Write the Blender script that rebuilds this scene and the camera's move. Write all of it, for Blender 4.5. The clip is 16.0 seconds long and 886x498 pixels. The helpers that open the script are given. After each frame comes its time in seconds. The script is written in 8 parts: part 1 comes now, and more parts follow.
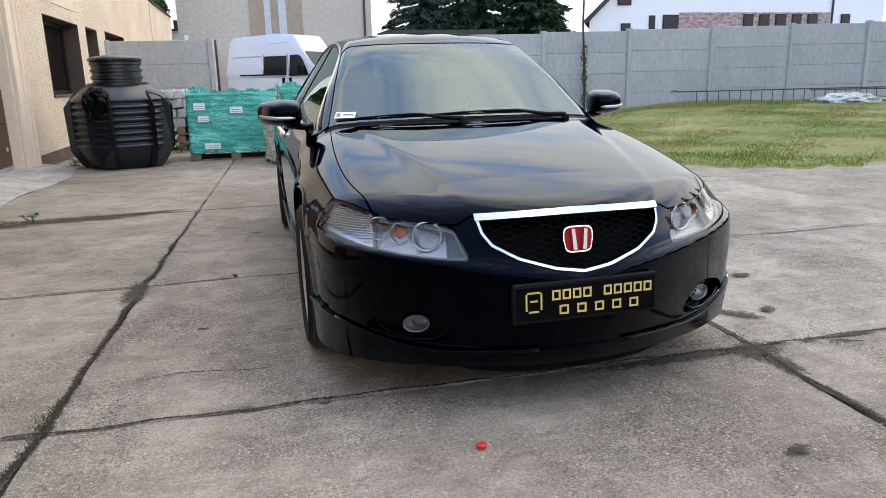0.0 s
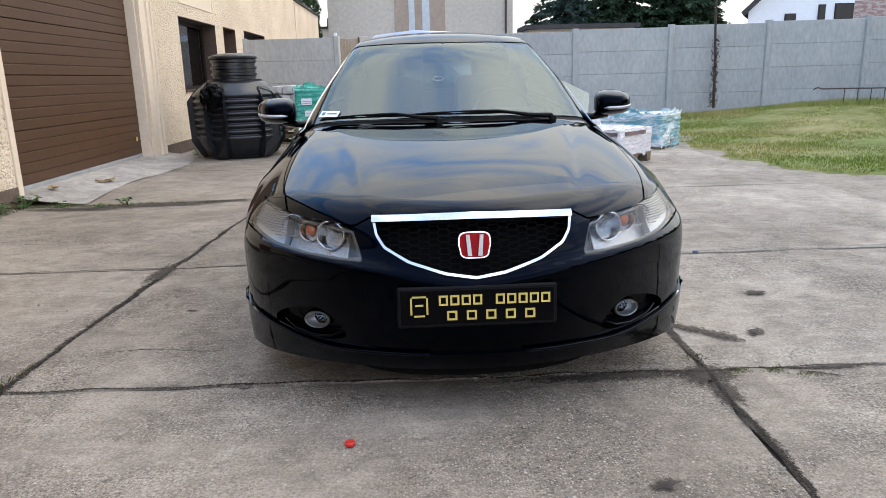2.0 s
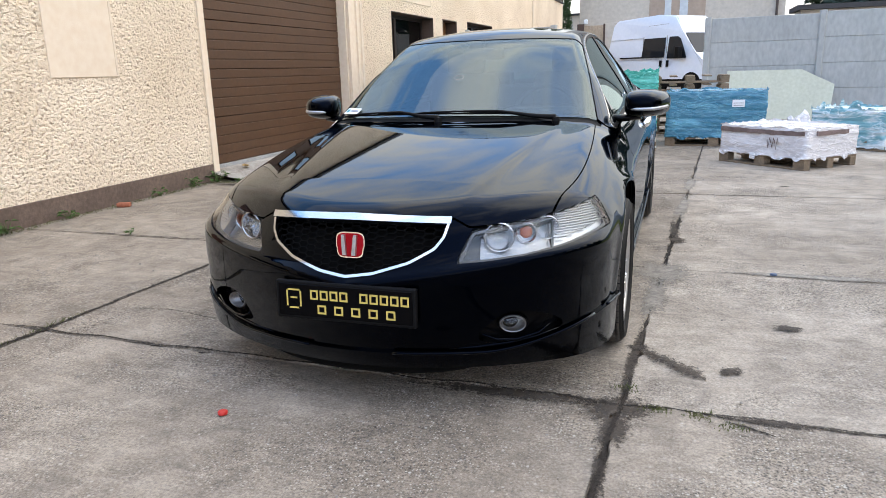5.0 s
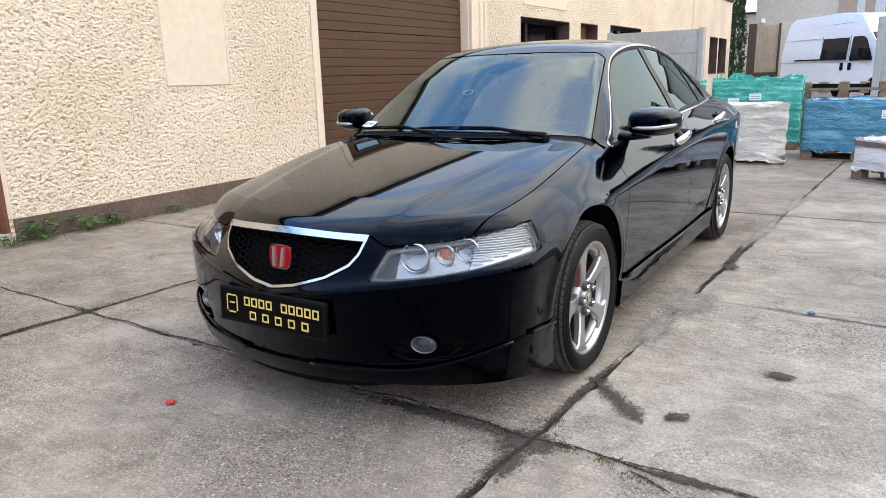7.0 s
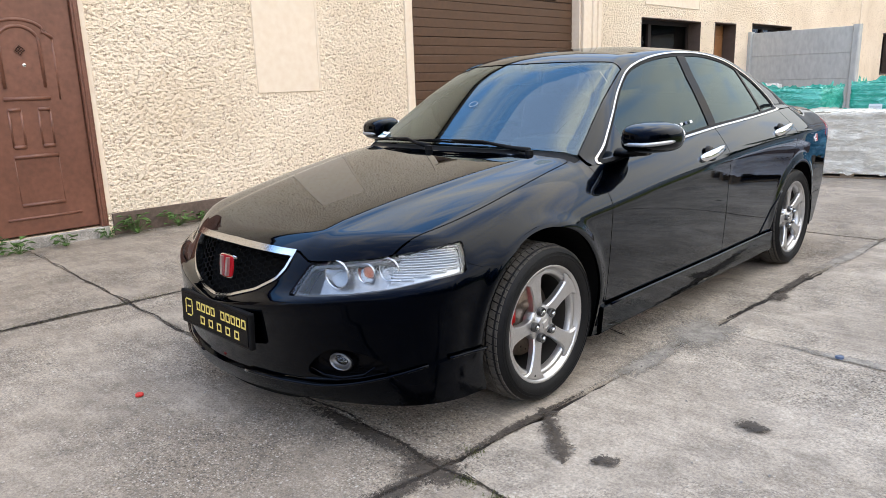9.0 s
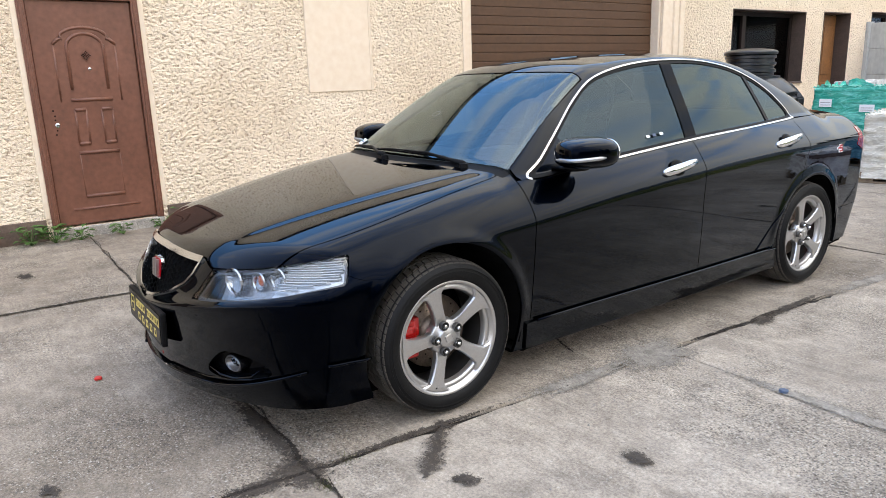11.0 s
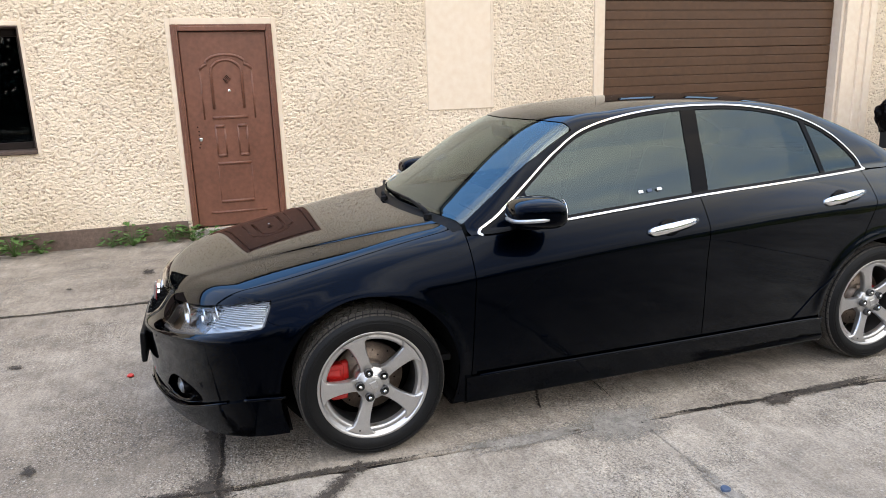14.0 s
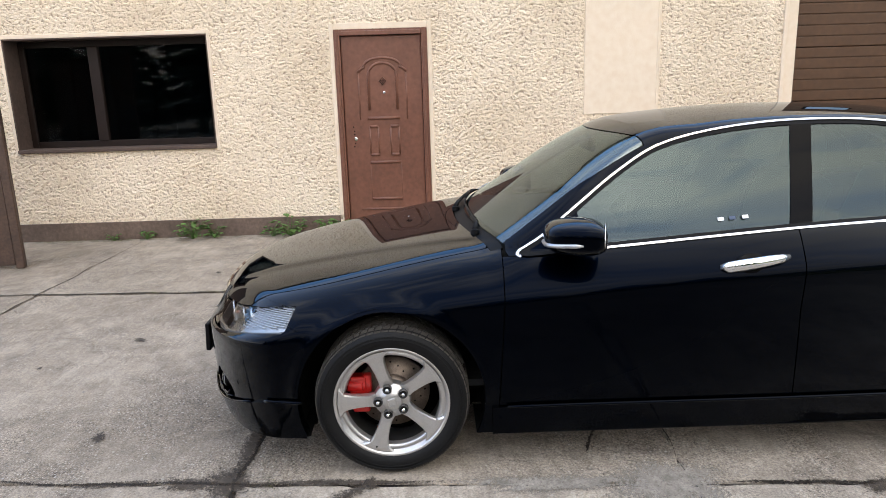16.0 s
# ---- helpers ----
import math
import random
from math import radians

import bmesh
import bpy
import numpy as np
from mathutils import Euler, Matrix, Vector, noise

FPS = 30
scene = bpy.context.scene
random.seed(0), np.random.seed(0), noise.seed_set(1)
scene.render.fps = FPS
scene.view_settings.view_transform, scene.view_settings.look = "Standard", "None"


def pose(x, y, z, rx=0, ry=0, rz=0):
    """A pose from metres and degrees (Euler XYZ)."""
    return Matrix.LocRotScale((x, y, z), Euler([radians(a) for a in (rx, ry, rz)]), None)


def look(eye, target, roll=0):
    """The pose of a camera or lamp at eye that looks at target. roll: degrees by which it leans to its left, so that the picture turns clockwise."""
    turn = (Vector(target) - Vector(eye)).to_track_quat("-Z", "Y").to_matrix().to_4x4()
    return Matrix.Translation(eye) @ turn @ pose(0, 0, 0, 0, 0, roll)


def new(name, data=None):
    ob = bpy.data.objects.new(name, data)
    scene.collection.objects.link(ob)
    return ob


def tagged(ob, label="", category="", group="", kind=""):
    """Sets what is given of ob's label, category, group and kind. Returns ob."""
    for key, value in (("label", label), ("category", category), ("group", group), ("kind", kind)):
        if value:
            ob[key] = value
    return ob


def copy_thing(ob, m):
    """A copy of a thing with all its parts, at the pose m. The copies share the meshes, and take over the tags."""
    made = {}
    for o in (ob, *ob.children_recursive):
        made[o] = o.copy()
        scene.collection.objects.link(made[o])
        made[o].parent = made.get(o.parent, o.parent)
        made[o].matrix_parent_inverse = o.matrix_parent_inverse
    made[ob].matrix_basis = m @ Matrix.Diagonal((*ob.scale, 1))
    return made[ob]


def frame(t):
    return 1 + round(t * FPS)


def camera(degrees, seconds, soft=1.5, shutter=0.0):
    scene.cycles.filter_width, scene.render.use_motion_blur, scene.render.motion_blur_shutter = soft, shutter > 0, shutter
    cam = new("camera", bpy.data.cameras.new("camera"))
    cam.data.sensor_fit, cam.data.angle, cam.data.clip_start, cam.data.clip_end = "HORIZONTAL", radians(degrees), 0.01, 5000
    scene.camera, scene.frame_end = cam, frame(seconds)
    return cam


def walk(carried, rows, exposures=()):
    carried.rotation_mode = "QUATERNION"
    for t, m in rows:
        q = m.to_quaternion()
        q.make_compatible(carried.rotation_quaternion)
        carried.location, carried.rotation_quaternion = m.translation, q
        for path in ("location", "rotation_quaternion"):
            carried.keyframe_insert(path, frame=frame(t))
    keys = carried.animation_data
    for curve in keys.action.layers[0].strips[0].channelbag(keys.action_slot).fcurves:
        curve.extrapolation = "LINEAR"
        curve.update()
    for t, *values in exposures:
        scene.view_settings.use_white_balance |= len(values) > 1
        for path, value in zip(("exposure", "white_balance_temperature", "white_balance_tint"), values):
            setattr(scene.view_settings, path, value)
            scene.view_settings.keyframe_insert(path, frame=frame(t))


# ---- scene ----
cam = camera(64.7, 16.0, soft=0.6)
PATH = [
    (0, (-0.014, 0.167, 1.116), (0.47, 2.049, 0.643), -1.4),
    (0.5, (0.211, 0.171, 1.107), (0.577, 2.077, 0.624), -1.2),
    (1, (0.403, 0.13, 1.11), (0.645, 2.058, 0.637), -1.2),
    (1.5, (0.587, 0.05, 1.11), (0.744, 1.989, 0.643), -1.4),
    (2, (0.807, 0.036, 1.122), (0.883, 1.976, 0.645), -1.4),
    (2.5, (1.029, 0.073, 1.115), (0.945, 2.012, 0.633), -1.4),
    (3, (1.226, 0.043, 1.117), (1.037, 1.977, 0.644), -1.4),
    (3.5, (1.429, 0.022, 1.132), (1.121, 1.941, 0.662), -1.4),
    (3.7, (1.512, 0.04, 1.125), (1.163, 1.953, 0.658), -1.5),
    (5.8, (2.395, 0.334, 1.164), (1.564, 2.085, 0.673), -1.7),
    (6, (2.475, 0.389, 1.15), (1.596, 2.121, 0.67), -1.7),
    (6.5, (2.647, 0.457, 1.156), (1.715, 2.162, 0.682), -1.5),
    (7, (2.821, 0.531, 1.195), (1.771, 2.165, 0.718), -1.6),
    (7.5, (2.944, 0.684, 1.21), (1.825, 2.27, 0.729), -1.5),
    (8, (3.081, 0.847, 1.207), (1.852, 2.352, 0.732), -1.6),
    (8.5, (3.229, 0.946, 1.229), (1.936, 2.394, 0.749), -1.6),
    (8.7, (3.295, 0.985, 1.225), (1.966, 2.402, 0.753), -1.7),
    (10.8, (3.875, 1.58, 1.264), (2.305, 2.724, 0.789), -1.9),
    (11, (3.943, 1.644, 1.299), (2.352, 2.758, 0.821), -1.9),
    (11.5, (4.081, 1.853, 1.362), (2.469, 2.934, 0.88), -2.0),
    (12, (4.196, 2.014, 1.461), (2.568, 3.071, 0.979), -1.8),
    (12.5, (4.34, 2.075, 1.566), (2.697, 3.111, 1.092), -1.7),
    (13, (4.435, 2.183, 1.597), (2.683, 3.022, 1.122), -1.8),
    (13.5, (4.435, 2.416, 1.555), (2.608, 3.077, 1.079), -1.9),
    (14, (4.463, 2.605, 1.517), (2.612, 3.195, 1.044), -1.8),
    (14.5, (4.559, 2.792, 1.489), (2.69, 3.324, 1.016), -1.9),
    (15, (4.529, 2.99, 1.479), (2.66, 3.512, 0.993), -1.8),
    (15.5, (4.421, 3.178, 1.517), (2.505, 3.488, 1.034), -1.8),
    (16, (4.417, 3.334, 1.536), (2.47, 3.341, 1.076), -1.7),
]
walk(cam, [(t, look(eye, target, roll)) for t, eye, target, roll in PATH], exposures=[(0.0, 0.44), (2.0, 0.46), (3.7, 0.53), (6.0, 0.64), (9.0, 0.68), (13.0, 0.66), (16.0, 0.57)])

# ---- sky and sun: bright broken overcast ----
SUN_EL, SUN_AZ = radians(60), radians(125)
world = bpy.data.worlds.new("sky")
scene.world = world
world.use_nodes = True
wn, wl = world.node_tree.nodes, world.node_tree.links
wn.clear()
w_out = wn.new("ShaderNodeOutputWorld")
w_bg = wn.new("ShaderNodeBackground")
w_sky = wn.new("ShaderNodeTexSky")
w_sky.sky_type, w_sky.sun_disc = "NISHITA", False
w_sky.sun_elevation, w_sky.sun_rotation = SUN_EL, SUN_AZ
w_sky.air_density, w_sky.dust_density, w_sky.ozone_density = 1.0, 0.8, 1.2
w_tc = wn.new("ShaderNodeTexCoord")
w_map = wn.new("ShaderNodeMapping")
w_map.inputs["Scale"].default_value = (1.0, 0.62, 2.2)
w_map.inputs["Location"].default_value = (1.7, 0.35, 0.9)
w_noise = wn.new("ShaderNodeTexNoise")
w_noise.inputs["Scale"].default_value, w_noise.inputs["Detail"].default_value = 3.2, 6.0
w_noise.inputs["Roughness"].default_value, w_noise.inputs["Distortion"].default_value = 0.54, 0.9
w_ramp = wn.new("ShaderNodeValToRGB")
w_ramp.color_ramp.elements[0].position, w_ramp.color_ramp.elements[1].position = 0.37, 0.68
w_mix = wn.new("ShaderNodeMix")
w_mix.data_type = "RGBA"
wl.new(w_tc.outputs["Generated"], w_map.inputs["Vector"])
wl.new(w_map.outputs["Vector"], w_noise.inputs["Vector"])
w_sep = wn.new("ShaderNodeSeparateXYZ")
wl.new(w_tc.outputs["Generated"], w_sep.inputs["Vector"])
w_low = wn.new("ShaderNodeMapRange")      # more cloud near the horizon, blue gaps overhead
w_low.inputs["From Min"].default_value, w_low.inputs["From Max"].default_value = 0.02, 0.42
w_low.inputs["To Min"].default_value, w_low.inputs["To Max"].default_value = 0.24, -0.03
wl.new(w_sep.outputs["Z"], w_low.inputs["Value"])
w_add = wn.new("ShaderNodeMath")
wl.new(w_noise.outputs["Fac"], w_add.inputs[0])
wl.new(w_low.outputs["Result"], w_add.inputs[1])
w_bank = wn.new("ShaderNodeVectorMath")     # a cloud bank to the north and east
w_bank.operation = "DOT_PRODUCT"
w_bank.inputs[1].default_value = (0.10, 0.16, -0.02)
wl.new(w_tc.outputs["Generated"], w_bank.inputs[0])
w_sum = wn.new("ShaderNodeMath")
wl.new(w_add.outputs["Value"], w_sum.inputs[0])
wl.new(w_bank.outputs["Value"], w_sum.inputs[1])
wl.new(w_sum.outputs["Value"], w_ramp.inputs["Fac"])
wl.new(w_ramp.outputs["Color"], w_mix.inputs["Factor"])
w_veil = wn.new("ShaderNodeMix")          # thin bright haze over the blue
w_veil.data_type = "RGBA"
w_veil.inputs["Factor"].default_value = 0.85
w_veil.inputs["B"].default_value = (2.4, 5.1, 9.9, 1)
wl.new(w_sky.outputs["Color"], w_veil.inputs["A"])
w_sunward = wn.new("ShaderNodeVectorMath")  # clouds are brighter towards the sun
w_sunward.operation = "DOT_PRODUCT"
w_sunward.inputs[1].default_value = (math.sin(SUN_AZ) * math.cos(SUN_EL), math.cos(SUN_AZ) * math.cos(SUN_EL), math.sin(SUN_EL))
wl.new(w_tc.outputs["Generated"], w_sunward.inputs[0])
w_near = wn.new("ShaderNodeMapRange")
w_near.inputs["From Min"].default_value, w_near.inputs["From Max"].default_value = -0.1, 1.0
wl.new(w_sunward.outputs["Value"], w_near.inputs["Value"])
w_lobe = wn.new("ShaderNodeMath")
w_lobe.operation = "POWER"
w_lobe.inputs[1].default_value = 9.0
wl.new(w_near.outputs["Result"], w_lobe.inputs[0])
w_wide = wn.new("ShaderNodeMath")
w_wide.operation = "MULTIPLY_ADD"
w_wide.inputs[1].default_value, w_wide.inputs[2].default_value = 0.45, 0.46
wl.new(w_near.outputs["Result"], w_wide.inputs[0])
w_glow = wn.new("ShaderNodeMath")
w_glow.operation = "MULTIPLY_ADD"
w_glow.inputs[1].default_value = 1.3
wl.new(w_lobe.outputs["Value"], w_glow.inputs[0])
wl.new(w_wide.outputs["Value"], w_glow.inputs[2])
w_cloud = wn.new("ShaderNodeVectorMath")
w_cloud.operation = "SCALE"
w_cloud.inputs[0].default_value = (14.5, 14.2, 13.5)
wl.new(w_glow.outputs["Value"], w_cloud.inputs["Scale"])
wl.new(w_cloud.outputs["Vector"], w_mix.inputs["B"])
wl.new(w_veil.outputs["Result"], w_mix.inputs["A"])
wl.new(w_mix.outputs["Result"], w_bg.inputs["Color"])
w_bg.inputs["Strength"].default_value = 0.15
wl.new(w_bg.outputs["Background"], w_out.inputs["Surface"])

sun_lamp = bpy.data.lights.new("sun", "SUN")
sun_lamp.energy, sun_lamp.angle, sun_lamp.color = 1.18, radians(130), (1.0, 0.76, 0.50)
sun = new("sun", sun_lamp)
sun.matrix_world = look((20 * math.sin(SUN_AZ) * math.cos(SUN_EL), 20 * math.cos(SUN_AZ) * math.cos(SUN_EL), 20 * math.sin(SUN_EL)), (0, 0, 0))

# ---- materials ----
def material(name, color, rough=0.5, metal=0.0, spec=0.5, var=0.0, scale=8.0, bump=0.0, bscale=60.0, color2=None, coat=0.0, detail=5.0, lo=0.35, hi=0.65, piece=0.0, stretch=None):
    """A principled material with two scales of variation: broad stains (var, scale, color2) and fine grain (bump, bscale)."""
    m = bpy.data.materials.new(name)
    m.use_nodes = True
    n, l = m.node_tree.nodes, m.node_tree.links
    b = n["Principled BSDF"]
    b.inputs["Roughness"].default_value, b.inputs["Metallic"].default_value = rough, metal
    b.inputs["Specular IOR Level"].default_value = spec
    b.inputs["Base Color"].default_value = (*color, 1)
    if coat:
        b.inputs["Coat Weight"].default_value, b.inputs["Coat Roughness"].default_value = coat, 0.02
    tc = n.new("ShaderNodeTexCoord")
    co = tc.outputs["Object"]
    if stretch:
        mp = n.new("ShaderNodeMapping")
        mp.inputs["Scale"].default_value = stretch
        l.new(co, mp.inputs["Vector"])
        co = mp.outputs["Vector"]
    if var or color2:
        c2 = color2 or tuple(c * (1 - var) for c in color)
        nz = n.new("ShaderNodeTexNoise")
        nz.inputs["Scale"].default_value, nz.inputs["Detail"].default_value = scale, detail
        nz.inputs["Roughness"].default_value = 0.62
        ramp = n.new("ShaderNodeValToRGB")
        ramp.color_ramp.elements[0].position, ramp.color_ramp.elements[1].position = lo, hi
        ramp.color_ramp.elements[0].color, ramp.color_ramp.elements[1].color = (*c2, 1), (*color, 1)
        l.new(co, nz.inputs["Vector"])
        l.new(nz.outputs["Fac"], ramp.inputs["Fac"])
        last = ramp.outputs["Color"]
        fine = n.new("ShaderNodeTexNoise")
        fine.inputs["Scale"].default_value, fine.inputs["Detail"].default_value = scale * 9, 3.0
        l.new(co, fine.inputs["Vector"])
        mix = n.new("ShaderNodeMix")
        mix.data_type, mix.blend_type = "RGBA", "OVERLAY"
        mix.inputs["Factor"].default_value = min(0.6, var + 0.15)
        l.new(last, mix.inputs["A"])
        l.new(fine.outputs["Fac"], mix.inputs["B"])
        last = mix.outputs["Result"]
        if piece:
            info = n.new("ShaderNodeObjectInfo")
            hsv = n.new("ShaderNodeHueSaturation")
            mr = n.new("ShaderNodeMapRange")
            mr.inputs["To Min"].default_value, mr.inputs["To Max"].default_value = 1 - piece, 1 + piece
            l.new(info.outputs["Random"], mr.inputs["Value"])
            l.new(mr.outputs["Result"], hsv.inputs["Value"])
            l.new(last, hsv.inputs["Color"])
            last = hsv.outputs["Color"]
        l.new(last, b.inputs["Base Color"])
    if bump:
        nb = n.new("ShaderNodeTexNoise")
        nb.inputs["Scale"].default_value, nb.inputs["Detail"].default_value = bscale, 6.0
        l.new(co, nb.inputs["Vector"])
        bp = n.new("ShaderNodeBump")
        bp.inputs["Strength"].default_value, bp.inputs["Distance"].default_value = bump, 0.01
        l.new(nb.outputs["Fac"], bp.inputs["Height"])
        l.new(bp.outputs["Normal"], b.inputs["Normal"])
    return m


def stucco_material():
    """Roughcast render: thrown blobs with darker pits between them."""
    m = bpy.data.materials.new("roughcast")
    m.use_nodes = True
    n, l = m.node_tree.nodes, m.node_tree.links
    b = n["Principled BSDF"]
    b.inputs["Roughness"].default_value, b.inputs["Specular IOR Level"].default_value = 0.92, 0.2
    tc = n.new("ShaderNodeTexCoord")
    mp = n.new("ShaderNodeMapping")
    mp.inputs["Scale"].default_value = (1.0, 1.0, 1.25)
    l.new(tc.outputs["Object"], mp.inputs["Vector"])
    blob = n.new("ShaderNodeTexNoise")
    blob.inputs["Scale"].default_value, blob.inputs["Detail"].default_value = 33.0, 2.0
    blob.inputs["Roughness"].default_value, blob.inputs["Distortion"].default_value = 0.5, 0.12
    l.new(mp.outputs["Vector"], blob.inputs["Vector"])
    ramp = n.new("ShaderNodeValToRGB")
    ramp.color_ramp.elements[0].position, ramp.color_ramp.elements[1].position = 0.30, 0.42
    ramp.color_ramp.elements[0].color, ramp.color_ramp.elements[1].color = (0.53, 0.405, 0.295, 1), (0.885, 0.745, 0.575, 1)
    l.new(blob.outputs["Fac"], ramp.inputs["Fac"])
    broad = n.new("ShaderNodeTexNoise")
    broad.inputs["Scale"].default_value, broad.inputs["Detail"].default_value = 0.9, 5.0
    l.new(tc.outputs["Object"], broad.inputs["Vector"])
    br = n.new("ShaderNodeValToRGB")
    br.color_ramp.elements[0].position, br.color_ramp.elements[1].position = 0.3, 0.7
    br.color_ramp.elements[0].color, br.color_ramp.elements[1].color = (0.84, 0.81, 0.77, 1), (1, 1, 1, 1)
    l.new(broad.outputs["Fac"], br.inputs["Fac"])
    mix = n.new("ShaderNodeMix")
    mix.data_type, mix.blend_type = "RGBA", "MULTIPLY"
    mix.inputs["Factor"].default_value = 1.0
    l.new(ramp.outputs["Color"], mix.inputs["A"])
    l.new(br.outputs["Color"], mix.inputs["B"])
    l.new(mix.outputs["Result"], b.inputs["Base Color"])
    fine = n.new("ShaderNodeTexNoise")
    fine.inputs["Scale"].default_value, fine.inputs["Detail"].default_value = 130.0, 3.0
    l.new(tc.outputs["Object"], fine.inputs["Vector"])
    add = n.new("ShaderNodeMath")
    add.operation = "MULTIPLY_ADD"
    add.inputs[1].default_value = 0.08
    l.new(fine.outputs["Fac"], add.inputs[0])
    l.new(blob.outputs["Fac"], add.inputs[2])
    bp = n.new("ShaderNodeBump")
    bp.inputs["Strength"].default_value, bp.inputs["Distance"].default_value = 1.0, 0.050
    l.new(add.outputs["Value"], bp.inputs["Height"])
    l.new(bp.outputs["Normal"], b.inputs["Normal"])
    return m


def concrete_material(name, base, dark, agg=0.5, piece=0.0):
    """Weathered yard concrete: worn paste, pale aggregate chips, dark pits and broad stains."""
    m = bpy.data.materials.new(name)
    m.use_nodes = True
    n, l = m.node_tree.nodes, m.node_tree.links
    b = n["Principled BSDF"]
    b.inputs["Roughness"].default_value, b.inputs["Specular IOR Level"].default_value = 0.88, 0.3
    geo = n.new("ShaderNodeNewGeometry")

    def noise_tex(scale, detail=5.0, rough=0.6, dist=0.0):
        t = n.new("ShaderNodeTexNoise")
        t.inputs["Scale"].default_value, t.inputs["Detail"].default_value = scale, detail
        t.inputs["Roughness"].default_value, t.inputs["Distortion"].default_value = rough, dist
        l.new(geo.outputs["Position"], t.inputs["Vector"])
        return t.outputs["Fac"]

    def ramp(fac, p0, c0, p1, c1):
        r = n.new("ShaderNodeValToRGB")
        r.color_ramp.elements[0].position, r.color_ramp.elements[1].position = p0, p1
        r.color_ramp.elements[0].color, r.color_ramp.elements[1].color = (*c0, 1), (*c1, 1)
        l.new(fac, r.inputs["Fac"])
        return r.outputs["Color"]

    def blend(kind, a, c, fac=1.0, drive=None):
        x = n.new("ShaderNodeMix")
        x.data_type, x.blend_type = "RGBA", kind
        x.inputs["Factor"].default_value = fac
        if drive is not None:
            l.new(drive, x.inputs["Factor"])
        l.new(a, x.inputs["A"])
        if isinstance(c, tuple):
            x.inputs["B"].default_value = (*c, 1)
        else:
            l.new(c, x.inputs["B"])
        return x.outputs["Result"]

    col = ramp(noise_tex(0.75, 7.0, 0.6, 0.4), 0.36, dark, 0.62, base)
    col = blend("MULTIPLY", col, ramp(noise_tex(5.0, 7.0, 0.75, 0.5), 0.33, (0.66, 0.65, 0.64), 0.6, (1.12, 1.11, 1.09)))
    rough = ramp(noise_tex(1.15, 6.0, 0.65, 0.6), 0.44, (0.0, 0.0, 0.0), 0.60, (1.0, 1.0, 1.0))     # where the paste is worn off
    streak = n.new("ShaderNodeMapping")
    streak.inputs["Rotation"].default_value, streak.inputs["Scale"].default_value = (0, 0, 0.5), (2.6, 30.0, 1.0)
    l.new(geo.outputs["Position"], streak.inputs["Vector"])
    st = n.new("ShaderNodeTexNoise")
    st.inputs["Scale"].default_value, st.inputs["Detail"].default_value, st.inputs["Roughness"].default_value = 1.0, 5.0, 0.65
    l.new(streak.outputs["Vector"], st.inputs["Vector"])
    col = blend("MULTIPLY", col, ramp(st.outputs["Fac"], 0.34, (0.88, 0.87, 0.86), 0.62, (1.06, 1.055, 1.05)))
    grain = noise_tex(95.0, 6.0, 0.8)
    col = blend("MULTIPLY", col, blend("MIX", ramp(grain, 0.36, (0.66, 0.65, 0.64), 0.62, (1.22, 1.21, 1.20)), ramp(grain, 0.37, (0.40, 0.39, 0.38), 0.61, (1.48, 1.46, 1.44)), 1.0, rough))
    vor = n.new("ShaderNodeTexVoronoi")
    vor.inputs["Scale"].default_value = 105.0
    l.new(geo.outputs["Position"], vor.inputs["Vector"])
    chips = ramp(vor.outputs["Distance"], 0.24, (1, 1, 1), 0.40, (0, 0, 0))
    worn = ramp(rough, 0.0, (0.10, 0.10, 0.10), 1.0, (agg, agg, agg))
    chipmask = blend("MULTIPLY", chips, worn)
    sep = n.new("ShaderNodeSeparateColor")
    l.new(vor.outputs["Color"], sep.inputs["Color"])
    chipcol = ramp(sep.outputs["Red"], 0.40, (0.10, 0.09, 0.08), 0.82, (0.54, 0.495, 0.43))
    col = blend("MIX", col, chipcol, 1.0, chipmask)
    big = n.new("ShaderNodeTexVoronoi")         # scattered coarse stones, some dark, some pale
    big.inputs["Scale"].default_value = 46.0
    l.new(geo.outputs["Position"], big.inputs["Vector"])
    bsep = n.new("ShaderNodeSeparateColor")
    l.new(big.outputs["Color"], bsep.inputs["Color"])
    some = blend("MULTIPLY", ramp(big.outputs["Distance"], 0.16, (1, 1, 1), 0.30, (0, 0, 0)), ramp(bsep.outputs["Green"], 0.60, (0, 0, 0), 0.66, (agg, agg, agg)))
    col = blend("MIX", col, ramp(bsep.outputs["Red"], 0.66, (0.10, 0.09, 0.08), 0.76, (0.56, 0.52, 0.46)), 1.0, blend("MULTIPLY", some, ramp(rough, 0.0, (0.35, 0.35, 0.35), 1.0, (0.9, 0.9, 0.9))))
    pits = ramp(noise_tex(58.0, 3.0, 0.6), 0.31, (0.30, 0.28, 0.26), 0.40, (1, 1, 1))
    col = blend("MULTIPLY", col, blend("MIX", ramp(noise_tex(21.0, 4.0, 0.6), 0.25, (0.35, 0.33, 0.30), 0.30, (1, 1, 1)), pits, 1.0, rough))
    if piece:
        info = n.new("ShaderNodeObjectInfo")
        hsv = n.new("ShaderNodeHueSaturation")
        mr = n.new("ShaderNodeMapRange")
        mr.inputs["To Min"].default_value, mr.inputs["To Max"].default_value = 1 - piece, 1 + piece
        l.new(info.outputs["Random"], mr.inputs["Value"])
        l.new(mr.outputs["Result"], hsv.inputs["Value"])
        l.new(col, hsv.inputs["Color"])
        col = hsv.outputs["Color"]
    l.new(col, b.inputs["Base Color"])
    h = n.new("ShaderNodeMath")
    h.operation = "MULTIPLY_ADD"
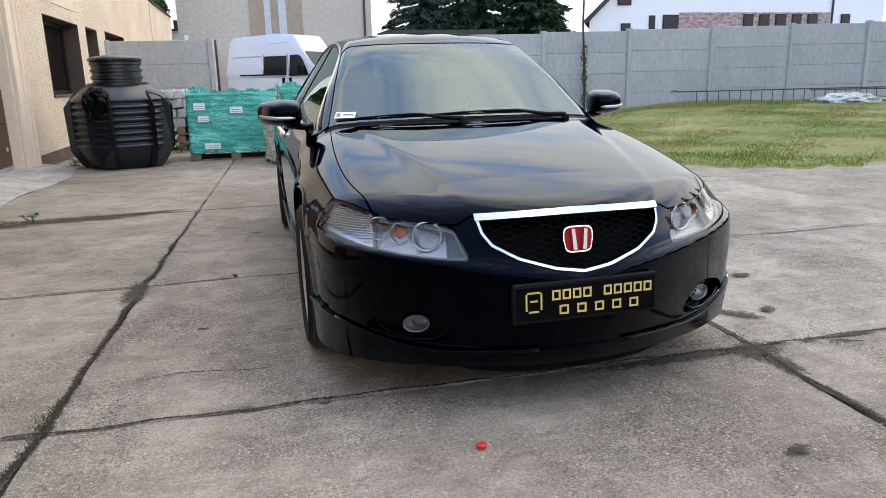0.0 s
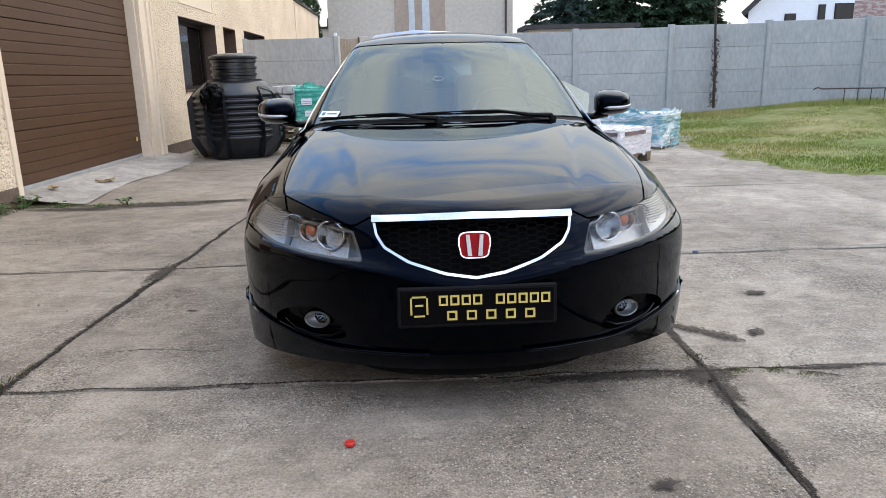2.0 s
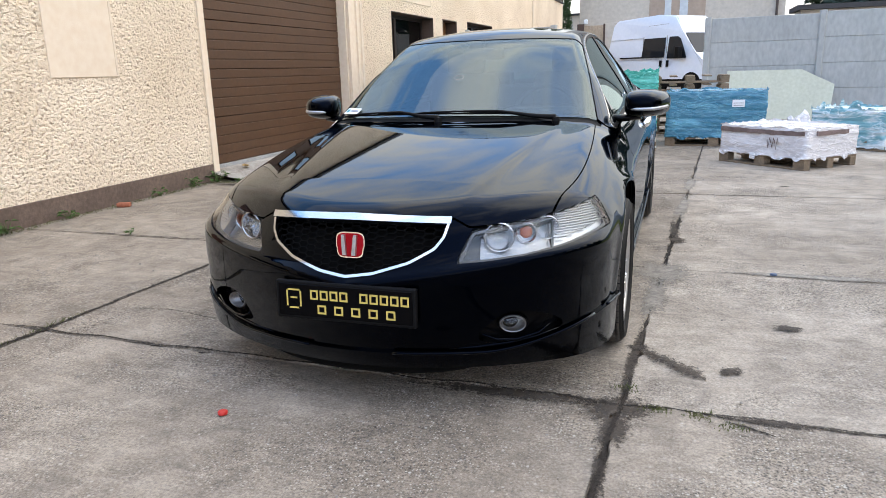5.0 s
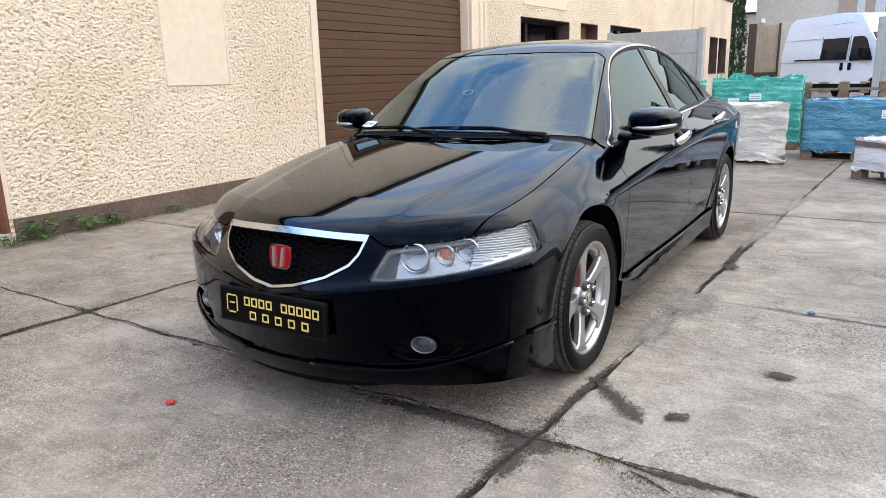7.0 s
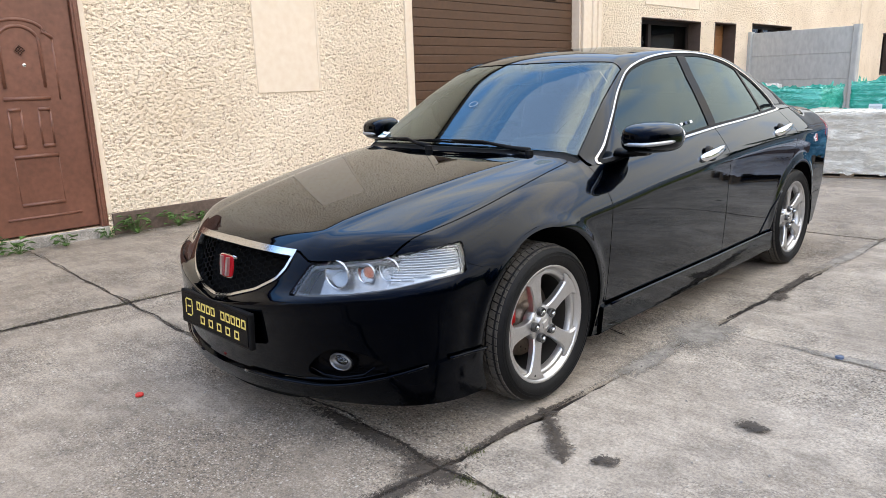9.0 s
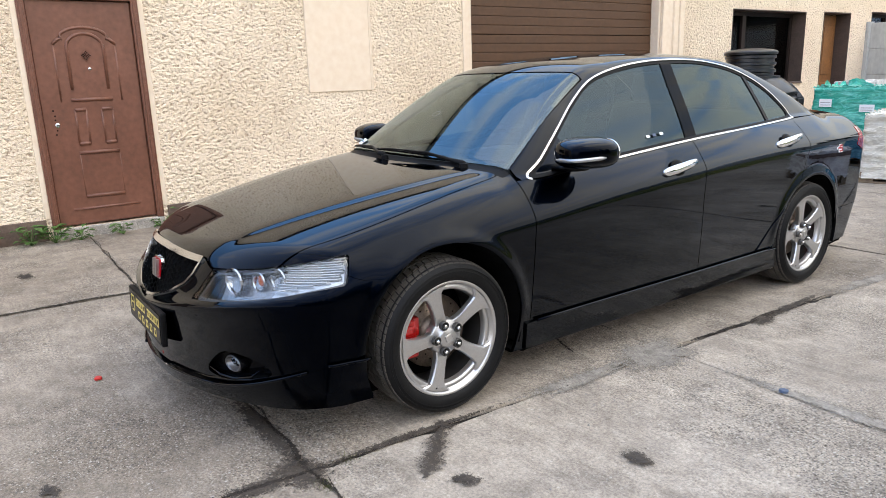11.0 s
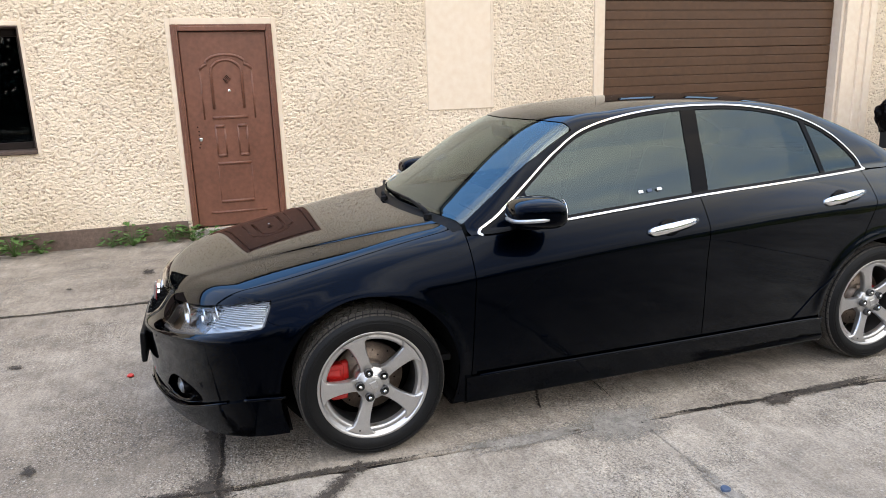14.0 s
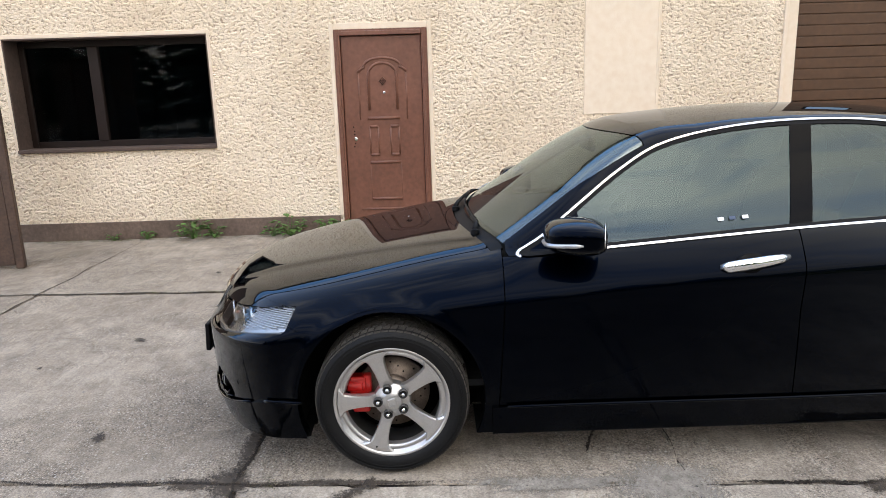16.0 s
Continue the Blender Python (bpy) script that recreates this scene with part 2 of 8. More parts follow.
    h.inputs[1].default_value = 0.5
    l.new(noise_tex(90.0, 4.0, 0.7), h.inputs[0])
    l.new(noise_tex(24.0, 4.0, 0.6), h.inputs[2])
    bp = n.new("ShaderNodeBump")
    bp.inputs["Distance"].default_value = 0.026
    l.new(ramp(rough, 0.0, (0.35, 0.35, 0.35), 1.0, (1, 1, 1)), bp.inputs["Strength"])
    l.new(h.outputs["Value"], bp.inputs["Height"])
    l.new(bp.outputs["Normal"], b.inputs["Normal"])
    return m


def glass_material(name, tint, rough=0.0, ior=1.5, gloss=(1.0, 1.0, 1.0)):
    """Thin sheet glass: clear or tinted see-through, with mirror gloss by Fresnel."""
    m = bpy.data.materials.new(name)
    m.use_nodes = True
    n, l = m.node_tree.nodes, m.node_tree.links
    n.clear()
    out = n.new("ShaderNodeOutputMaterial")
    tr = n.new("ShaderNodeBsdfTransparent")
    tr.inputs["Color"].default_value = (*tint, 1)
    gl = n.new("ShaderNodeBsdfGlossy")
    gl.inputs["Roughness"].default_value = rough
    gl.inputs["Color"].default_value = (*gloss, 1)
    lw = n.new("ShaderNodeLayerWeight")
    lw.inputs["Blend"].default_value = 0.5
    pw = n.new("ShaderNodeMath")
    pw.operation = "POWER"
    pw.inputs[1].default_value = 5.0
    l.new(lw.outputs["Facing"], pw.inputs[0])
    mr = n.new("ShaderNodeMapRange")
    mr.inputs["To Min"].default_value = ((ior - 1) / (ior + 1)) ** 2
    l.new(pw.outputs["Value"], mr.inputs["Value"])
    mix = n.new("ShaderNodeMixShader")
    l.new(mr.outputs["Result"], mix.inputs["Fac"])
    l.new(tr.outputs["BSDF"], mix.inputs[1])
    l.new(gl.outputs["BSDF"], mix.inputs[2])
    l.new(mix.outputs["Shader"], out.inputs["Surface"])
    return m


def paint_material():
    """Polished black lacquer: almost no gloss seen straight on, mirror-like at a slant."""
    m = bpy.data.materials.new("black_car_paint")
    m.use_nodes = True
    n, l = m.node_tree.nodes, m.node_tree.links
    n.clear()
    out = n.new("ShaderNodeOutputMaterial")
    df = n.new("ShaderNodeBsdfGlossy")       # broad blue gloss, its colour standing in for sky sheen on the black
    df.inputs["Roughness"].default_value = 0.32
    df.inputs["Color"].default_value = (0.0004, 0.0012, 0.0037, 1)
    gl = n.new("ShaderNodeBsdfGlossy")
    gl.inputs["Roughness"].default_value = 0.008
    gl.inputs["Color"].default_value = (0.90, 0.95, 1.0, 1)
    lw = n.new("ShaderNodeLayerWeight")
    lw.inputs["Blend"].default_value = 0.5
    pw = n.new("ShaderNodeMath")
    pw.operation = "POWER"
    pw.inputs[1].default_value = 2.6
    l.new(lw.outputs["Facing"], pw.inputs[0])
    p9 = n.new("ShaderNodeMath")
    p9.operation = "POWER"
    p9.inputs[1].default_value = 9.0
    l.new(lw.outputs["Facing"], p9.inputs[0])
    m9 = n.new("ShaderNodeMath")
    m9.operation = "MULTIPLY_ADD"
    m9.inputs[1].default_value, m9.inputs[2].default_value = 0.42, 0.0025
    l.new(p9.outputs["Value"], m9.inputs[0])
    mr = n.new("ShaderNodeMath")
    mr.operation = "MULTIPLY_ADD"
    mr.inputs[1].default_value = 0.52
    l.new(pw.outputs["Value"], mr.inputs[0])
    l.new(m9.outputs["Value"], mr.inputs[2])
    tc = n.new("ShaderNodeTexCoord")
    nz = n.new("ShaderNodeTexNoise")
    nz.inputs["Scale"].default_value, nz.inputs["Detail"].default_value = 900.0, 2.0
    l.new(tc.outputs["Object"], nz.inputs["Vector"])
    bp = n.new("ShaderNodeBump")
    bp.inputs["Strength"].default_value, bp.inputs["Distance"].default_value = 0.006, 0.001
    l.new(nz.outputs["Fac"], bp.inputs["Height"])
    l.new(bp.outputs["Normal"], gl.inputs["Normal"])
    mix = n.new("ShaderNodeMixShader")
    l.new(mr.outputs["Value"], mix.inputs["Fac"])
    l.new(df.outputs["BSDF"], mix.inputs[1])
    l.new(gl.outputs["BSDF"], mix.inputs[2])
    l.new(mix.outputs["Shader"], out.inputs["Surface"])
    return m


def stain_material(name, color, dense=0.92):
    """Dirt that thins out towards its ragged edge and lets the concrete show through."""
    m = material(name, color, 0.85, spec=0.25, var=0.4, scale=14, bump=0.8, bscale=90)
    n, l = m.node_tree.nodes, m.node_tree.links
    at = n.new("ShaderNodeAttribute")
    at.attribute_name = "cover"
    geo = n.new("ShaderNodeNewGeometry")
    nz = n.new("ShaderNodeTexNoise")
    nz.inputs["Scale"].default_value, nz.inputs["Detail"].default_value, nz.inputs["Roughness"].default_value = 60.0, 7.0, 0.85
    l.new(geo.outputs["Position"], nz.inputs["Vector"])
    ma = n.new("ShaderNodeMath")
    ma.operation = "MULTIPLY_ADD"
    ma.inputs[1].default_value = 4.2
    l.new(nz.outputs["Fac"], ma.inputs[0])
    l.new(at.outputs["Fac"], ma.inputs[2])
    mr = n.new("ShaderNodeMapRange")
    mr.inputs["From Min"].default_value, mr.inputs["From Max"].default_value = 2.36, 2.72
    mr.inputs["To Max"].default_value = dense
    l.new(ma.outputs["Value"], mr.inputs["Value"])
    l.new(mr.outputs["Result"], n["Principled BSDF"].inputs["Alpha"])
    return m


def film_material(name, deep, pale, scale, cut=0.57):
    """Glossy stretch film: pale folded or torn patches, and sharp, mostly level creases with highlights painted pale.
    """
    m = material(name, deep, 0.22, spec=0.6)
    n, l = m.node_tree.nodes, m.node_tree.links
    b = n["Principled BSDF"]
    tc = n.new("ShaderNodeTexCoord")
    mp = n.new("ShaderNodeMapping")
    mp.inputs["Scale"].default_value, mp.inputs["Rotation"].default_value = (1.0, 1.0, 3.6), (0.16, 0.10, 0.0)
    l.new(tc.outputs["Object"], mp.inputs["Vector"])

    def tex(k, detail, rough):
        t = n.new("ShaderNodeTexNoise")
        t.inputs["Scale"].default_value, t.inputs["Detail"].default_value, t.inputs["Roughness"].default_value = scale * k, detail, rough
        t.inputs["Distortion"].default_value = 0.6
        l.new(mp.outputs["Vector"], t.inputs["Vector"])
        return t.outputs["Fac"]

    def calc(op, a, c, d=None):
        x = n.new("ShaderNodeMath")
        x.operation = op
        for i, s in enumerate((a, c, d)):
            if s is None:
                continue
            if isinstance(s, float):
                x.inputs[i].default_value = s
            else:
                l.new(s, x.inputs[i])
        return x.outputs["Value"]

    def span(v, lo, hi, t0, t1):
        r = n.new("ShaderNodeMapRange")
        r.inputs["From Min"].default_value, r.inputs["From Max"].default_value = lo, hi
        r.inputs["To Min"].default_value, r.inputs["To Max"].default_value = t0, t1
        l.new(v, r.inputs["Value"])
        return r.outputs["Result"]

    crease = span(calc("ABSOLUTE", calc("SUBTRACT", tex(2.2, 5.0, 0.55), 0.5), None), 0.0, 0.045, 1.0, 0.0)
    patch = span(tex(1.0, 6.0, 0.6), cut - 0.04, cut + 0.06, 0.0, 0.85)
    cover = calc("MINIMUM", calc("MULTIPLY_ADD", crease, 0.55, patch), 1.0)
    mix = n.new("ShaderNodeMix")
    mix.data_type = "RGBA"
    mix.inputs["A"].default_value, mix.inputs["B"].default_value = (*deep, 1), (*pale, 1)
    l.new(cover, mix.inputs["Factor"])
    l.new(mix.outputs["Result"], b.inputs["Base Color"])
    l.new(span(tex(3.0, 4.0, 0.6), 0.3, 0.7, 0.14, 0.42), b.inputs["Roughness"])
    bp = n.new("ShaderNodeBump")
    bp.inputs["Strength"].default_value, bp.inputs["Distance"].default_value = 0.5, 0.012
    l.new(calc("ADD", crease, tex(6.0, 4.0, 0.6)), bp.inputs["Height"])
    l.new(bp.outputs["Normal"], b.inputs["Normal"])
    return m


def door_skin_material():
    return material("door_brown_steel", (0.172, 0.072, 0.045), 0.36, spec=0.45, var=0.22, scale=2.5, bump=0.08, bscale=220)


M_STUCCO = stucco_material()
M_SMOOTH = material("smooth_cream_render", (0.73, 0.605, 0.465), 0.85, var=0.03, scale=1.6, bump=0.12, bscale=90)
M_PLINTH = material("brown_plinth", (0.145, 0.100, 0.075), 0.85, var=0.35, scale=3.0, bump=0.35, bscale=60)
M_GARAGE = material("garage_brown", (0.084, 0.042, 0.021), 0.45, spec=0.3, var=0.12, scale=2.0, bump=0.05, bscale=300)
M_DOOR = door_skin_material()
M_FRAMEBROWN = material("window_brown", (0.017, 0.0095, 0.007), 0.5, spec=0.25, var=0.25, scale=3.0)
M_REVEAL = material("reveal_brown", (0.088, 0.057, 0.043), 0.8, var=0.3, scale=4.0, bump=0.2)
M_SLAB = concrete_material("yard_concrete", (0.400, 0.355, 0.300), (0.270, 0.234, 0.192), 0.9, piece=0.05)
M_SLABDARK = concrete_material("stained_yard_concrete", (0.340, 0.296, 0.244), (0.224, 0.191, 0.154), 0.9, piece=0.05)
M_APRON = concrete_material("apron_concrete", (0.47, 0.445, 0.41), (0.34, 0.32, 0.29), 0.3)
M_DIRT = material("joint_dirt", (0.040, 0.031, 0.024), 0.95, var=0.45, scale=22, bump=0.5, bscale=140)
M_PIT = stain_material("dark_pit", (0.070, 0.058, 0.048))
M_DAMP = stain_material("damp_stain", (0.080, 0.065, 0.052), 0.85)
M_CRACK = stain_material("crack_dirt", (0.030, 0.0235, 0.018))
M_PATCH = stain_material("mortar_patch", (0.335, 0.300, 0.255))
M_SAND = material("sandy_soil", (0.30, 0.255, 0.20), 0.95, var=0.35, scale=2.2, bump=0.4, bscale=40)
M_FENCE = material("fence_concrete", (0.43, 0.428, 0.405), 0.9, spec=0.25, var=0.11, scale=1.1, bump=0.10, bscale=90, piece=0.05, stretch=(1.6, 1.0, 0.7))
M_GRASSGROUND = material("grass_ground", (0.125, 0.155, 0.034), 0.95, var=0.35, scale=0.55, color2=(0.25, 0.215, 0.085), bump=0.5, bscale=30)
M_BLADE = material("grass_blades", (0.185, 0.240, 0.042), 0.7, spec=0.15, var=0.3, scale=0.55, color2=(0.36, 0.31, 0.11))
M_WEED = material("weed_leaves", (0.085, 0.165, 0.034), 0.6, spec=0.35, var=0.4, scale=18)
M_MOSS = material("olive_moss", (0.125, 0.135, 0.045), 0.8, spec=0.2, var=0.4, scale=22)
M_PAINT = paint_material()
M_HOUSING = material("lamp_housing", (0.060, 0.060, 0.062), 0.28, metal=0.4)
M_FLUTE = material("fluted_reflector", (0.43, 0.44, 0.455), 0.30, metal=0.8)
M_FOG = material("fog_reflector", (0.20, 0.20, 0.21), 0.28, metal=0.8)
M_TEAL = material("teal_print", (0.03, 0.22, 0.24), 0.5)
# alloy darkened in its colour for the shade inside rim and lug wells
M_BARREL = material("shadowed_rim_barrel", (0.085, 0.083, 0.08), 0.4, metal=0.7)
M_BLACKPLASTIC = material("black_plastic", (0.0035, 0.0035, 0.004), 0.5, spec=0.12, var=0.2, scale=20)
M_GLOSSBLACK = material("gloss_black", (0.002, 0.002, 0.0025), 0.10, spec=0.07)
# near black: the lack of light indoors is put into this colour
M_ROOM = material("room_painted_unlit", (0.010, 0.010, 0.011), 0.95, spec=0.1, var=0.3, scale=3.0)
M_MATTE = material("underbody_black", (0.0022, 0.0022, 0.0022), 0.95, spec=0.1)
M_CABIN = material("cabin_black", (0.010, 0.0105, 0.011), 0.75, var=0.2, scale=30)
M_CHROME = material("chrome", (0.82, 0.83, 0.84), 0.06, metal=1.0)
M_STRIP = material("chrome_strip", (0.74, 0.715, 0.68), 0.17, metal=1.0)
M_LAMPCHROME = material("lamp_chrome", (0.62, 0.62, 0.63), 0.14, metal=1.0, bump=0.25, bscale=70)
M_TRAY = material("lamp_tray", (0.27, 0.27, 0.275), 0.16, metal=0.9, bump=0.5, bscale=60)
M_GRILLECHROME = material("brushed_grille_chrome", (0.60, 0.615, 0.635), 0.14, metal=1.0)
M_SILVER = material("silver_alloy", (0.50, 0.49, 0.48), 0.30, metal=0.85, var=0.06, scale=30)
M_STEEL = material("brake_steel", (0.24, 0.185, 0.145), 0.45, metal=0.7, var=0.35, scale=25)
M_RED = material("red_caliper", (0.42, 0.008, 0.006), 0.35, coat=0.4)
M_BADGERED = material("badge_red", (0.30, 0.003, 0.008), 0.3, spec=0.12)
M_TYRE = material("tyre_rubber", (0.0045, 0.0045, 0.0048), 0.55, spec=0.2, var=0.3, scale=14, bump=0.12, bscale=90)
M_TREAD = material("dusty_tread", (0.062, 0.054, 0.045), 0.88, var=0.35, scale=20, bump=0.3, bscale=120)
M_WSGLASS = glass_material("windscreen_glass", (0.46, 0.53, 0.52), ior=2.1, gloss=(0.78, 0.92, 0.98))
M_SIDEGLASS = glass_material("tinted_side_glass", (0.12, 0.145, 0.145), ior=1.72, gloss=(0.72, 0.88, 0.90))
M_LENS = glass_material("clear_lens", (0.90, 0.92, 0.93), ior=1.5)
M_WINGLASS = glass_material("window_pane_glass", (0.45, 0.52, 0.55), ior=1.28)
M_AMBER = material("amber_bulb_cover", (0.45, 0.09, 0.02), 0.3, coat=0.6)
M_TAIL = material("tail_red", (0.30, 0.008, 0.008), 0.12, coat=1.0)
M_GOLD = material("gold_print", (0.62, 0.47, 0.11), 0.45)
M_WHITE = material("white_print", (0.78, 0.79, 0.80), 0.5)
M_TANK = material("tank_black_polyethylene", (0.0055, 0.008, 0.012), 0.28, spec=0.6, var=0.2, scale=4.0, bump=0.15, bscale=60)
M_GREENFILM = film_material("green_stretch_film", (0.030, 0.33, 0.245), (0.16, 0.62, 0.53), 1.6)
M_BLUEFILM = film_material("blue_stretch_film", (0.045, 0.185, 0.28), (0.13, 0.36, 0.47), 1.8)
M_WHITEFILM = film_material("white_stretch_film", (0.66, 0.625, 0.62), (0.84, 0.82, 0.82), 2.0)
M_OLDFILM = film_material("dusty_white_film", (0.50, 0.465, 0.39), (0.73, 0.70, 0.61), 2.6)
M_SOILED = material("soiled_board_edge", (0.22, 0.155, 0.135), 0.85, var=0.4, scale=9.0)
M_CLEARBLUE = film_material("pale_blue_film", (0.16, 0.35, 0.39), (0.74, 0.78, 0.78), 1.3, 0.50)
M_GRIT = material("grit_stone", (0.30, 0.275, 0.245), 0.9, var=0.4, scale=30)
M_PALLET = material("weathered_pallet_wood", (0.25, 0.18, 0.115), 0.85, var=0.4, scale=7.0, bump=0.4, bscale=70)
M_DARKWOOD = material("dark_brown_wood", (0.075, 0.042, 0.028), 0.6, var=0.4, scale=5.0, bump=0.3, bscale=60)
M_OAKDOOR = material("orange_brown_door", (0.24, 0.105, 0.035), 0.45, var=0.3, scale=4.0)
M_STONE = material("granite_setts", (0.54, 0.52, 0.49), 0.85, var=0.3, scale=9.0, bump=0.5, bscale=50, piece=0.18)
M_VAN = material("white_van_paint", (0.72, 0.75, 0.80), 0.25, coat=0.8, var=0.04, scale=1.0)
M_BEIGE = material("beige_facade", (0.50, 0.445, 0.37), 0.9, var=0.08, scale=0.6, bump=0.1)
M_SCREEN = material("brown_screen_boards", (0.40, 0.31, 0.215), 0.85, var=0.25, scale=2.0)
M_TAN = material("tan_facade_band", (0.37, 0.285, 0.215), 0.9, var=0.08, scale=0.6, bump=0.1)
M_WHITEWALL = material("white_facade", (0.74, 0.76, 0.78), 0.9, var=0.05, scale=0.5)
M_BRICK = material("brick_band", (0.27, 0.16, 0.135), 0.9, var=0.5, scale=2.2, color2=(0.40, 0.35, 0.33), lo=0.42, hi=0.56, stretch=(1.0, 1.0, 3.2))
M_PALESTRIP = material("pale_facade_strip", (0.50, 0.53, 0.54), 0.8, var=0.05, scale=0.6)
M_ROOF = material("dark_roof", (0.045, 0.042, 0.042), 0.8, var=0.3, scale=3.0)
M_DARKPANE = material("dark_window", (0.012, 0.014, 0.017), 0.12, spec=0.25)
# opaque blue base colour paints the sky's reflection in the door lights
M_BLUEPANE = material("plexiglass_painted_sky", (0.22, 0.36, 0.52), 0.06, coat=0.6)
M_BARK = material("spruce_bark", (0.09, 0.06, 0.045), 0.95, var=0.4, scale=12, bump=0.5)
M_NEEDLE = material("dark_needles", (0.030, 0.060, 0.028), 0.75, spec=0.25, var=0.5, scale=1.6)
M_BLUENEEDLE = material("blue_spruce_needles", (0.060, 0.100, 0.088), 0.75, spec=0.25, var=0.45, scale=1.8)
M_HEDGE = material("thuja_green", (0.045, 0.085, 0.028), 0.8, spec=0.25, var=0.5, scale=3.0)
M_RUST = material("rusty_steel", (0.10, 0.075, 0.062), 0.75, metal=0.2, var=0.4, scale=14)
M_CLEARFILM = material("crumpled_clear_film", (0.50, 0.51, 0.50), 0.2, spec=0.7, var=0.4, scale=9, color2=(0.22, 0.24, 0.20), bump=0.9, bscale=22)
M_PALEBOARD = material("cream_board", (0.60, 0.60, 0.47), 0.7, var=0.08, scale=2.0)
M_REDCAP = material("red_plastic_cap", (0.50, 0.025, 0.018), 0.45)
M_BLUECAP = material("dusty_blue_cap", (0.05, 0.075, 0.13), 0.5)
M_LEAFBROWN = material("dry_leaf", (0.36, 0.24, 0.10), 0.8, var=0.4, scale=30)
M_GREYSEAL = material("grey_door_seal", (0.33, 0.33, 0.32), 0.7, var=0.2, scale=6.0)

# ---- small mesh kit ----
def link_mesh(name, verts, faces, mat, parent=None, label="", smooth=False):
    me = bpy.data.meshes.new(name)
    me.from_pydata([tuple(v) for v in verts], [], [tuple(f) for f in faces])
    me.validate()
    if smooth:
        me.shade_smooth()
    if mat:
        me.materials.append(mat)
    ob = new(name, me)
    if parent:
        ob.parent = parent
    if label:
        ob["label"] = label
    return ob


def part(name, bm, mat, parent, label="", smooth=False):
    """Links a bmesh as one mesh object under a thing or a part."""
    me = bpy.data.meshes.new(name)
    bmesh.ops.recalc_face_normals(bm, faces=bm.faces)
    bm.to_mesh(me)
    bm.free()
    if smooth:
        me.shade_smooth()
    me.materials.append(mat)
    ob = new(name, me)
    ob.parent = parent
    if label:
        ob["label"] = label
    return ob


def thing(name, x, y, z, rz, label, category, group="", kind=""):
    ob = new(name)
    ob.empty_display_size = 0.1
    ob.matrix_basis = pose(x, y, z, 0, 0, rz)
    return tagged(ob, label, category, group, kind)


def box(bm, x0, x1, y0, y1, z0, z1, bev=0.0, seg=1, m=None):
    r = bmesh.ops.create_cube(bm, size=1.0)
    vs = r["verts"]
    for v in vs:
        v.co = Vector((x0 + (v.co.x + 0.5) * (x1 - x0), y0 + (v.co.y + 0.5) * (y1 - y0), z0 + (v.co.z + 0.5) * (z1 - z0)))
    if bev:
        es = list({e for v in vs for e in v.link_edges})
        r = bmesh.ops.bevel(bm, geom=es, offset=bev, segments=seg, affect="EDGES", profile=0.5)
        vs = list({v for f in r["faces"] for v in f.verts} | {v for v in vs if v.is_valid})
    if m is not None:
        bmesh.ops.transform(bm, matrix=m, verts=vs)
    return vs


def boxbm(*a, **k):
    bm = bmesh.new()
    box(bm, *a, **k)
    return bm


def lathe(profile, n=48, axis="z", closed=False):
    """A surface of revolution from (radius, height) pairs."""
    bm = bmesh.new()
    rings = []
    for r, h in profile:
        ring = []
        for i in range(n):
            a = 2 * math.pi * i / n
            c, s = r * math.cos(a), r * math.sin(a)
            ring.append(bm.verts.new((c, s, h) if axis == "z" else (h, c, s) if axis == "x" else (c, h, s)))
        rings.append(ring)
    pairs = list(zip(rings, rings[1:]))
    if closed:
        pairs.append((rings[-1], rings[0]))
    for a, b in pairs:
        for i in range(n):
            j = (i + 1) % n
            bm.faces.new((a[i], a[j], b[j], b[i]))
    return bm


def tube(bm, pts, r, n=8, caps=True):
    """A round bar along points; r is a number or one radius a point."""
    pts = [Vector(p) for p in pts]
    rs = r if isinstance(r, (list, tuple)) else [r] * len(pts)
    rings = []
    for i, p in enumerate(pts):
        d = (pts[min(i + 1, len(pts) - 1)] - pts[max(i - 1, 0)]).normalized()
        up = Vector((0, 0, 1)) if abs(d.z) < 0.9 else Vector((1, 0, 0))
        a = d.cross(up).normalized()
        b = a.cross(d)
        rings.append([bm.verts.new(p + (a * math.cos(2 * math.pi * k / n) + b * math.sin(2 * math.pi * k / n)) * rs[i]) for k in range(n)])
    for a, b in zip(rings, rings[1:]):
        for k in range(n):
            bm.faces.new((a[k], a[(k + 1) % n], b[(k + 1) % n], b[k]))
    if caps:
        bm.faces.new(rings[0][::-1])
        bm.faces.new(rings[-1])
    return bm


def prism(bm, poly, place, t0, t1):
    """A solid with outline poly; place(u, v, t) gives its points."""
    a = [bm.verts.new(place(u, v, t0)) for u, v in poly]
    b = [bm.verts.new(place(u, v, t1)) for u, v in poly]
    bm.faces.new(a)
    bm.faces.new(b[::-1])
    for i in range(len(poly)):
        j = (i + 1) % len(poly)
        bm.faces.new((a[j], a[i], b[i], b[j]))
    return bm


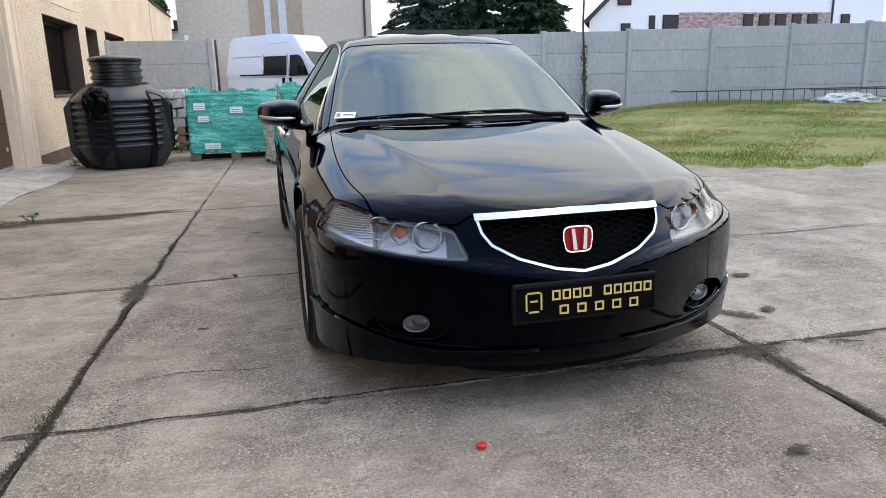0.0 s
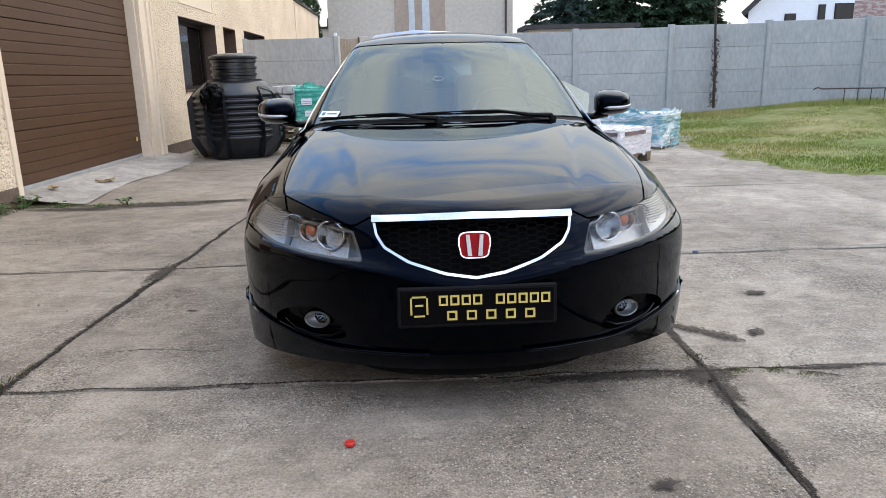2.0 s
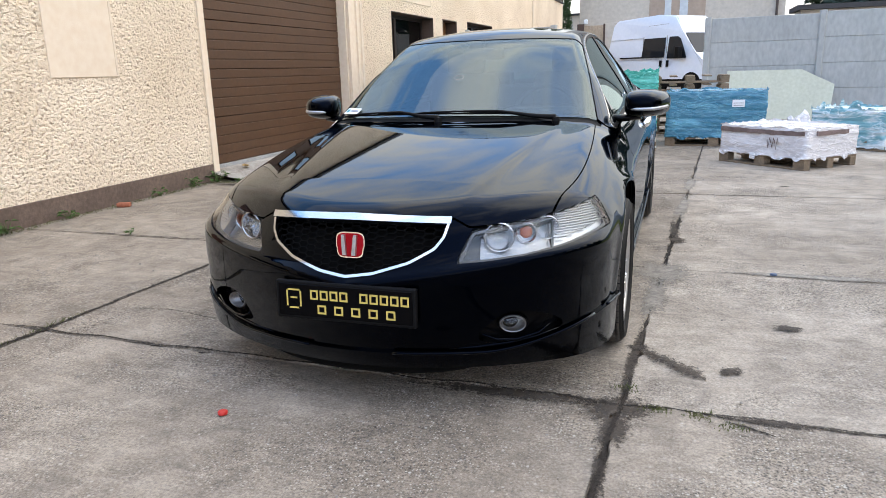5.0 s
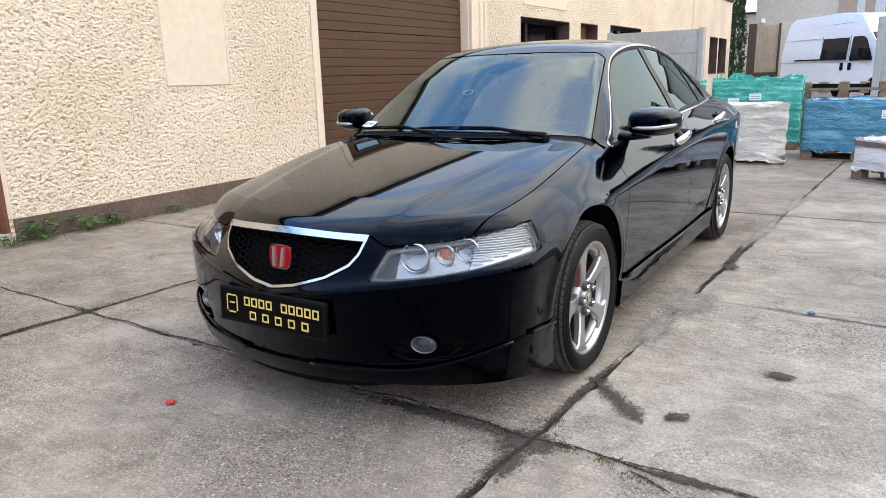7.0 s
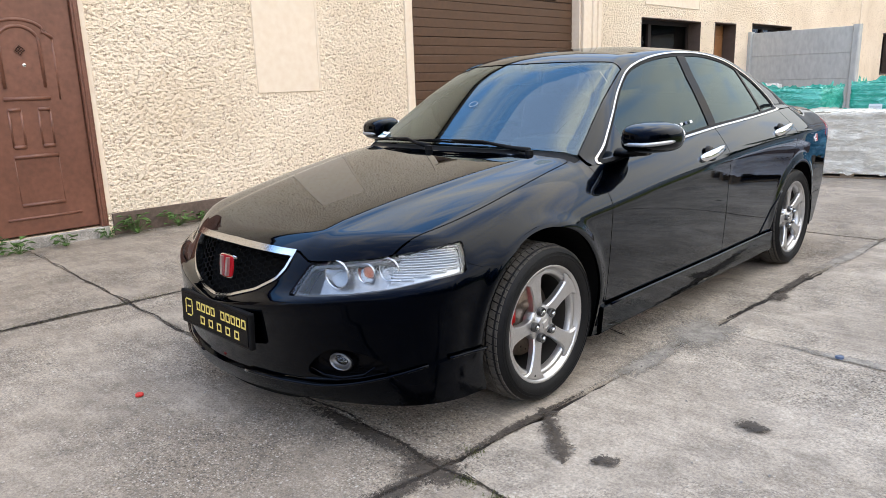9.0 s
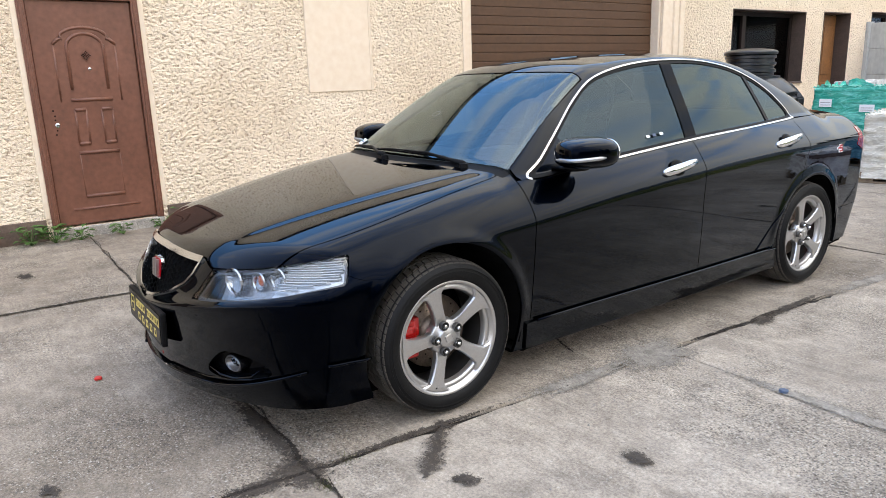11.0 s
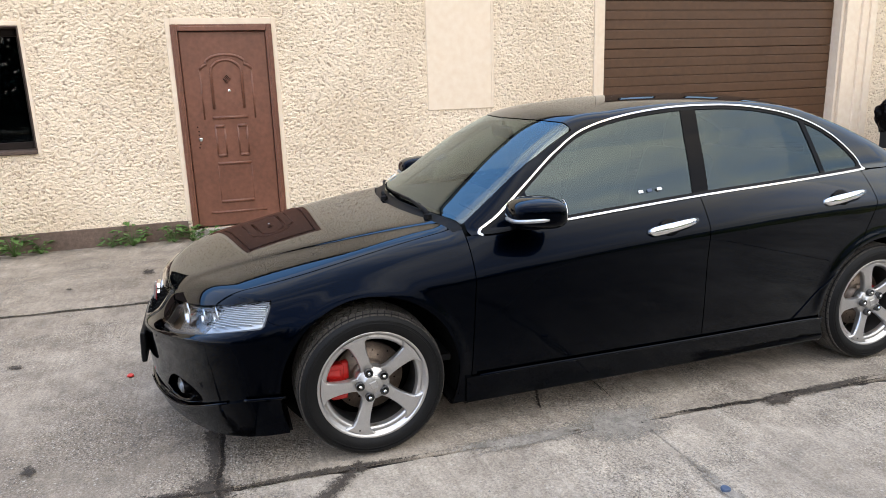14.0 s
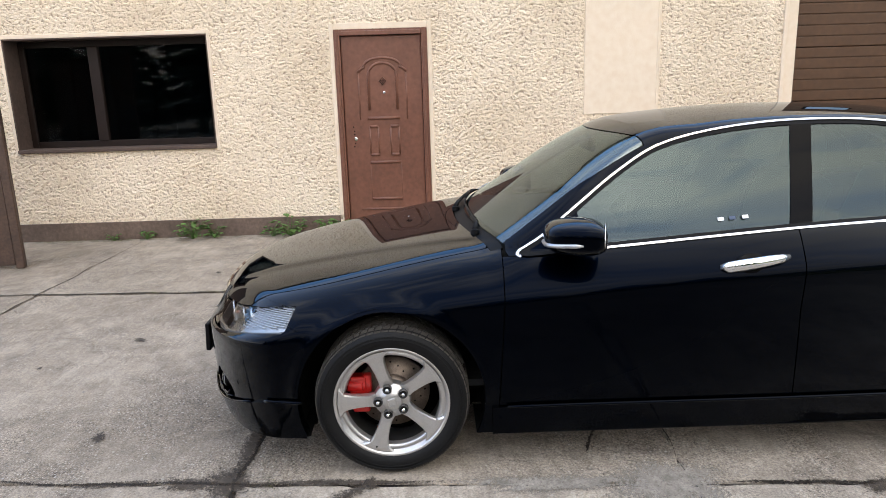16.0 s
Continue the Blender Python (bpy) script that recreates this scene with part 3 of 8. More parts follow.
def curve_of(xs, ys):
    """A natural cubic through the points, flat-sloped outside, tabulated."""
    xs, ys = np.array(xs, float), np.array(ys, float)
    n = len(xs)
    h = np.diff(xs)
    A, r = np.eye(n), np.zeros(n)
    for i in range(1, n - 1):
        A[i, i - 1], A[i, i], A[i, i + 1] = h[i - 1], 2 * (h[i - 1] + h[i]), h[i]
        r[i] = 6 * ((ys[i + 1] - ys[i]) / h[i] - (ys[i] - ys[i - 1]) / h[i - 1])
    M = np.linalg.solve(A, r)
    gx = np.linspace(xs[0], xs[-1], 1500)
    k = np.clip(np.searchsorted(xs, gx) - 1, 0, n - 2)
    a, b = (xs[k + 1] - gx), (gx - xs[k])
    gy = (M[k] * a**3 + M[k + 1] * b**3) / (6 * h[k]) + (ys[k] / h[k] - M[k] * h[k] / 6) * a + (ys[k + 1] / h[k] - M[k + 1] * h[k] / 6) * b
    return lambda q: np.interp(q, gx, gy)

# ---- the workshop building along the yard ----
WX = -3.017            # plane of the roughcast face
WALL_TOP, WALL_Y0, WALL_Y1 = 3.72, -7.0, 30.9
# openings: y0, y1, z0, z1
OPEN = [(-1.06, 1.02, 0.95, 2.10), (2.31, 3.26, 0.09, 2.10), (6.94, 10.62, 0.02, 2.92), (12.40, 14.66, 0.98, 2.22),
        (15.28, 16.30, 0.02, 2.24), (17.14, 19.50, 1.00, 2.28), (27.6, 28.9, 1.05, 2.34), (29.1, 30.5, 1.05, 2.34)]
T = 0.34


def wall_solid(name, x_face, x_back, openings, y0, y1, z0, z1, mat):
    """A wall along y, cut into rectangles around its openings, with thickness and reveals."""
    ys = sorted({y0, y1, *[o[0] for o in openings], *[o[1] for o in openings]})
    zs = sorted({z0, z1, *[o[2] for o in openings], *[o[3] for o in openings]})

    def solid(i, j):
        if not (0 <= i < len(ys) - 1 and 0 <= j < len(zs) - 1):
            return False
        cy, cz = (ys[i] + ys[i + 1]) / 2, (zs[j] + zs[j + 1]) / 2
        return not any(a < cy < b and c < cz < d for a, b, c, d in openings)

    bm = bmesh.new()

    def quad(*ps):
        bm.faces.new([bm.verts.new(p) for p in ps])

    for i in range(len(ys) - 1):
        for j in range(len(zs) - 1):
            if not solid(i, j):
                continue
            a, b, c, d = ys[i], ys[i + 1], zs[j], zs[j + 1]
            quad((x_face, a, c), (x_face, b, c), (x_face, b, d), (x_face, a, d))
            quad((x_back, a, c), (x_back, a, d), (x_back, b, d), (x_back, b, c))
            if not solid(i - 1, j):
                quad((x_back, a, c), (x_face, a, c), (x_face, a, d), (x_back, a, d))
            if not solid(i + 1, j):
                quad((x_face, b, c), (x_back, b, c), (x_back, b, d), (x_face, b, d))
            if not solid(i, j - 1):
                quad((x_face, a, c), (x_back, a, c), (x_back, b, c), (x_face, b, c))
            if not solid(i, j + 1):
                quad((x_back, a, d), (x_face, a, d), (x_face, b, d), (x_back, b, d))
    bmesh.ops.remove_doubles(bm, verts=bm.verts, dist=1e-5)
    ob = part(name, bm, mat, None)
    return tagged(ob, kind="structure")


wall = wall_solid("wall_west", WX, WX - T, OPEN, WALL_Y0, WALL_Y1, -0.05, WALL_TOP, M_STUCCO)
tagged(wall, "cream roughcast rendered workshop wall with pitted texture", "wall")
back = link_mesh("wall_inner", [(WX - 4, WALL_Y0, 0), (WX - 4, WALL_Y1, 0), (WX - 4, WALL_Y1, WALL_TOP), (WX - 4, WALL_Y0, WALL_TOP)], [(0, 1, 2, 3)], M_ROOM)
tagged(back, "plain inner wall of the workshop, painted near black as unlit", "wall", kind="structure")
for nm, yy in (("wall_north_end", WALL_Y1), ("wall_south_end", WALL_Y0 - 0.3)):
    e = part(nm, boxbm(WX - 4.2, WX, yy, yy + 0.3, -0.05, WALL_TOP), M_STUCCO, None)
    tagged(e, "cream roughcast end wall of the workshop", "wall", kind="structure")
upper = part("wall_west_upper", boxbm(WX - T, WX, WALL_Y0, 24.9, WALL_TOP, 4.30), M_STUCCO, None)
tagged(upper, "cream roughcast upper part of the workshop wall", "wall", kind="structure")
part("roof", boxbm(WX - 4.4, WX + 0.10, WALL_Y0 - 0.4, 24.95, 4.30, 4.42, 0.01), M_ROOF, upper)
roofslab = part("roof", boxbm(WX - 4.4, WX + 0.06, 24.96, WALL_Y1 + 0.1, WALL_TOP, WALL_TOP + 0.06, 0.01), M_ROOF, None)
tagged(roofslab, "dark flat roof edge of the workshop", "roof", kind="structure")
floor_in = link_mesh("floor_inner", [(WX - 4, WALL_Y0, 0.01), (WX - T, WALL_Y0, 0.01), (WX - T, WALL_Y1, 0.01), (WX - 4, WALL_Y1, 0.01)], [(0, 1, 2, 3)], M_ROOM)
tagged(floor_in, "workshop floor with its unlit darkness put into the colour", "floor", kind="structure")


def strip(name, y0, y1, z0, z1, proud, mat, label, category="trim", bev=0.004):
    ob = part(name, boxbm(WX - 0.01, WX + proud, y0, y1, z0, z1, bev), mat, None)
    return tagged(ob, label, category, kind="structure")


for a, b in ((-7.0, 2.27), (3.30, 6.90), (11.12, 15.24), (16.34, 31.2)):
    strip("baseboard", a, b, -0.04, 0.19, 0.014, M_PLINTH, "brown painted plinth at the foot of the wall")


def smooth_panel(y0, y1, z0, z1):
    """A smooth rendered field framed by a thin drawn joint, set a little proud."""
    ob = part("trim", boxbm(WX - 0.01, WX + 0.012, y0, y1, z0, z1, 0.006), M_SMOOTH, None)
    tagged(ob, "smooth cream rendered panel in the roughcast wall", "wall panel", kind="structure")
    bm = bmesh.new()
    for yy in (y1 - 0.035,):
        box(bm, WX + 0.010, WX + 0.018, yy, yy + 0.012, z0 + 0.02, z1 - 0.02, 0.002)
    part("bead", bm, M_SMOOTH, ob)


smooth_panel(4.87, 5.65, 1.18, 3.0)
smooth_panel(12.5, 14.56, 2.43, 3.3)
for a, b, c, d in ((2.265, 2.31, 0.19, 2.16), (3.26, 3.305, 0.19, 2.16), (2.31, 3.26, 2.10, 2.16)):
    strip("trim", a, b, c, d, 0.006, M_SMOOTH, "narrow smooth cream surround of the door")
for a, b, c, d in ((-1.09, -1.06, 0.92, 2.14), (1.02, 1.05, 0.92, 2.14), (-1.06, 1.02, 2.10, 2.14)):
    strip("trim", a, b, c, d, 0.006, M_SMOOTH, "narrow smooth cream surround of the window")
strip("trim", 6.90, 6.938, 0.0, 3.1, 0.02, M_SMOOTH, "smooth cream edge of the garage opening")
# moulded pilaster beside the garage door
bm = bmesh.new()
prism(bm, [(10.60, -0.012), (10.60, 0.03), (10.82, 0.03), (10.825, 0.06), (10.87, 0.06), (10.875, 0.045), (10.95, 0.045), (10.955, 0.07), (10.99, 0.07), (10.995, 0.035), (11.10, 0.035), (11.10, -0.012)], lambda y, x, z: (WX + x, y, z), -0.03, 3.3)
tagged(part("trim", bm, M_SMOOTH, None), "stepped cream pilaster beside the garage door", "trim", kind="structure")
strip("trim", 24.9, 24.96, 0.0, 3.7, 0.03, M_SMOOTH, "cream downpipe cover on the wall")

# ---- front door: embossed brown steel ----
def steel_door():
    d = thing("door_1", WX, 2.785, 0.09, 0, "closed chocolate brown steel door with embossed arch panels", "door", kind="structure")
    w, h = 0.95, 2.01
    bm = bmesh.new()
    for a, b, c, e in ((-w / 2, -w / 2 + 0.062, 0, h), (w / 2 - 0.062, w / 2, 0, h), (-w / 2 + 0.062, w / 2 - 0.062, h - 0.062, h)):
        box(bm, -0.10, 0.020, a, b, c, e, 0.006, 2)
        inset = 0.018
        box(bm, 0.0, 0.030, a + inset, b - inset if b - a < 0.1 else b, c, e - (inset if e - c < 0.1 else 0), 0.006, 2)
    part("door_frame", bm, M_DOOR, d)
    leaf = part("door_leaf", boxbm(-0.075, -0.012, -w / 2 + 0.066, w / 2 - 0.066, 0.02, h - 0.066, 0.006, 2), M_DOOR, d)
    # raised mouldings: rounded beads along closed and open lines
    def bead(pts, r=0.012):
        bm = bmesh.new()
        tube(bm, [(-0.0155, y * 1.17, z) for y, z in pts], r * 1.25, 10)
        return part("moulding", bm, M_DOOR, leaf, smooth=True)
    def rect(y0, y1, z0, z1):
        bead([(y0, z0), (y1, z0), (y1, z1), (y0, z1), (y0, z0)])
    arch = [(-0.125 * math.cos(a), 1.55 + 0.125 * math.sin(a)) for a in np.linspace(0, math.pi, 15)]
    bead([(-0.125, 1.20)] + arch + [(0.125, 1.20)])
    top = [(-0.215, 1.585), (-0.17, 1.63), (-0.155, 1.625)] + [(-0.16 * math.cos(a), 1.64 + 0.085 * math.sin(a)) for a in np.linspace(0.1, math.pi - 0.1, 13)] + [(0.155, 1.625), (0.17, 1.63), (0.215, 1.585)]
    bead(top, 0.012)
    bead([(-0.21, 1.58), (-0.21, 1.10)], 0.007)
    bead([(0.21, 1.58), (0.21, 1.10)], 0.007)
    bead([(-0.145, 1.115), (0.145, 1.115)], 0.014)
    for s in (-1, 1):
        bead([(s * 0.055, 1.03), (s * 0.13, 1.03)], 0.014)
        bead([(s * 0.055, 0.735), (s * 0.13, 0.735)], 0.014)
        bead([(s * 0.055, 1.03), (s * 0.055, 0.735)], 0.008)
        bead([(s * 0.13, 1.03), (s * 0.13, 0.735)], 0.008)
    bead([(-0.14, 0.655), (0.14, 0.655)], 0.014)
    bead([(-0.14, 0.265), (0.14, 0.265)], 0.014)
    bead([(-0.14, 0.655), (-0.14, 0.265)], 0.004)
    bead([(0.14, 0.655), (0.14, 0.265)], 0.004)
    bead([(-0.24, 0.155), (0.24, 0.155)], 0.010)
    part("vent_grille", boxbm(-0.014, -0.009, -0.03, 0.03, -0.03, 0.03, m=Matrix.Translation((0, 0, 1.49)) @ Matrix.Rotation(radians(45), 4, "X")), M_MATTE, leaf, "small diamond vent with dark holes")
    bm = bmesh.new()
    for i in range(-2, 3):
        for s in (45, -45):
            box(bm, -0.011, -0.006, i * 0.015 - 0.002, i * 0.015 + 0.002, -0.032, 0.032, m=Matrix.Translation((0, 0, 1.49)) @ Matrix.Rotation(radians(s), 4, "X"))
    part("lattice", bm, M_DOOR, leaf)
    bm = lathe([(0.0, 0.0), (0.013, 0.0), (0.013, 0.008), (0.007, 0.012), (0.0, 0.012)], 16, "x")
    bmesh.ops.translate(bm, verts=bm.verts, vec=(-0.012, 0.015, 1.375))
    part("peephole", bm, M_CHROME, leaf, "round chrome peephole")
    bm = lathe([(0.0, 0.0), (0.019, 0.0), (0.019, 0.010), (0.012, 0.016), (0.0, 0.016)], 20, "x")
    bmesh.ops.translate(bm, verts=bm.verts, vec=(-0.012, -0.305, 0.905))
    part("lock", bm, M_CHROME, leaf, "round chrome lock cylinder")
    for z in (1.03, 0.985, 0.95, 0.86, 0.825):
        bm = lathe([(0.0, 0.0), (0.007, 0.0), (0.007, 0.002), (0.0, 0.002)], 10, "x")
        bmesh.ops.translate(bm, verts=bm.verts, vec=(-0.0115, -0.318 + 0.006 * math.sin(z * 60), z))
        part("screw_hole", bm, M_MATTE, leaf)
    part("threshold", boxbm(-0.12, 0.03, -w / 2, w / 2, -0.12, -0.002, 0.006), M_APRON, d, "pale concrete threshold")


steel_door()


# ---- sectional garage door ----
def garage_door():
    y0, y1, zb, zt = 7.06, 10.56, 0.10, 2.90
    d = thing("door_2", WX, 0, 0, 0, "closed dark brown sectional garage door with ribbed panels", "garage door", kind="structure")
    sections = 5
    sh = (zt - zb - 0.04) / sections
    for s in range(sections):
        z0 = zb + 0.04 + s * sh
        bm = bmesh.new()
        box(bm, -0.20, -0.165, y0, y1, z0 + 0.002, z0 + sh - 0.002, 0.003)
        for k in range(5):
            a = z0 + sh * k / 5
            if s == 4:
                continue
            box(bm, -0.170, -0.155, y0, y1, a + 0.005, a + sh / 5 - 0.005, 0.005, 2)
        if s == 4:
            box(bm, -0.170, -0.158, y0, y1, z0 + 0.008, z0 + sh - 0.008, 0.004)
        sec = part("panel", bm, M_GARAGE, d)
        if s == 4:
            for a, b in ((7.34, 7.93), (8.41, 9.03), (9.45, 10.12)):
                bm = bmesh.new()
                for q in ((a, b, z0 + 0.02, z0 + 0.055), (a, b, z0 + 0.345, z0 + 0.38), (a, a + 0.035, z0 + 0.055, z0 + 0.345), (b - 0.035, b, z0 + 0.055, z0 + 0.345)):
                    box(bm, -0.16, -0.140, *q, 0.006)
                part("window_frame", bm, M_GLOSSBLACK, sec, "black plastic frame of the door light")
                part("pane", boxbm(-0.157, -0.150, a + 0.03, b - 0.03, z0 + 0.05, z0 + 0.35), M_BLUEPANE, sec, "plexiglass light with the sky's reflection painted in blue")
    part("bottom_seal", boxbm(-0.195, -0.150, y0, y1, zb - 0.01, zb + 0.038, 0.006), M_GREYSEAL, d, "light grey rubber seal along the foot")
    part("handle_plate", boxbm(-0.156, -0.140, 10.38, 10.42, 0.33, 0.39, 0.004), M_GOLD, d, "small brass pull plate")
    for a, b in ((6.94, 7.06), (10.56, 10.62)):
        part("jamb", boxbm(-0.30, -0.02, a + 0.002, b - 0.002, 0.0, 2.9, 0.006), M_SMOOTH, d, "smooth cream jamb")
    part("lintel", boxbm(-0.30, -0.02, 6.945, 10.615, 2.9, 2.918, 0.004), M_SMOOTH, d, "cream lintel")


garage_door()


def plain_window(name, y0, y1, z0, z1, mullions, label, deep=0.26):
    """A dark brown window set back in a brown-painted reveal."""
    wdw = thing(name, WX, 0, 0, 0, label, "window", kind="structure")
    bm = bmesh.new()
    t = 0.014
    for q in ((y0, y0 + t, z0, z1), (y1 - t, y1, z0, z1), (y0 + t, y1 - t, z1 - t, z1)):
        box(bm, -deep, 0.004, *q, 0.002)
    part("reveal", bm, M_REVEAL, wdw)
    part("window_sill", boxbm(-deep, 0.03, y0, y1, z0 - 0.005, z0 + 0.03, 0.006), M_REVEAL, wdw, "brown painted sill")
    f = 0.065
    bm = bmesh.new()
    for q in ((y0 + t, y0 + t + f, z0 + 0.03, z1 - t), (y1 - t - f, y1 - t, z0 + 0.03, z1 - t), (y0 + t + f, y1 - t - f, z0 + 0.03, z0 + 0.03 + f), (y0 + t + f, y1 - t - f, z1 - t - f, z1 - t)):
        box(bm, -deep - 0.05, -deep + 0.02, *q, 0.005)
    fr = part("window_frame", bm, M_FRAMEBROWN, wdw)
    edges = [y0 + t + f] + list(mullions) + [y1 - t - f]
    for mu in mullions:
        part("mullion", boxbm(-deep - 0.05, -deep + 0.035, mu - 0.055, mu + 0.055, z0 + 0.03 + f, z1 - t - f, 0.006), M_FRAMEBROWN, fr)
    for a, b in zip(edges, edges[1:]):
        part("pane", boxbm(-deep - 0.018, -deep - 0.010, a, b, z0 + 0.03 + f, z1 - t - f), M_WINGLASS, fr)
    return wdw


plain_window("window_1", -1.06, 1.02, 0.95, 2.10, (-0.26,), "wide dark brown window with a room painted as unlit behind")
plain_window("window_2", 12.40, 14.66, 0.98, 2.22, (13.1,), "dark brown framed window deep in its reveal")
plain_window("window_4", 17.14, 19.50, 1.00, 2.28, (18.3,), "dark brown framed window in the far wall")
plain_window("window_5", 27.6, 28.9, 1.05, 2.34, (), "dark brown framed window in the far wall")
plain_window("window_6", 29.1, 30.5, 1.05, 2.34, (), "dark brown framed window in the far wall")
# things behind the big window, in the room's painted darkness
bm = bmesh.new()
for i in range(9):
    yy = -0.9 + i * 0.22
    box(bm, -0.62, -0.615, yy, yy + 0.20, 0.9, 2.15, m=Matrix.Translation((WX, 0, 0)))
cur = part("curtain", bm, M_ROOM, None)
tagged(cur, "hanging curtain strips in the painted dark of the room behind the window", "curtain", kind="structure")

# side entrance: brown reveal with an orange-brown wooden door
d3 = thing("door_3", WX, 0, 0, 0, "orange-brown wooden door deep in a brown reveal", "door", kind="structure")
bm = bmesh.new()
for q in ((15.28, 15.30, 0.02, 2.24), (16.28, 16.30, 0.02, 2.24), (15.30, 16.28, 2.22, 2.24)):
    box(bm, -0.28, 0.004, *q, 0.003)
part("reveal", bm, M_REVEAL, d3)
leaf3 = part("door_leaf", boxbm(-0.30, -0.26, 15.31, 16.27, 0.04, 2.21, 0.005), M_OAKDOOR, d3)
for a, b, c, e in ((15.42, 15.75, 0.25, 0.95), (15.83, 16.16, 0.25, 0.95), (15.42, 15.75, 1.1, 2.0), (15.83, 16.16, 1.1, 2.0)):
    part("panel", boxbm(-0.265, -0.245, a, b, c, e, 0.012, 2), M_OAKDOOR, leaf3)

# wooden gate leaf standing open at the south end
gate = thing("gate_leaf", -1.86, -0.55, 0.0, 105, "dark brown wooden gate leaf standing open on the yard", "gate")
for k in range(6):
    part("board", boxbm(-1.15 + k * 0.19, -1.15 + k * 0.19 + 0.183, -0.025, 0.0, 0.03, 2.0, 0.005), M_DARKWOOD, gate)
part("stile", boxbm(-0.012, 0.06, -0.05, 0.03, 0.0, 2.05, 0.008), M_DARKWOOD, gate)
for z in (0.25, 1.6):
    part("rail", boxbm(-1.13, -0.02, 0.0, 0.03, z, z + 0.11, 0.006), M_DARKWOOD, gate)


# ---- ground ----
def ground_height(x, y):
    """The yard is flat; the lawn rises gently towards the fence."""
    d = np.clip((x - 4.9) / 5.0, 0, 1) * np.clip((y - 7) / 8.0, 0, 1)
    return 0.34 * d * d * (3 - 2 * d) - 0.022


gx = np.concatenate([[-900, -300, -100, -40, -20, -10], np.arange(-6, 30.1, 0.5), [36, 50, 90, 200, 400, 900]])
gy = np.concatenate([[-900, -300, -100, -50, -25, -12], np.arange(-6, 26.1, 0.5), [32, 45, 80, 200, 400, 900]])
GX, GY = np.meshgrid(gx, gy)
GZ = ground_height(GX, GY)
gv = np.stack([GX, GY, GZ], -1).reshape(-1, 3)
nx = len(gx)
gf = [(j * nx + i, j * nx + i + 1, (j + 1) * nx + i + 1, (j + 1) * nx + i) for j in range(len(gy) - 1) for i in range(nx - 1)]
ground = link_mesh("ground", gv, gf, M_SAND, smooth=True)
tagged(ground, "sandy grey-brown soil of the yard and its surroundings", "ground", kind="structure")

# ---- the car: one smooth hull, cut into panels ----
CAR = thing("car", 0.996, 3.119, 0.0, 0.25, "glossy black four-door saloon with silver wheels and red calipers", "car")


def sig(v):
    return 1.0 / (1.0 + np.exp(-np.clip(v, -40, 40)))


def softpos(v, k):
    return k * np.log1p(np.exp(np.clip(v / k, -40, 40)))


def smax(a, b, k):
    h = np.clip(0.5 + 0.5 * (a - b) / k, 0, 1)
    return b + (a - b) * h + k * h * (1 - h)


c_wide = curve_of([-0.95, -0.75, -0.5, -0.36, 0, 0.45, 1.2, 1.6, 2.3, 2.67, 3.1, 3.45, 3.75], [0.755, 0.795, 0.838, 0.857, 0.872, 0.868, 0.872, 0.874, 0.872, 0.876, 0.852, 0.812, 0.77])
c_crease = curve_of([-0.95, -0.4, 0.0, 0.44, 0.9, 1.58, 2.6, 3.7], [0.54, 0.60, 0.675, 0.715, 0.76, 0.81, 0.855, 0.86])
c_belt = curve_of([-0.95, -0.3, 0.5, 1.614, 2.65, 3.7], [0.78, 0.83, 0.865, 0.943, 0.992, 1.0])
c_beltx = curve_of([-0.95, -0.3, 0.5, 1.0, 1.614, 2.2, 2.65, 3.2, 3.7], [0.70, 0.745, 0.772, 0.780, 0.779, 0.758, 0.728, 0.70, 0.66])
c_bonnet = curve_of([-1.1, -0.87, -0.8, -0.6, -0.3, 0.0, 0.30, 0.6], [0.52, 0.652, 0.682, 0.745, 0.812, 0.864, 0.905, 0.93])
c_crown = curve_of([-1.1, -0.8, -0.6, -0.2, 0.3, 0.6], [0.052, 0.057, 0.058, 0.046, 0.026, 0.02])
c_cabin = curve_of([-0.3, 0.0, 0.31, 0.6, 0.90, 1.04, 1.2, 1.45, 1.75, 2.1, 2.4, 2.6, 2.8, 3.0, 3.2, 3.6, 3.9],
                   [0.52, 0.722, 0.918, 1.105, 1.288, 1.345, 1.373, 1.393, 1.402, 1.393, 1.358, 1.308, 1.237, 1.148, 1.045, 0.83, 0.66])
c_boot = curve_of([2.6, 3.0, 3.3, 3.55, 3.72, 3.9], [1.03, 1.028, 1.02, 1.005, 0.985, 0.93])
c_nose = curve_of([0.1, 0.15, 0.2, 0.28, 0.42, 0.6, 0.9], [0.045, 0.022, 0.008, 0.0, 0.0, 0.0, 0.0])
c_bow = curve_of([-0.5, 0.3, 0.9, 1.3, 1.7, 2.2, 2.7, 3.4], [0.30, 0.30, 0.36, 0.22, 0.0, -0.10, -0.20, -0.22])


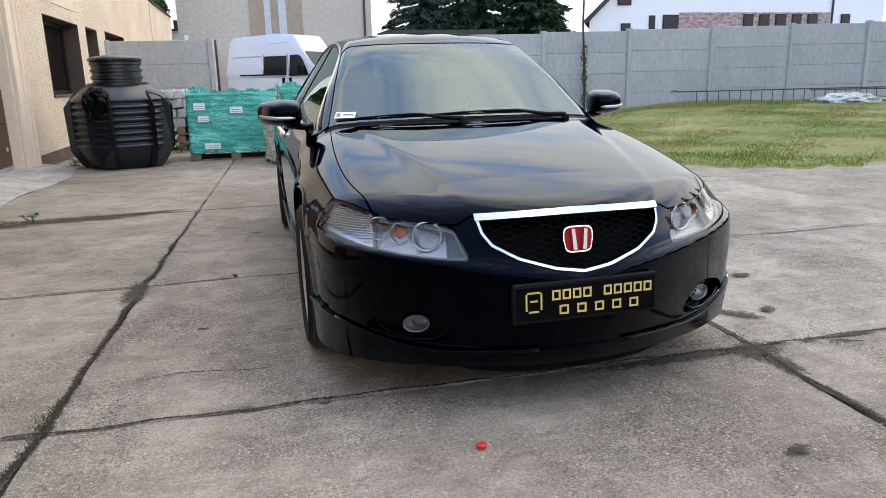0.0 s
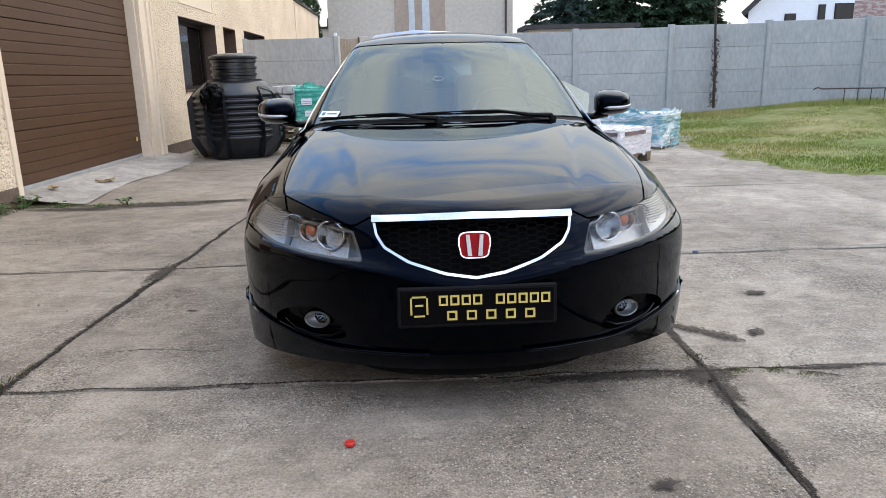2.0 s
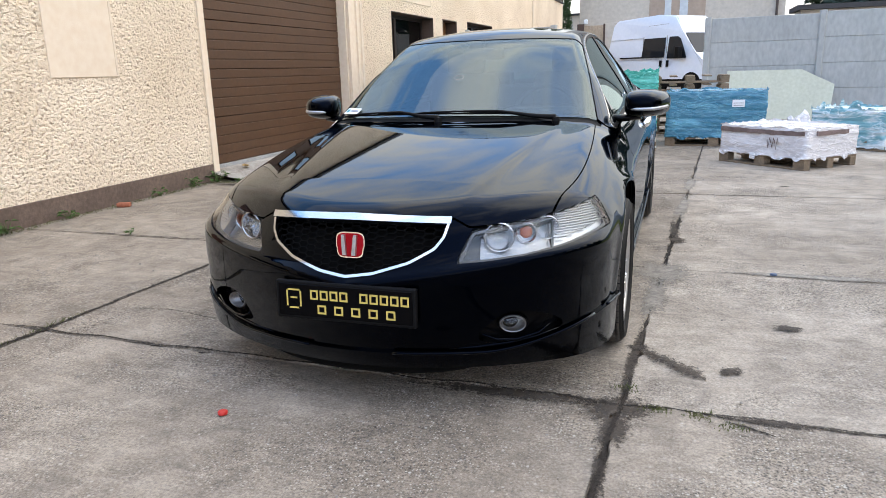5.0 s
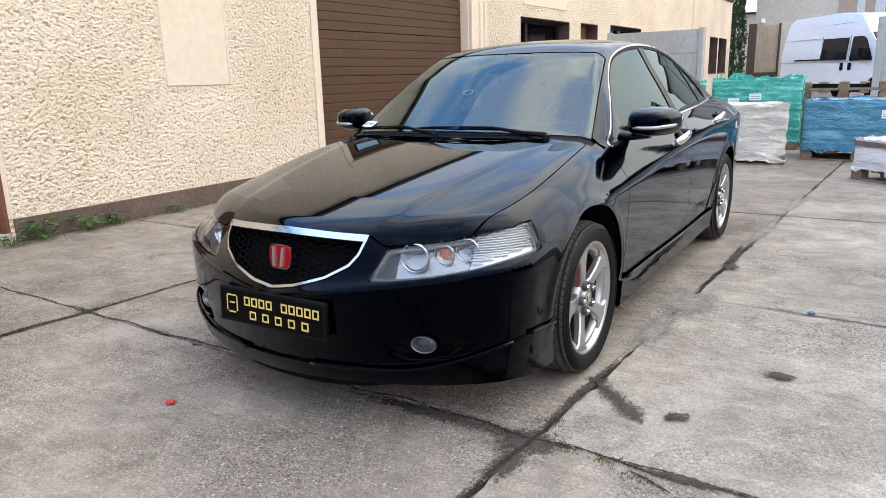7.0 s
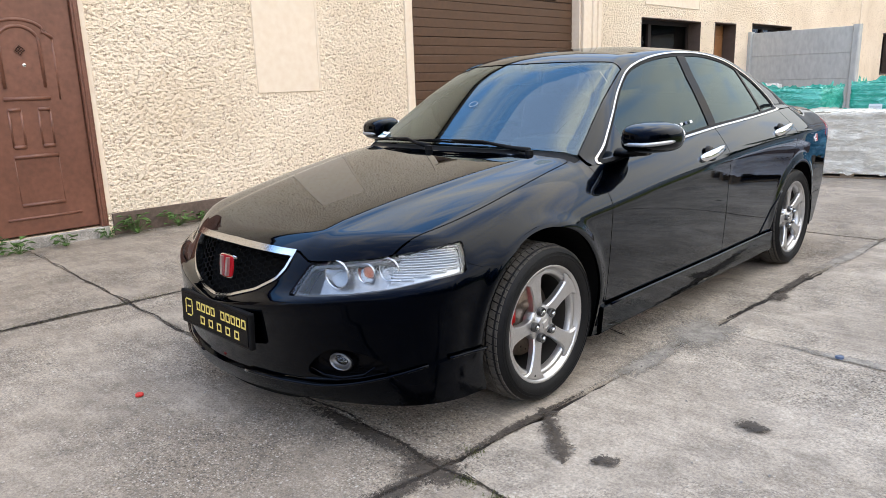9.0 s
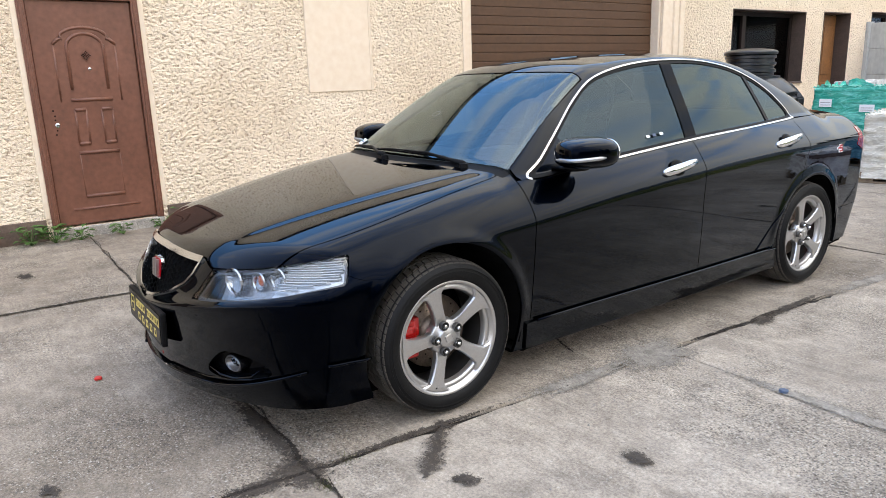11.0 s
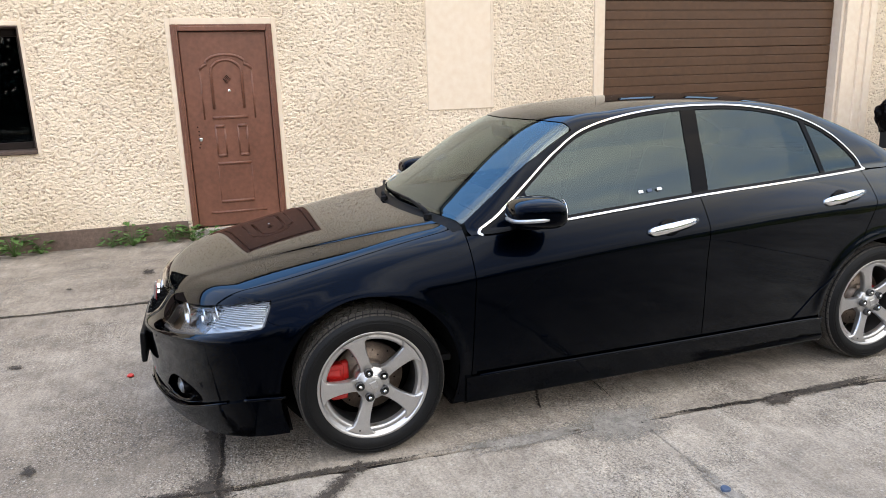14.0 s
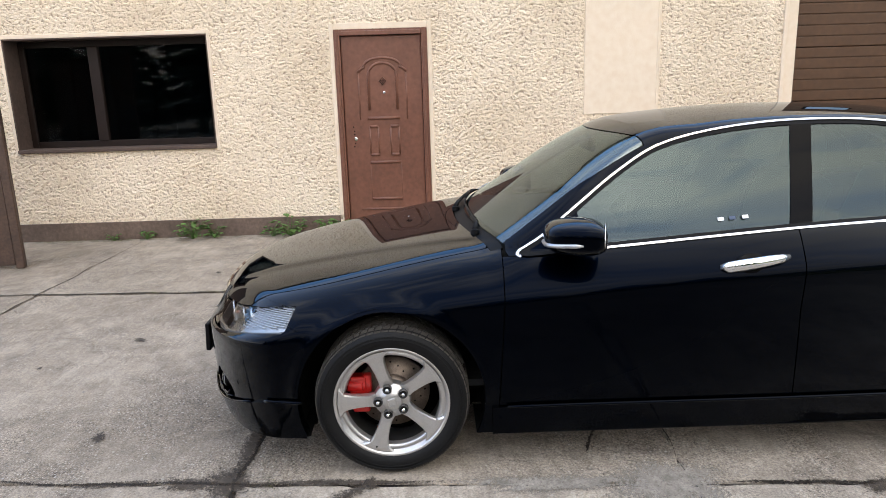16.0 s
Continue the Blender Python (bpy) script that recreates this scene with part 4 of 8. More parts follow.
def hull(X, Y, Z):
    """Signed: negative inside the car's outer skin. X is the distance from the middle plane."""
    wide, zc, zb, bx = c_wide(Y), c_crease(Y), c_belt(Y), c_beltx(Y)
    up = softpos(Z - zc, 0.010)
    lift = np.clip((zb - zc), 0.05, 1)
    slope = (wide - bx) / lift
    low = np.clip(zc - Z, 0, 1)
    over = softpos(Z - zb, 0.012)
    side = wide - slope * np.minimum(up, lift + 0.02) * (0.88 + 0.12 * up / lift) - 0.08 * low**2
    side = side - over * 0.50 - 0.25 * over**2
    arch = 0.010 * np.exp(-(((np.hypot(Y, Z - 0.315)) - 0.385) / 0.03) ** 2) + 0.010 * np.exp(-(((np.hypot(Y - 2.67, Z - 0.315)) - 0.365) / 0.03) ** 2)
    side = side + arch * sig((Z - 0.31) / 0.02)
    f_side = X - side
    # bonnet with two ridges running back from the grille
    ridge = 0.36 + 0.215 * np.clip((Y + 0.80) / 1.2, -0.2, 1.1)
    u = np.clip(X / 0.68, 0, 1.6)
    bon = c_bonnet(Y) - c_crown(Y) * (0.40 * u**2 + 0.60 * u**5)
    bon = bon + 0.007 * sig((ridge - X) / 0.012) * np.clip((Y + 0.85) / 0.3, 0, 1)
    cab = c_cabin(Y - c_bow(Y) * np.minimum(X, 0.9) ** 2) - 0.055 * np.clip(X / 0.55, 0, 1.6) ** 2.2 * np.clip((Y - 0.8) / 0.5, 0, 1)
    boot = c_boot(Y) - 0.05 * (X / 0.7) ** 2.4
    top = smax(smax(bon, cab, 0.03), np.where(Y > 1.7, boot, 0.2), 0.05)
    f_top = (Z - top) * 0.85
    s_up = softpos(Z - (0.462 + 0.145 * X), 0.005)
    f_front = (-0.912 + (0.46 + 0.14 * (1 - np.exp(-s_up / 0.030))) * X**2 + 0.07 * np.clip(0.46 - Z, 0, 0.3) + 0.35 * np.clip(X - 0.55, 0, 1) ** 2 + c_nose(Z) + 0.33 * s_up + 0.022 * (1 - np.exp(-s_up / 0.026))) - Y
    f_rear = Y - (3.715 - 0.42 * X**2 - 0.12 * np.clip((0.45 - Z) / 0.3, 0, 1) - 0.10 * np.clip((Z - 0.75) / 0.25, 0, 1.5) ** 2)
    kt = 0.11 - 0.06 * np.clip((Z - 0.90) / 0.2, 0, 1) - 0.02 * np.clip((Z - 1.15) / 0.15, 0, 1)
    f = smax(f_side, f_top, kt)
    f = smax(f, f_front, 0.10)
    f = smax(f, f_rear, 0.10)
    return np.maximum(f, 0.155 - Z)


def hull_mesh():
    th = np.radians(np.linspace(-33, 90, 150))
    z0 = 0.55
    rays_o, rays_d = [], []
    for phi in np.linspace(90, 0, 85)[:-1]:
        p = radians(phi)
        rays_o.append(np.tile([0, -0.25, z0], (len(th), 1)))
        rays_d.append(np.stack([np.cos(th) * math.cos(p), -np.cos(th) * math.sin(p), np.sin(th)], -1))
    for y in np.arange(-0.25, 3.2501, 0.014):
        rays_o.append(np.tile([0, y, z0], (len(th), 1)))
        rays_d.append(np.stack([np.cos(th), 0 * th, np.sin(th)], -1))
    for phi in np.linspace(0, 90, 45)[1:]:
        p = radians(phi)
        rays_o.append(np.tile([0, 3.25, z0], (len(th), 1)))
        rays_d.append(np.stack([np.cos(th) * math.cos(p), np.cos(th) * math.sin(p), np.sin(th)], -1))
    O, D = np.array(rays_o), np.array(rays_d)
    lo, hi = np.zeros(O.shape[:2]), np.full(O.shape[:2], 1.6)
    for _ in range(34):
        mid = (lo + hi) / 2
        P = O + D * mid[..., None]
        out = hull(np.abs(P[..., 0]), P[..., 1], P[..., 2]) > 0
        hi, lo = np.where(out, mid, hi), np.where(out, lo, mid)
    P = O + D * ((lo + hi) / 2)[..., None]
    P[..., 0] = np.where(P[..., 0] < 1e-6, 0, P[..., 0])
    a, b = P.shape[:2]
    idx = np.arange(a * b).reshape(a, b)
    q = np.stack([idx[:-1, :-1], idx[:-1, 1:], idx[1:, 1:], idx[1:, :-1]], -1).reshape(-1, 4)
    tri = np.concatenate([q[:, [0, 1, 2]], q[:, [0, 2, 3]]])
    V = P.reshape(-1, 3)
    e = 0.003
    N = np.stack([hull(np.abs(V[:, 0] + e * k[0]), V[:, 1] + e * k[1], V[:, 2] + e * k[2]) - hull(np.abs(V[:, 0] - e * k[0]), V[:, 1] - e * k[1], V[:, 2] - e * k[2]) for k in np.eye(3)], -1)
    N[V[:, 0] == 0, 0] = 0
    N /= np.linalg.norm(N, axis=1, keepdims=True) + 1e-12
    c = np.cross(V[tri[:, 1]] - V[tri[:, 0]], V[tri[:, 2]] - V[tri[:, 0]])
    flip = (c * N[tri].mean(1)).sum(1) < 0
    tri[flip] = tri[flip][:, ::-1]
    tri = tri[np.linalg.norm(c, axis=1) > 1e-10]
    return V, N, tri


def clip(mesh, g):
    """Keeps the part of the mesh where g (one value a vertex, or a function of x, y, z) is negative."""
    V, N, T = mesh
    if len(T) == 0:
        return mesh
    s = g(V[:, 0], V[:, 1], V[:, 2]) if callable(g) else g
    s = np.where(np.abs(s) < 1e-7, 1e-7, s)
    ins = s[T] < 0
    cnt = ins.sum(1)
    keep = [T[cnt == 3]]
    newV, newN, base = [], [], len(V)

    def cut(a, b):
        nonlocal base
        t = (s[a] / (s[a] - s[b]))[:, None]
        n = N[a] + (N[b] - N[a]) * t
        newV.append(V[a] + (V[b] - V[a]) * t)
        newN.append(n / (np.linalg.norm(n, axis=1, keepdims=True) + 1e-12))
        base += len(a)
        return np.arange(base - len(a), base)

    for count, flag in ((1, True), (2, False)):
        t = T[cnt == count]
        if not len(t):
            continue
        k = np.argmax(ins[cnt == count] == flag, axis=1)
        r = np.arange(len(t))
        a, b, c = t[r, k], t[r, (k + 1) % 3], t[r, (k + 2) % 3]
        p, q = cut(a, b), cut(a, c)
        if count == 1:
            keep.append(np.stack([a, p, q], -1))
        else:
            keep += [np.stack([p, b, c], -1), np.stack([p, c, q], -1)]
    T2 = np.concatenate(keep)
    V2, N2 = np.concatenate([V] + newV), np.concatenate([N] + newN)
    used = np.unique(T2)
    key = np.round(V2[used] * 2e5).astype(np.int64)
    _, first, inv = np.unique(key, axis=0, return_index=True, return_inverse=True)
    re = np.full(len(V2), -1)
    re[used] = inv.reshape(-1)
    T2 = re[T2]
    ok = (T2[:, 0] != T2[:, 1]) & (T2[:, 1] != T2[:, 2]) & (T2[:, 0] != T2[:, 2])
    return V2[used][first], N2[used][first], T2[ok]


def in_poly(u, v, poly):
    """Signed distance to a closed outline: negative inside."""
    p = np.array(poly, float)
    d = np.full(np.shape(u), 1e9)
    inside = np.zeros(np.shape(u), bool)
    for (x0, y0), (x1, y1) in zip(p, np.roll(p, -1, axis=0)):
        ex, ey = x1 - x0, y1 - y0
        t = np.clip(((u - x0) * ex + (v - y0) * ey) / (ex * ex + ey * ey), 0, 1)
        d = np.minimum(d, np.hypot(u - x0 - t * ex, v - y0 - t * ey))
        cross = ((y0 > v) != (y1 > v)) & (u < ex * (v - y0) / (ey if ey else 1e-12) + x0)
        inside ^= cross
    return np.where(inside, -d, d)


def smooth_outline(pts, n=6):
    """A closed outline rounded by a Catmull-Rom curve."""
    p = np.array(pts, float)
    out = []
    for i in range(len(p)):
        a, b, c, d = p[i - 1], p[i], p[(i + 1) % len(p)], p[(i + 2) % len(p)]
        for t in np.linspace(0, 1, n, endpoint=False):
            out.append(0.5 * (2 * b + (c - a) * t + (2 * a - 5 * b + 4 * c - d) * t * t + (3 * b - a - 3 * c + d) * t**3))
    return np.array(out)


def panel(name, mesh, mat, parent, both=True, side=1, depth=0.014, off=0.0, label="", skirt=True):
    """A cut piece of hull as an object: mirrored over the middle plane (both) or for one side."""
    V, N, T = mesh
    V = V + N * off
    e = np.concatenate([T[:, [0, 1]], T[:, [1, 2]], T[:, [2, 0]]])
    es = np.sort(e, 1)
    _, first, counts = np.unique(es, axis=0, return_index=True, return_counts=True)
    be = e[first[counts == 1]]
    if both:
        be = be[~((np.abs(V[be[:, 0], 0]) < 1e-5) & (np.abs(V[be[:, 1], 0]) < 1e-5))]
    verts, norms, faces = [V], [N], [T]
    if skirt and len(be):
        d = V[be[:, 1]] - V[be[:, 0]]
        o = np.cross(d, (N[be[:, 0]] + N[be[:, 1]]) / 2)
        o /= np.linalg.norm(o, axis=1, keepdims=True) + 1e-12
        k, b0 = len(be), len(V)
        verts += [V[be[:, 0]], V[be[:, 1]], V[be[:, 0]] - N[be[:, 0]] * depth, V[be[:, 1]] - N[be[:, 1]] * depth]
        norms += [o, o, o, o]
        i = np.arange(k) + b0
        faces += [np.stack([i, i + 2 * k, i + k], -1), np.stack([i + k, i + 2 * k, i + 3 * k], -1)]
    V2, N2, F2 = np.concatenate(verts), np.concatenate(norms), np.concatenate(faces)
    if both or side < 0:
        m = np.array([-1, 1, 1])
        Vm, Nm, Fm = V2 * m, N2 * m, F2[:, ::-1]
        if both:
            F2 = np.concatenate([F2, Fm + len(V2)])
            V2, N2 = np.concatenate([V2, Vm]), np.concatenate([N2, Nm])
        else:
            V2, N2, F2 = Vm, Nm, Fm
    me = bpy.data.meshes.new(name)
    me.from_pydata(V2.tolist(), [], F2.tolist())
    me.shade_smooth()
    me.normals_split_custom_set_from_vertices(N2.tolist())
    me.materials.append(mat)
    ob = new(name, me)
    ob.parent = parent
    if label:
        ob["label"] = label
    return ob


HULL = hull_mesh()
G = 0.0022     # half a panel gap

# outlines in side view (y, z)
DLO = smooth_outline([(0.515, 0.864), (0.9, 0.893), (1.614, 0.945), (2.2, 0.972), (2.635, 0.992), (2.662, 1.008), (2.648, 1.065), (2.565, 1.168), (2.44, 1.246), (2.27, 1.303), (2.05, 1.340), (1.85, 1.352), (1.6, 1.348), (1.34, 1.320), (1.12, 1.268), (0.95, 1.178), (0.78, 1.062), (0.62, 0.945)], 5)
X_BON = curve_of([-0.95, -0.6, -0.4, -0.1, 0.2, 0.5], [0.58, 0.645, 0.688, 0.708, 0.695, 0.668])
Y_COWL = lambda x: 0.285 + 0.26 * x**2
Y_WS0 = lambda x: 0.335 + 0.26 * x**2
Y_WS1 = lambda x: 0.945 + 0.44 * x**2
X_WS = lambda y: 0.690 - 0.175 * np.clip((y - 0.43) / 0.67, 0, 1.2)
GRILLE = [(-0.335, 0.648), (-0.327, 0.610), (-0.300, 0.572), (-0.22, 0.528), (-0.10, 0.492), (0, 0.477), (0.10, 0.492), (0.22, 0.528), (0.300, 0.572), (0.327, 0.610), (0.335, 0.648), (0, 0.662)]
LAMP = [(0.372, 0.534), (0.410, 0.632), (0.50, 0.645), (0.60, 0.655), (0.70, 0.674), (0.80, 0.702), (0.86, 0.70), (0.86, 0.612), (0.78, 0.592), (0.70, 0.572), (0.58, 0.552), (0.46, 0.539)]
GRILLE_TALL = [(-0.338, 0.75), (-0.335, 0.648)] + GRILLE[1:10] + [(0.335, 0.648), (0.338, 0.75)]
dlo = lambda x, y, z: in_poly(y, z, DLO)
lamp = lambda x, y, z: np.maximum(in_poly(x, z, LAMP), y + 0.405 - 0.5 * (z - 0.62))
grille = lambda x, y, z: np.maximum(in_poly(x, z, GRILLE), y + 0.5)
arch_f = lambda x, y, z: np.where(x > 0.45, 0.372 - np.hypot(y, z - 0.318), -1)
arch_r = lambda x, y, z: np.where(x > 0.45, 0.352 - np.hypot(y - 2.67, z - 0.318), -1)
wind = lambda x, y, z: np.maximum(np.maximum(np.maximum(Y_WS0(x) - y, y - Y_WS1(x)), x - X_WS(y)), 0.8 - z)
rearwin = lambda x, y, z: np.maximum(np.maximum(2.52 - 0.25 * x**2 - y, y - (3.14 - 0.25 * x**2)), np.maximum(x - (0.50 + 0.16 * np.clip((y - 2.5) / 0.6, 0, 1)), 0.9 - z))
gapA = lambda y, z: y - np.interp(z, [0.26, 0.35, 0.71, 0.89], [0.425, 0.432, 0.452, 0.455])
gapB = lambda y, z: y - np.interp(z, [0.26, 0.65, 0.95, 1.36], [1.600, 1.592, 1.610, 1.72])
gapC = lambda y, z: y - np.interp(z, [0.28, 0.31, 0.41, 0.55, 0.67, 0.85, 0.99, 1.1], [2.13, 2.17, 2.27, 2.42, 2.52, 2.595, 2.63, 2.58])
neg = lambda f: (lambda x, y, z: -f(x, y, z))
shut = lambda f: (lambda x, y, z: f(x, y, z) + G)


def cutall(mesh, *fs):
    for f in fs:
        mesh = clip(mesh, f)
    return mesh


BODY = cutall(HULL, arch_f, arch_r)
Z_LEAD = lambda x: np.interp(x, [0, 0.345, 0.40, 0.5, 0.6, 0.7], [0.676, 0.668, 0.640, 0.644, 0.655, 0.677])
bonnet_zone = lambda x, y, z: np.maximum(np.maximum(x - X_BON(y), Z_LEAD(x) - z), y - Y_COWL(x))
part_bonnet = cutall(BODY, shut(bonnet_zone))
bonnet = panel("bonnet", part_bonnet, M_PAINT, CAR)
cowl_zone = lambda x, y, z: np.maximum(np.maximum(np.maximum(Y_COWL(x) - y, y - Y_WS0(x)), x - 0.70), 0.8 - z)
panel("cowl", cutall(BODY, shut(cowl_zone)), M_BLACKPLASTIC, CAR, off=-0.008, label="black plastic cowl grille under the windscreen")
windscreen = panel("windscreen", cutall(BODY, shut(wind)), M_WSGLASS, CAR, off=-0.003, skirt=False, label="tinted windscreen glass reflecting sky and wall")
band = cutall(BODY, wind, lambda x, y, z: -(wind(x, y, z) + 0.022))
panel("windscreen_band", band, M_GLOSSBLACK, CAR, off=-0.006, skirt=False)
panel("rear_window", cutall(BODY, shut(rearwin)), M_SIDEGLASS, CAR, off=-0.003, skirt=False)

roofm = cutall(BODY, lambda x, y, z: c_belt(y) + 0.002 - z, lambda x, y, z: np.maximum(0.47 - y, (Y_WS0(x) - y)), neg(lambda x, y, z: wind(x, y, z) - 0.002), neg(lambda x, y, z: rearwin(x, y, z) - 0.002), neg(dlo), lambda x, y, z: y - (3.17 - 0.25 * x**2), lambda x, y, z: np.where(x > 0.45, gapC(y, np.minimum(z, 0.99)) - 0.0, -1) * (z < 1.0) - (z >= 1.0))
panel("roof", roofm, M_PAINT, CAR)

boot_zone = lambda x, y, z: np.maximum(np.maximum(3.175 - 0.25 * x**2 - y, x - 0.60), 0.72 - z)
panel("boot_lid", cutall(BODY, shut(boot_zone)), M_PAINT, CAR)


def side_x(y, z):
    lo_, hi_ = 0.2, 1.2
    for _ in range(30):
        mid_ = (lo_ + hi_) / 2
        if hull(np.array([mid_]), np.array([y]), np.array([z]))[0] > 0:
            hi_ = mid_
        else:
            lo_ = mid_
    return lo_


def on_nose(x, z, back):
    lo_, hi_ = -1.3, 0.0
    for _ in range(30):
        mid_ = (lo_ + hi_) / 2
        if hull(np.array([abs(x)]), np.array([mid_]), np.array([z]))[0] > 0:
            lo_ = mid_
        else:
            hi_ = mid_
    return (x, lo_ + back, z)


def skin_at(a, z):
    """Point of the outer skin at height z, in the heading a round the nose."""
    lo_, hi_ = 0.2, 1.4
    for _ in range(30):
        mid_ = (lo_ + hi_) / 2
        if hull(np.array([mid_ * math.cos(a)]), np.array([-0.25 - mid_ * math.sin(a)]), np.array([z]))[0] > 0:
            hi_ = mid_
        else:
            lo_ = mid_
    return (lo_ * math.cos(a), -0.25 - lo_ * math.sin(a), z)


def top_z(x, y):
    """Height of the outer skin over a point of the plan."""
    lo_, hi_ = 0.5, 1.6
    for _ in range(30):
        mid_ = (lo_ + hi_) / 2
        if hull(np.array([abs(x)]), np.array([y]), np.array([mid_]))[0] > 0:
            hi_ = mid_
        else:
            lo_ = mid_
    return lo_


def side_parts(s):
    """Doors, wings, sill and lights of one side: s is +1 for the car's left, -1 for its right."""
    sd = dict(both=False, side=s)
    front_door = cutall(BODY, lambda x, y, z: -gapA(y, z) + G, lambda x, y, z: gapB(y, z) + G, lambda x, y, z: 0.282 - z, lambda x, y, z: np.maximum(z - c_belt(y) - 0.0005, -dlo(x, y, z) * 0 - 1))
    fd = panel("front_door", cutall(front_door, neg(dlo)), M_PAINT, CAR, **sd)
    rear_door = cutall(BODY, lambda x, y, z: -gapB(y, z) + G, lambda x, y, z: gapC(y, z) + G, lambda x, y, z: 0.282 - z, lambda x, y, z: z - c_belt(y) - 0.0005)
    rd = panel("rear_door", cutall(rear_door, neg(dlo)), M_PAINT, CAR, **sd)
    # window openings
    win = lambda x, y, z: dlo(x, y, z) + 0.019
    bp0 = lambda x, y, z: y - (1.582 + 0.24 * (z - 0.945))
    bp1 = lambda x, y, z: (1.668 + 0.24 * (z - 0.945)) - y
    q0 = lambda x, y, z: y - (2.375 + 0.02 * (z - 0.98))
    q1 = lambda x, y, z: (2.405 + 0.02 * (z - 0.98)) - y
    m_in = cutall(BODY, win, lambda x, y, z: 0.35 - x)
    sail = lambda x, y, z: y - (0.775 - 0.10 * (z - 0.90))
    panel("sail_panel", cutall(m_in, sail), M_PAINT, fd, off=-0.003, label="black triangle behind the mirror", **sd)
    panel("window_glass", cutall(m_in, bp0, neg(sail)), M_SIDEGLASS, fd, off=-0.006, skirt=False, label="dark tinted door glass", **sd)
    panel("window_glass", cutall(m_in, bp1, q0), M_SIDEGLASS, rd, off=-0.006, skirt=False, label="dark tinted door glass", **sd)
    panel("quarter_glass", cutall(m_in, q1), M_SIDEGLASS, rd, off=-0.006, skirt=False, label="small dark tinted quarter light", **sd)
    panel("pillar_trim", cutall(m_in, neg(bp0), neg(bp1)), M_GLOSSBLACK, CAR, off=-0.002, label="gloss black door pillar trim", **sd)
    panel("quarter_bar", cutall(m_in, neg(q0), neg(q1)), M_GLOSSBLACK, CAR, off=-0.002, **sd)
    ring = cutall(BODY, lambda x, y, z: dlo(x, y, z), lambda x, y, z: 0.35 - x)
    panel("chrome_trim", cutall(ring, lambda x, y, z: -(dlo(x, y, z) + 0.0072), neg(lambda x, y, z: np.maximum(np.maximum(0.528 - y, y - 0.80), z - 0.890))), M_STRIP, CAR, off=0.003, label="chrome strip round the side windows", **sd)
    panel("window_seal", cutall(ring, lambda x, y, z: dlo(x, y, z) + 0.0075, lambda x, y, z: -(dlo(x, y, z) + 0.020)), M_BLACKPLASTIC, CAR, off=-0.002, **sd)
    # wing
    wing = cutall(BODY, lambda x, y, z: y - np.where(z < c_belt(y) + 0.001, y - gapA(y, np.minimum(z, 0.89)) * 0 - 0 + 0, y) * 0 - np.interp(z, [0.26, 0.35, 0.71, 0.89, 0.95], [0.425, 0.432, 0.452, 0.455, 0.47]) + G,
                  neg(lambda x, y, z: np.maximum(x - X_BON(y) - G, np.maximum(0.58 - z, y - Y_WS0(x)))), neg(lambda x, y, z: cowl_zone(x, y, z) - 0.002), neg(lambda x, y, z: wind(x, y, z) - 0.002), neg(lambda x, y, z: lamp(x, y, z) - G),
                  lambda x, y, z: -(y + np.interp(z, [0.2, 0.60, 0.604, 0.63, 0.69, 0.72, 0.9], [0.20, 0.20, 0.33, 0.40, 0.39, 0.62, 0.62])) + G,
                  lambda x, y, z: 0.2 - x)
    panel("front_wing", wing, M_PAINT, CAR, **sd)
    sill = cutall(BODY, lambda x, y, z: z - 0.278, lambda x, y, z: 0.40 - y, lambda x, y, z: y - 2.345, lambda x, y, z: 0.5 - x)
    panel("sill", sill, M_PAINT, CAR, off=0.012, depth=0.04, **sd)
    quarter = cutall(BODY, lambda x, y, z: np.where(z < 0.28, 2.35 - y, -gapC(y, z)) + G, lambda x, y, z: z - np.where(y < 2.66, c_belt(y) + 0.001, 2.0), neg(dlo), neg(lambda x, y, z: boot_zone(x, y, z) - G), lambda x, y, z: np.where(y > 3.03, 0.415 - z, -1) + 0.0,
                     lambda x, y, z: np.where((z > c_belt(y)) & (y < 2.66), 1.0, -1.0) * 0.01, neg(lambda x, y, z: np.maximum(y - (3.172 - 0.25 * x**2), c_belt(y) + 0.0 - z)), neg(lambda x, y, z: tail(x, y, z) - G))
    panel("rear_wing", quarter, M_PAINT, CAR, **sd)
    panel("tail_light", cutall(BODY, shut(tail)), M_TAIL, CAR, off=0.002, label="red tail lamp lens", **sd)
    # headlamp
    hl = panel("headlight", cutall(BODY, lambda x, y, z: lamp(x, y, z) - 0.006), M_HOUSING, CAR, off=-0.095, depth=-0.093, label="headlamp unit with clear lens", **sd)
    panel("lens", cutall(BODY, shut(lamp)), M_LENS, hl, off=0.0, skirt=False, label="clear plastic lens", **sd)
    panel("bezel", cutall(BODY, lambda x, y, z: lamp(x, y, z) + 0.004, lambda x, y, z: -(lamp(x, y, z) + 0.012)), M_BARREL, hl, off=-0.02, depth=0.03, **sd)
    flute = cutall(BODY, lambda x, y, z: lamp(x, y, z) + 0.012, lambda x, y, z: 0.672 - x)
    ind = panel("indicator_reflector", flute, M_FLUTE, hl, label="fluted silver indicator reflector", off=-0.030, depth=0.03, **sd)
    for zk in np.arange(0.580, 0.712, 0.0075):
        run = [p for p in (skin_at(a, zk) for a in np.radians(np.linspace(60, 5, 56))) if p[0] > 0.675 and lamp(*[np.array([c]) for c in p])[0] < -0.010]
        if len(run) > 3:
            bm = bmesh.new()
            tube(bm, [(s * (x - 0.024), y + 0.014, z) for x, y, z in run], 0.0034, 6)
            part("flute", bm, M_FLUTE, ind, smooth=True)
